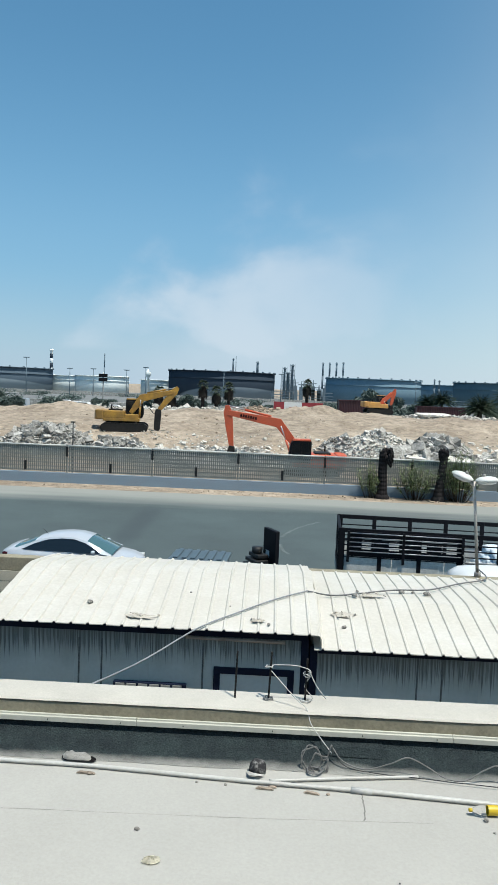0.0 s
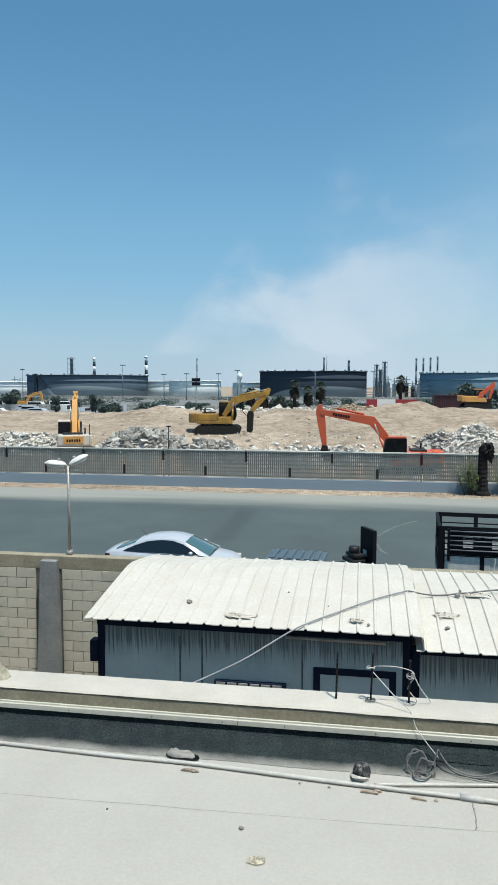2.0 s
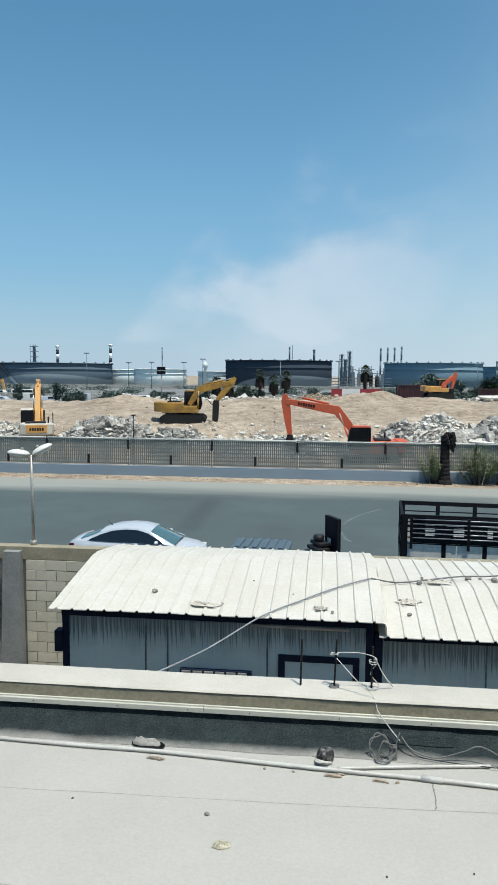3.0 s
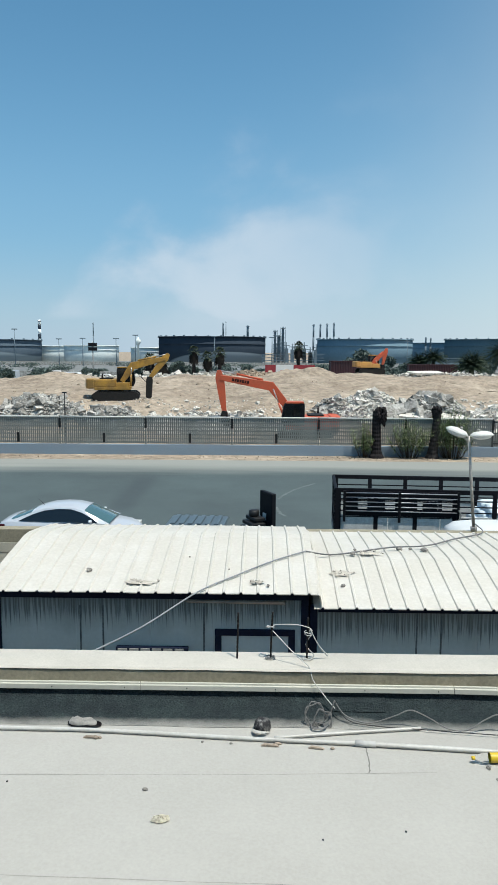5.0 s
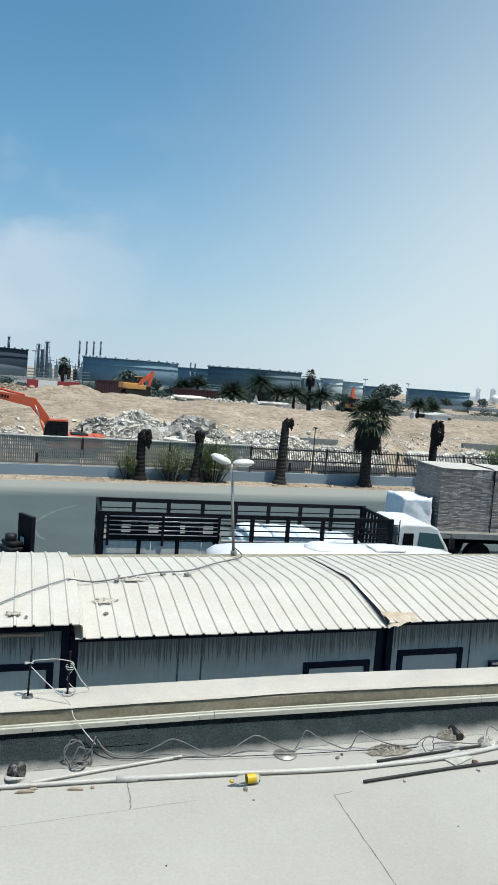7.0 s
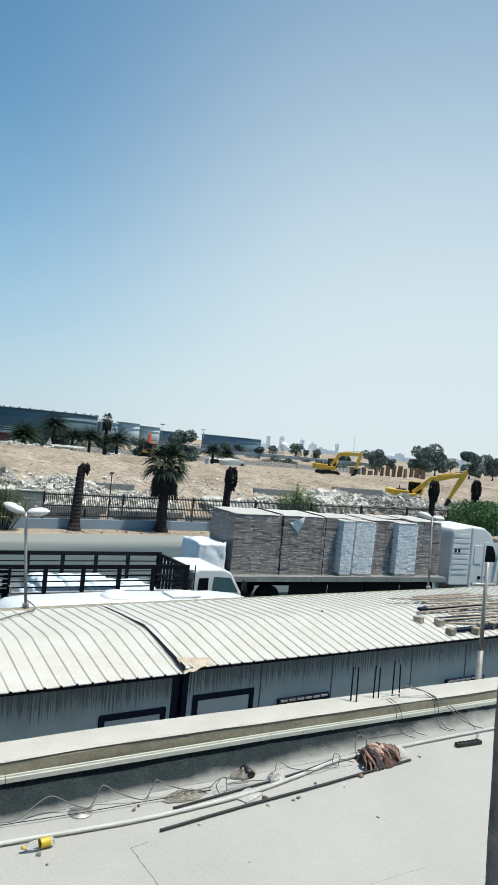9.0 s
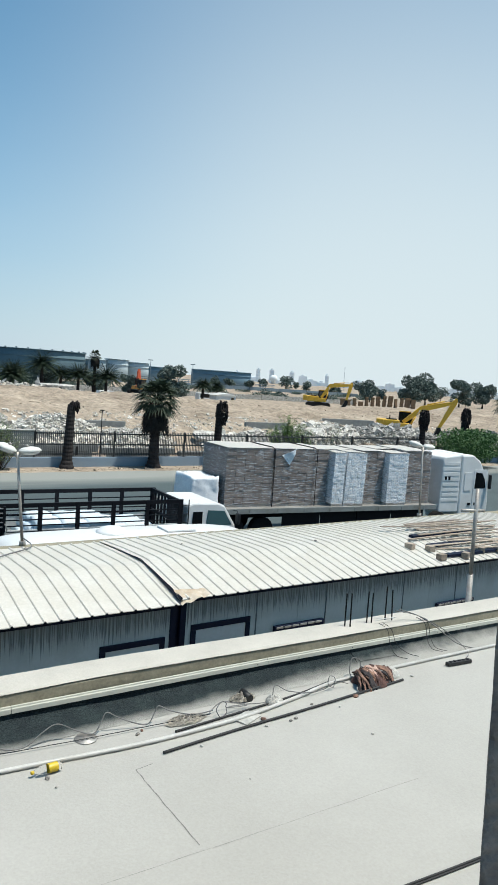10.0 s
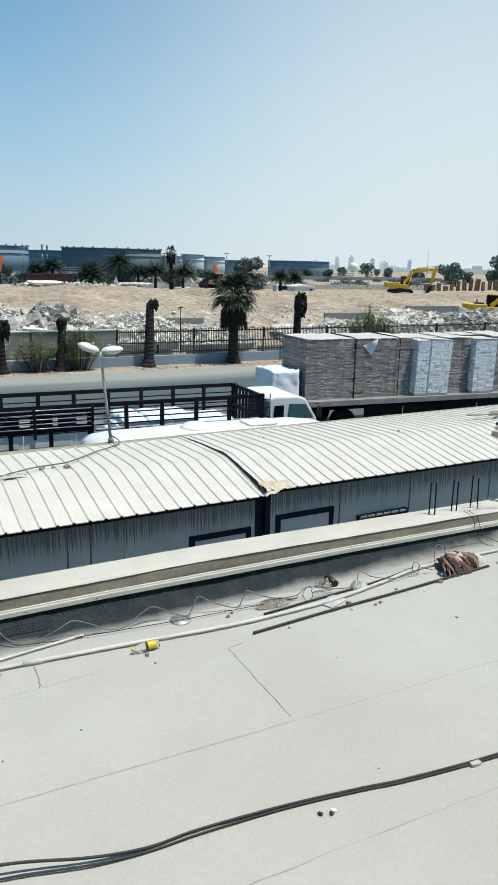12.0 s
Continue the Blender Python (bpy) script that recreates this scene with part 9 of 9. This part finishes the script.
# the black crumb touching the paper one is added as its shade
for i, (x, y, s, mm) in enumerate(((-0.74, 5.34, 0.022, M_STONE), (2.04, 5.71, 0.028, M_STONE), (2.06, 5.55, 0.012, M_STONE), (0.2, 6.0, 0.02, M_WOOD), (-1.3, 6.08, 0.025, M_WOOD), (-0.35, 6.04, 0.014, M_STONE), (-0.1, 6.02, 0.016, M_STONE), (0.78, 5.96, 0.018, M_WOOD), (3.05, 6.05, 0.025, M_STONE), (3.12, 6.1, 0.018, M_CLOTH), (4.35, 5.74, 0.035, M_CLOTH), (5.05, 5.80, 0.02, M_STONE), (5.64, 5.73, 0.035, M_CLOTH), (4.6, 5.6, 0.02, M_STONE), (4.68, 5.62, 0.024, M_STONE), (4.3, 5.62, 0.02, M_BAG), (5.3, 5.62, 0.015, M_BAG), (3.5, 5.58, 0.02, M_BAG), (6.7, 5.85, 0.025, M_BAG), (2.435, 3.305, 0.018, M_PLASTIC), (2.46, 3.318, 0.024, M_PAPER), (2.365, 3.335, 0.020, M_PLASTIC), (-1.85, 5.42, 0.010, M_PLASTIC), (1.2, 4.9, 0.008, M_PLASTIC), (0.6, 4.8, 0.008, M_PLASTIC), (3.6, 4.9, 0.010, M_BAG), (5.2, 5.0, 0.018, M_BAG), (2.3, 5.9, 0.012, M_BAG), (3.0, 3.52, 0.010, M_BAG))):
    stone(x, y, G - s * 0.1, s, 50 + i, "small stone or crumb lying on the roof", mm)
crumple("dry_weeds", "dry straw and rubble tuft on the parapet end", "debris", pose(-3.62, 6.9, 3.27), 0.16, 0.14, 0.14, M_PAPER, 21, 16, 26)
for i in range(5):
    stone(-3.2 - 0.05 * i, 6.28 + 0.03 * (i % 2), G, 0.022, 90 + i, "small stone by the pipe end")

# ---- blocks of the boundary wall, laid in courses ----
COURSE, LONG = 0.2, 0.4
bm = bmesh.new()
box(bm, -LONG / 2 + 0.006, LONG / 2 - 0.006, -0.014, 0.02, 0.006, COURSE - 0.006, 0.004)
me_block = mesh_of(bm, "block", M_BLOCK)
bm = bmesh.new()
box(bm, -LONG / 4 + 0.006, LONG / 4 - 0.006, -0.014, 0.02, 0.006, COURSE - 0.006, 0.004)
me_half = mesh_of(bm, "block", M_BLOCK)
rng = random.Random(2)
for k in range(11):
    z = 0.6 + k * COURSE
    off = 0.2 if k % 2 else 0.0
    for seg in ((-11.65, -6.05), (-5.52, -3.5)):
        x = seg[0]
        first = True
        while x < seg[1] - 0.15:
            w = LONG if not (first and off) else LONG / 2
            if x + w > seg[1] + 0.02:
                w = LONG / 2
            ob = new("block", me_block if w == LONG else me_half)
            ob.parent = wall
            ob.location = (x + w / 2, WALL_Y + rng.uniform(-0.003, 0.003), z)
            x += w
            first = False
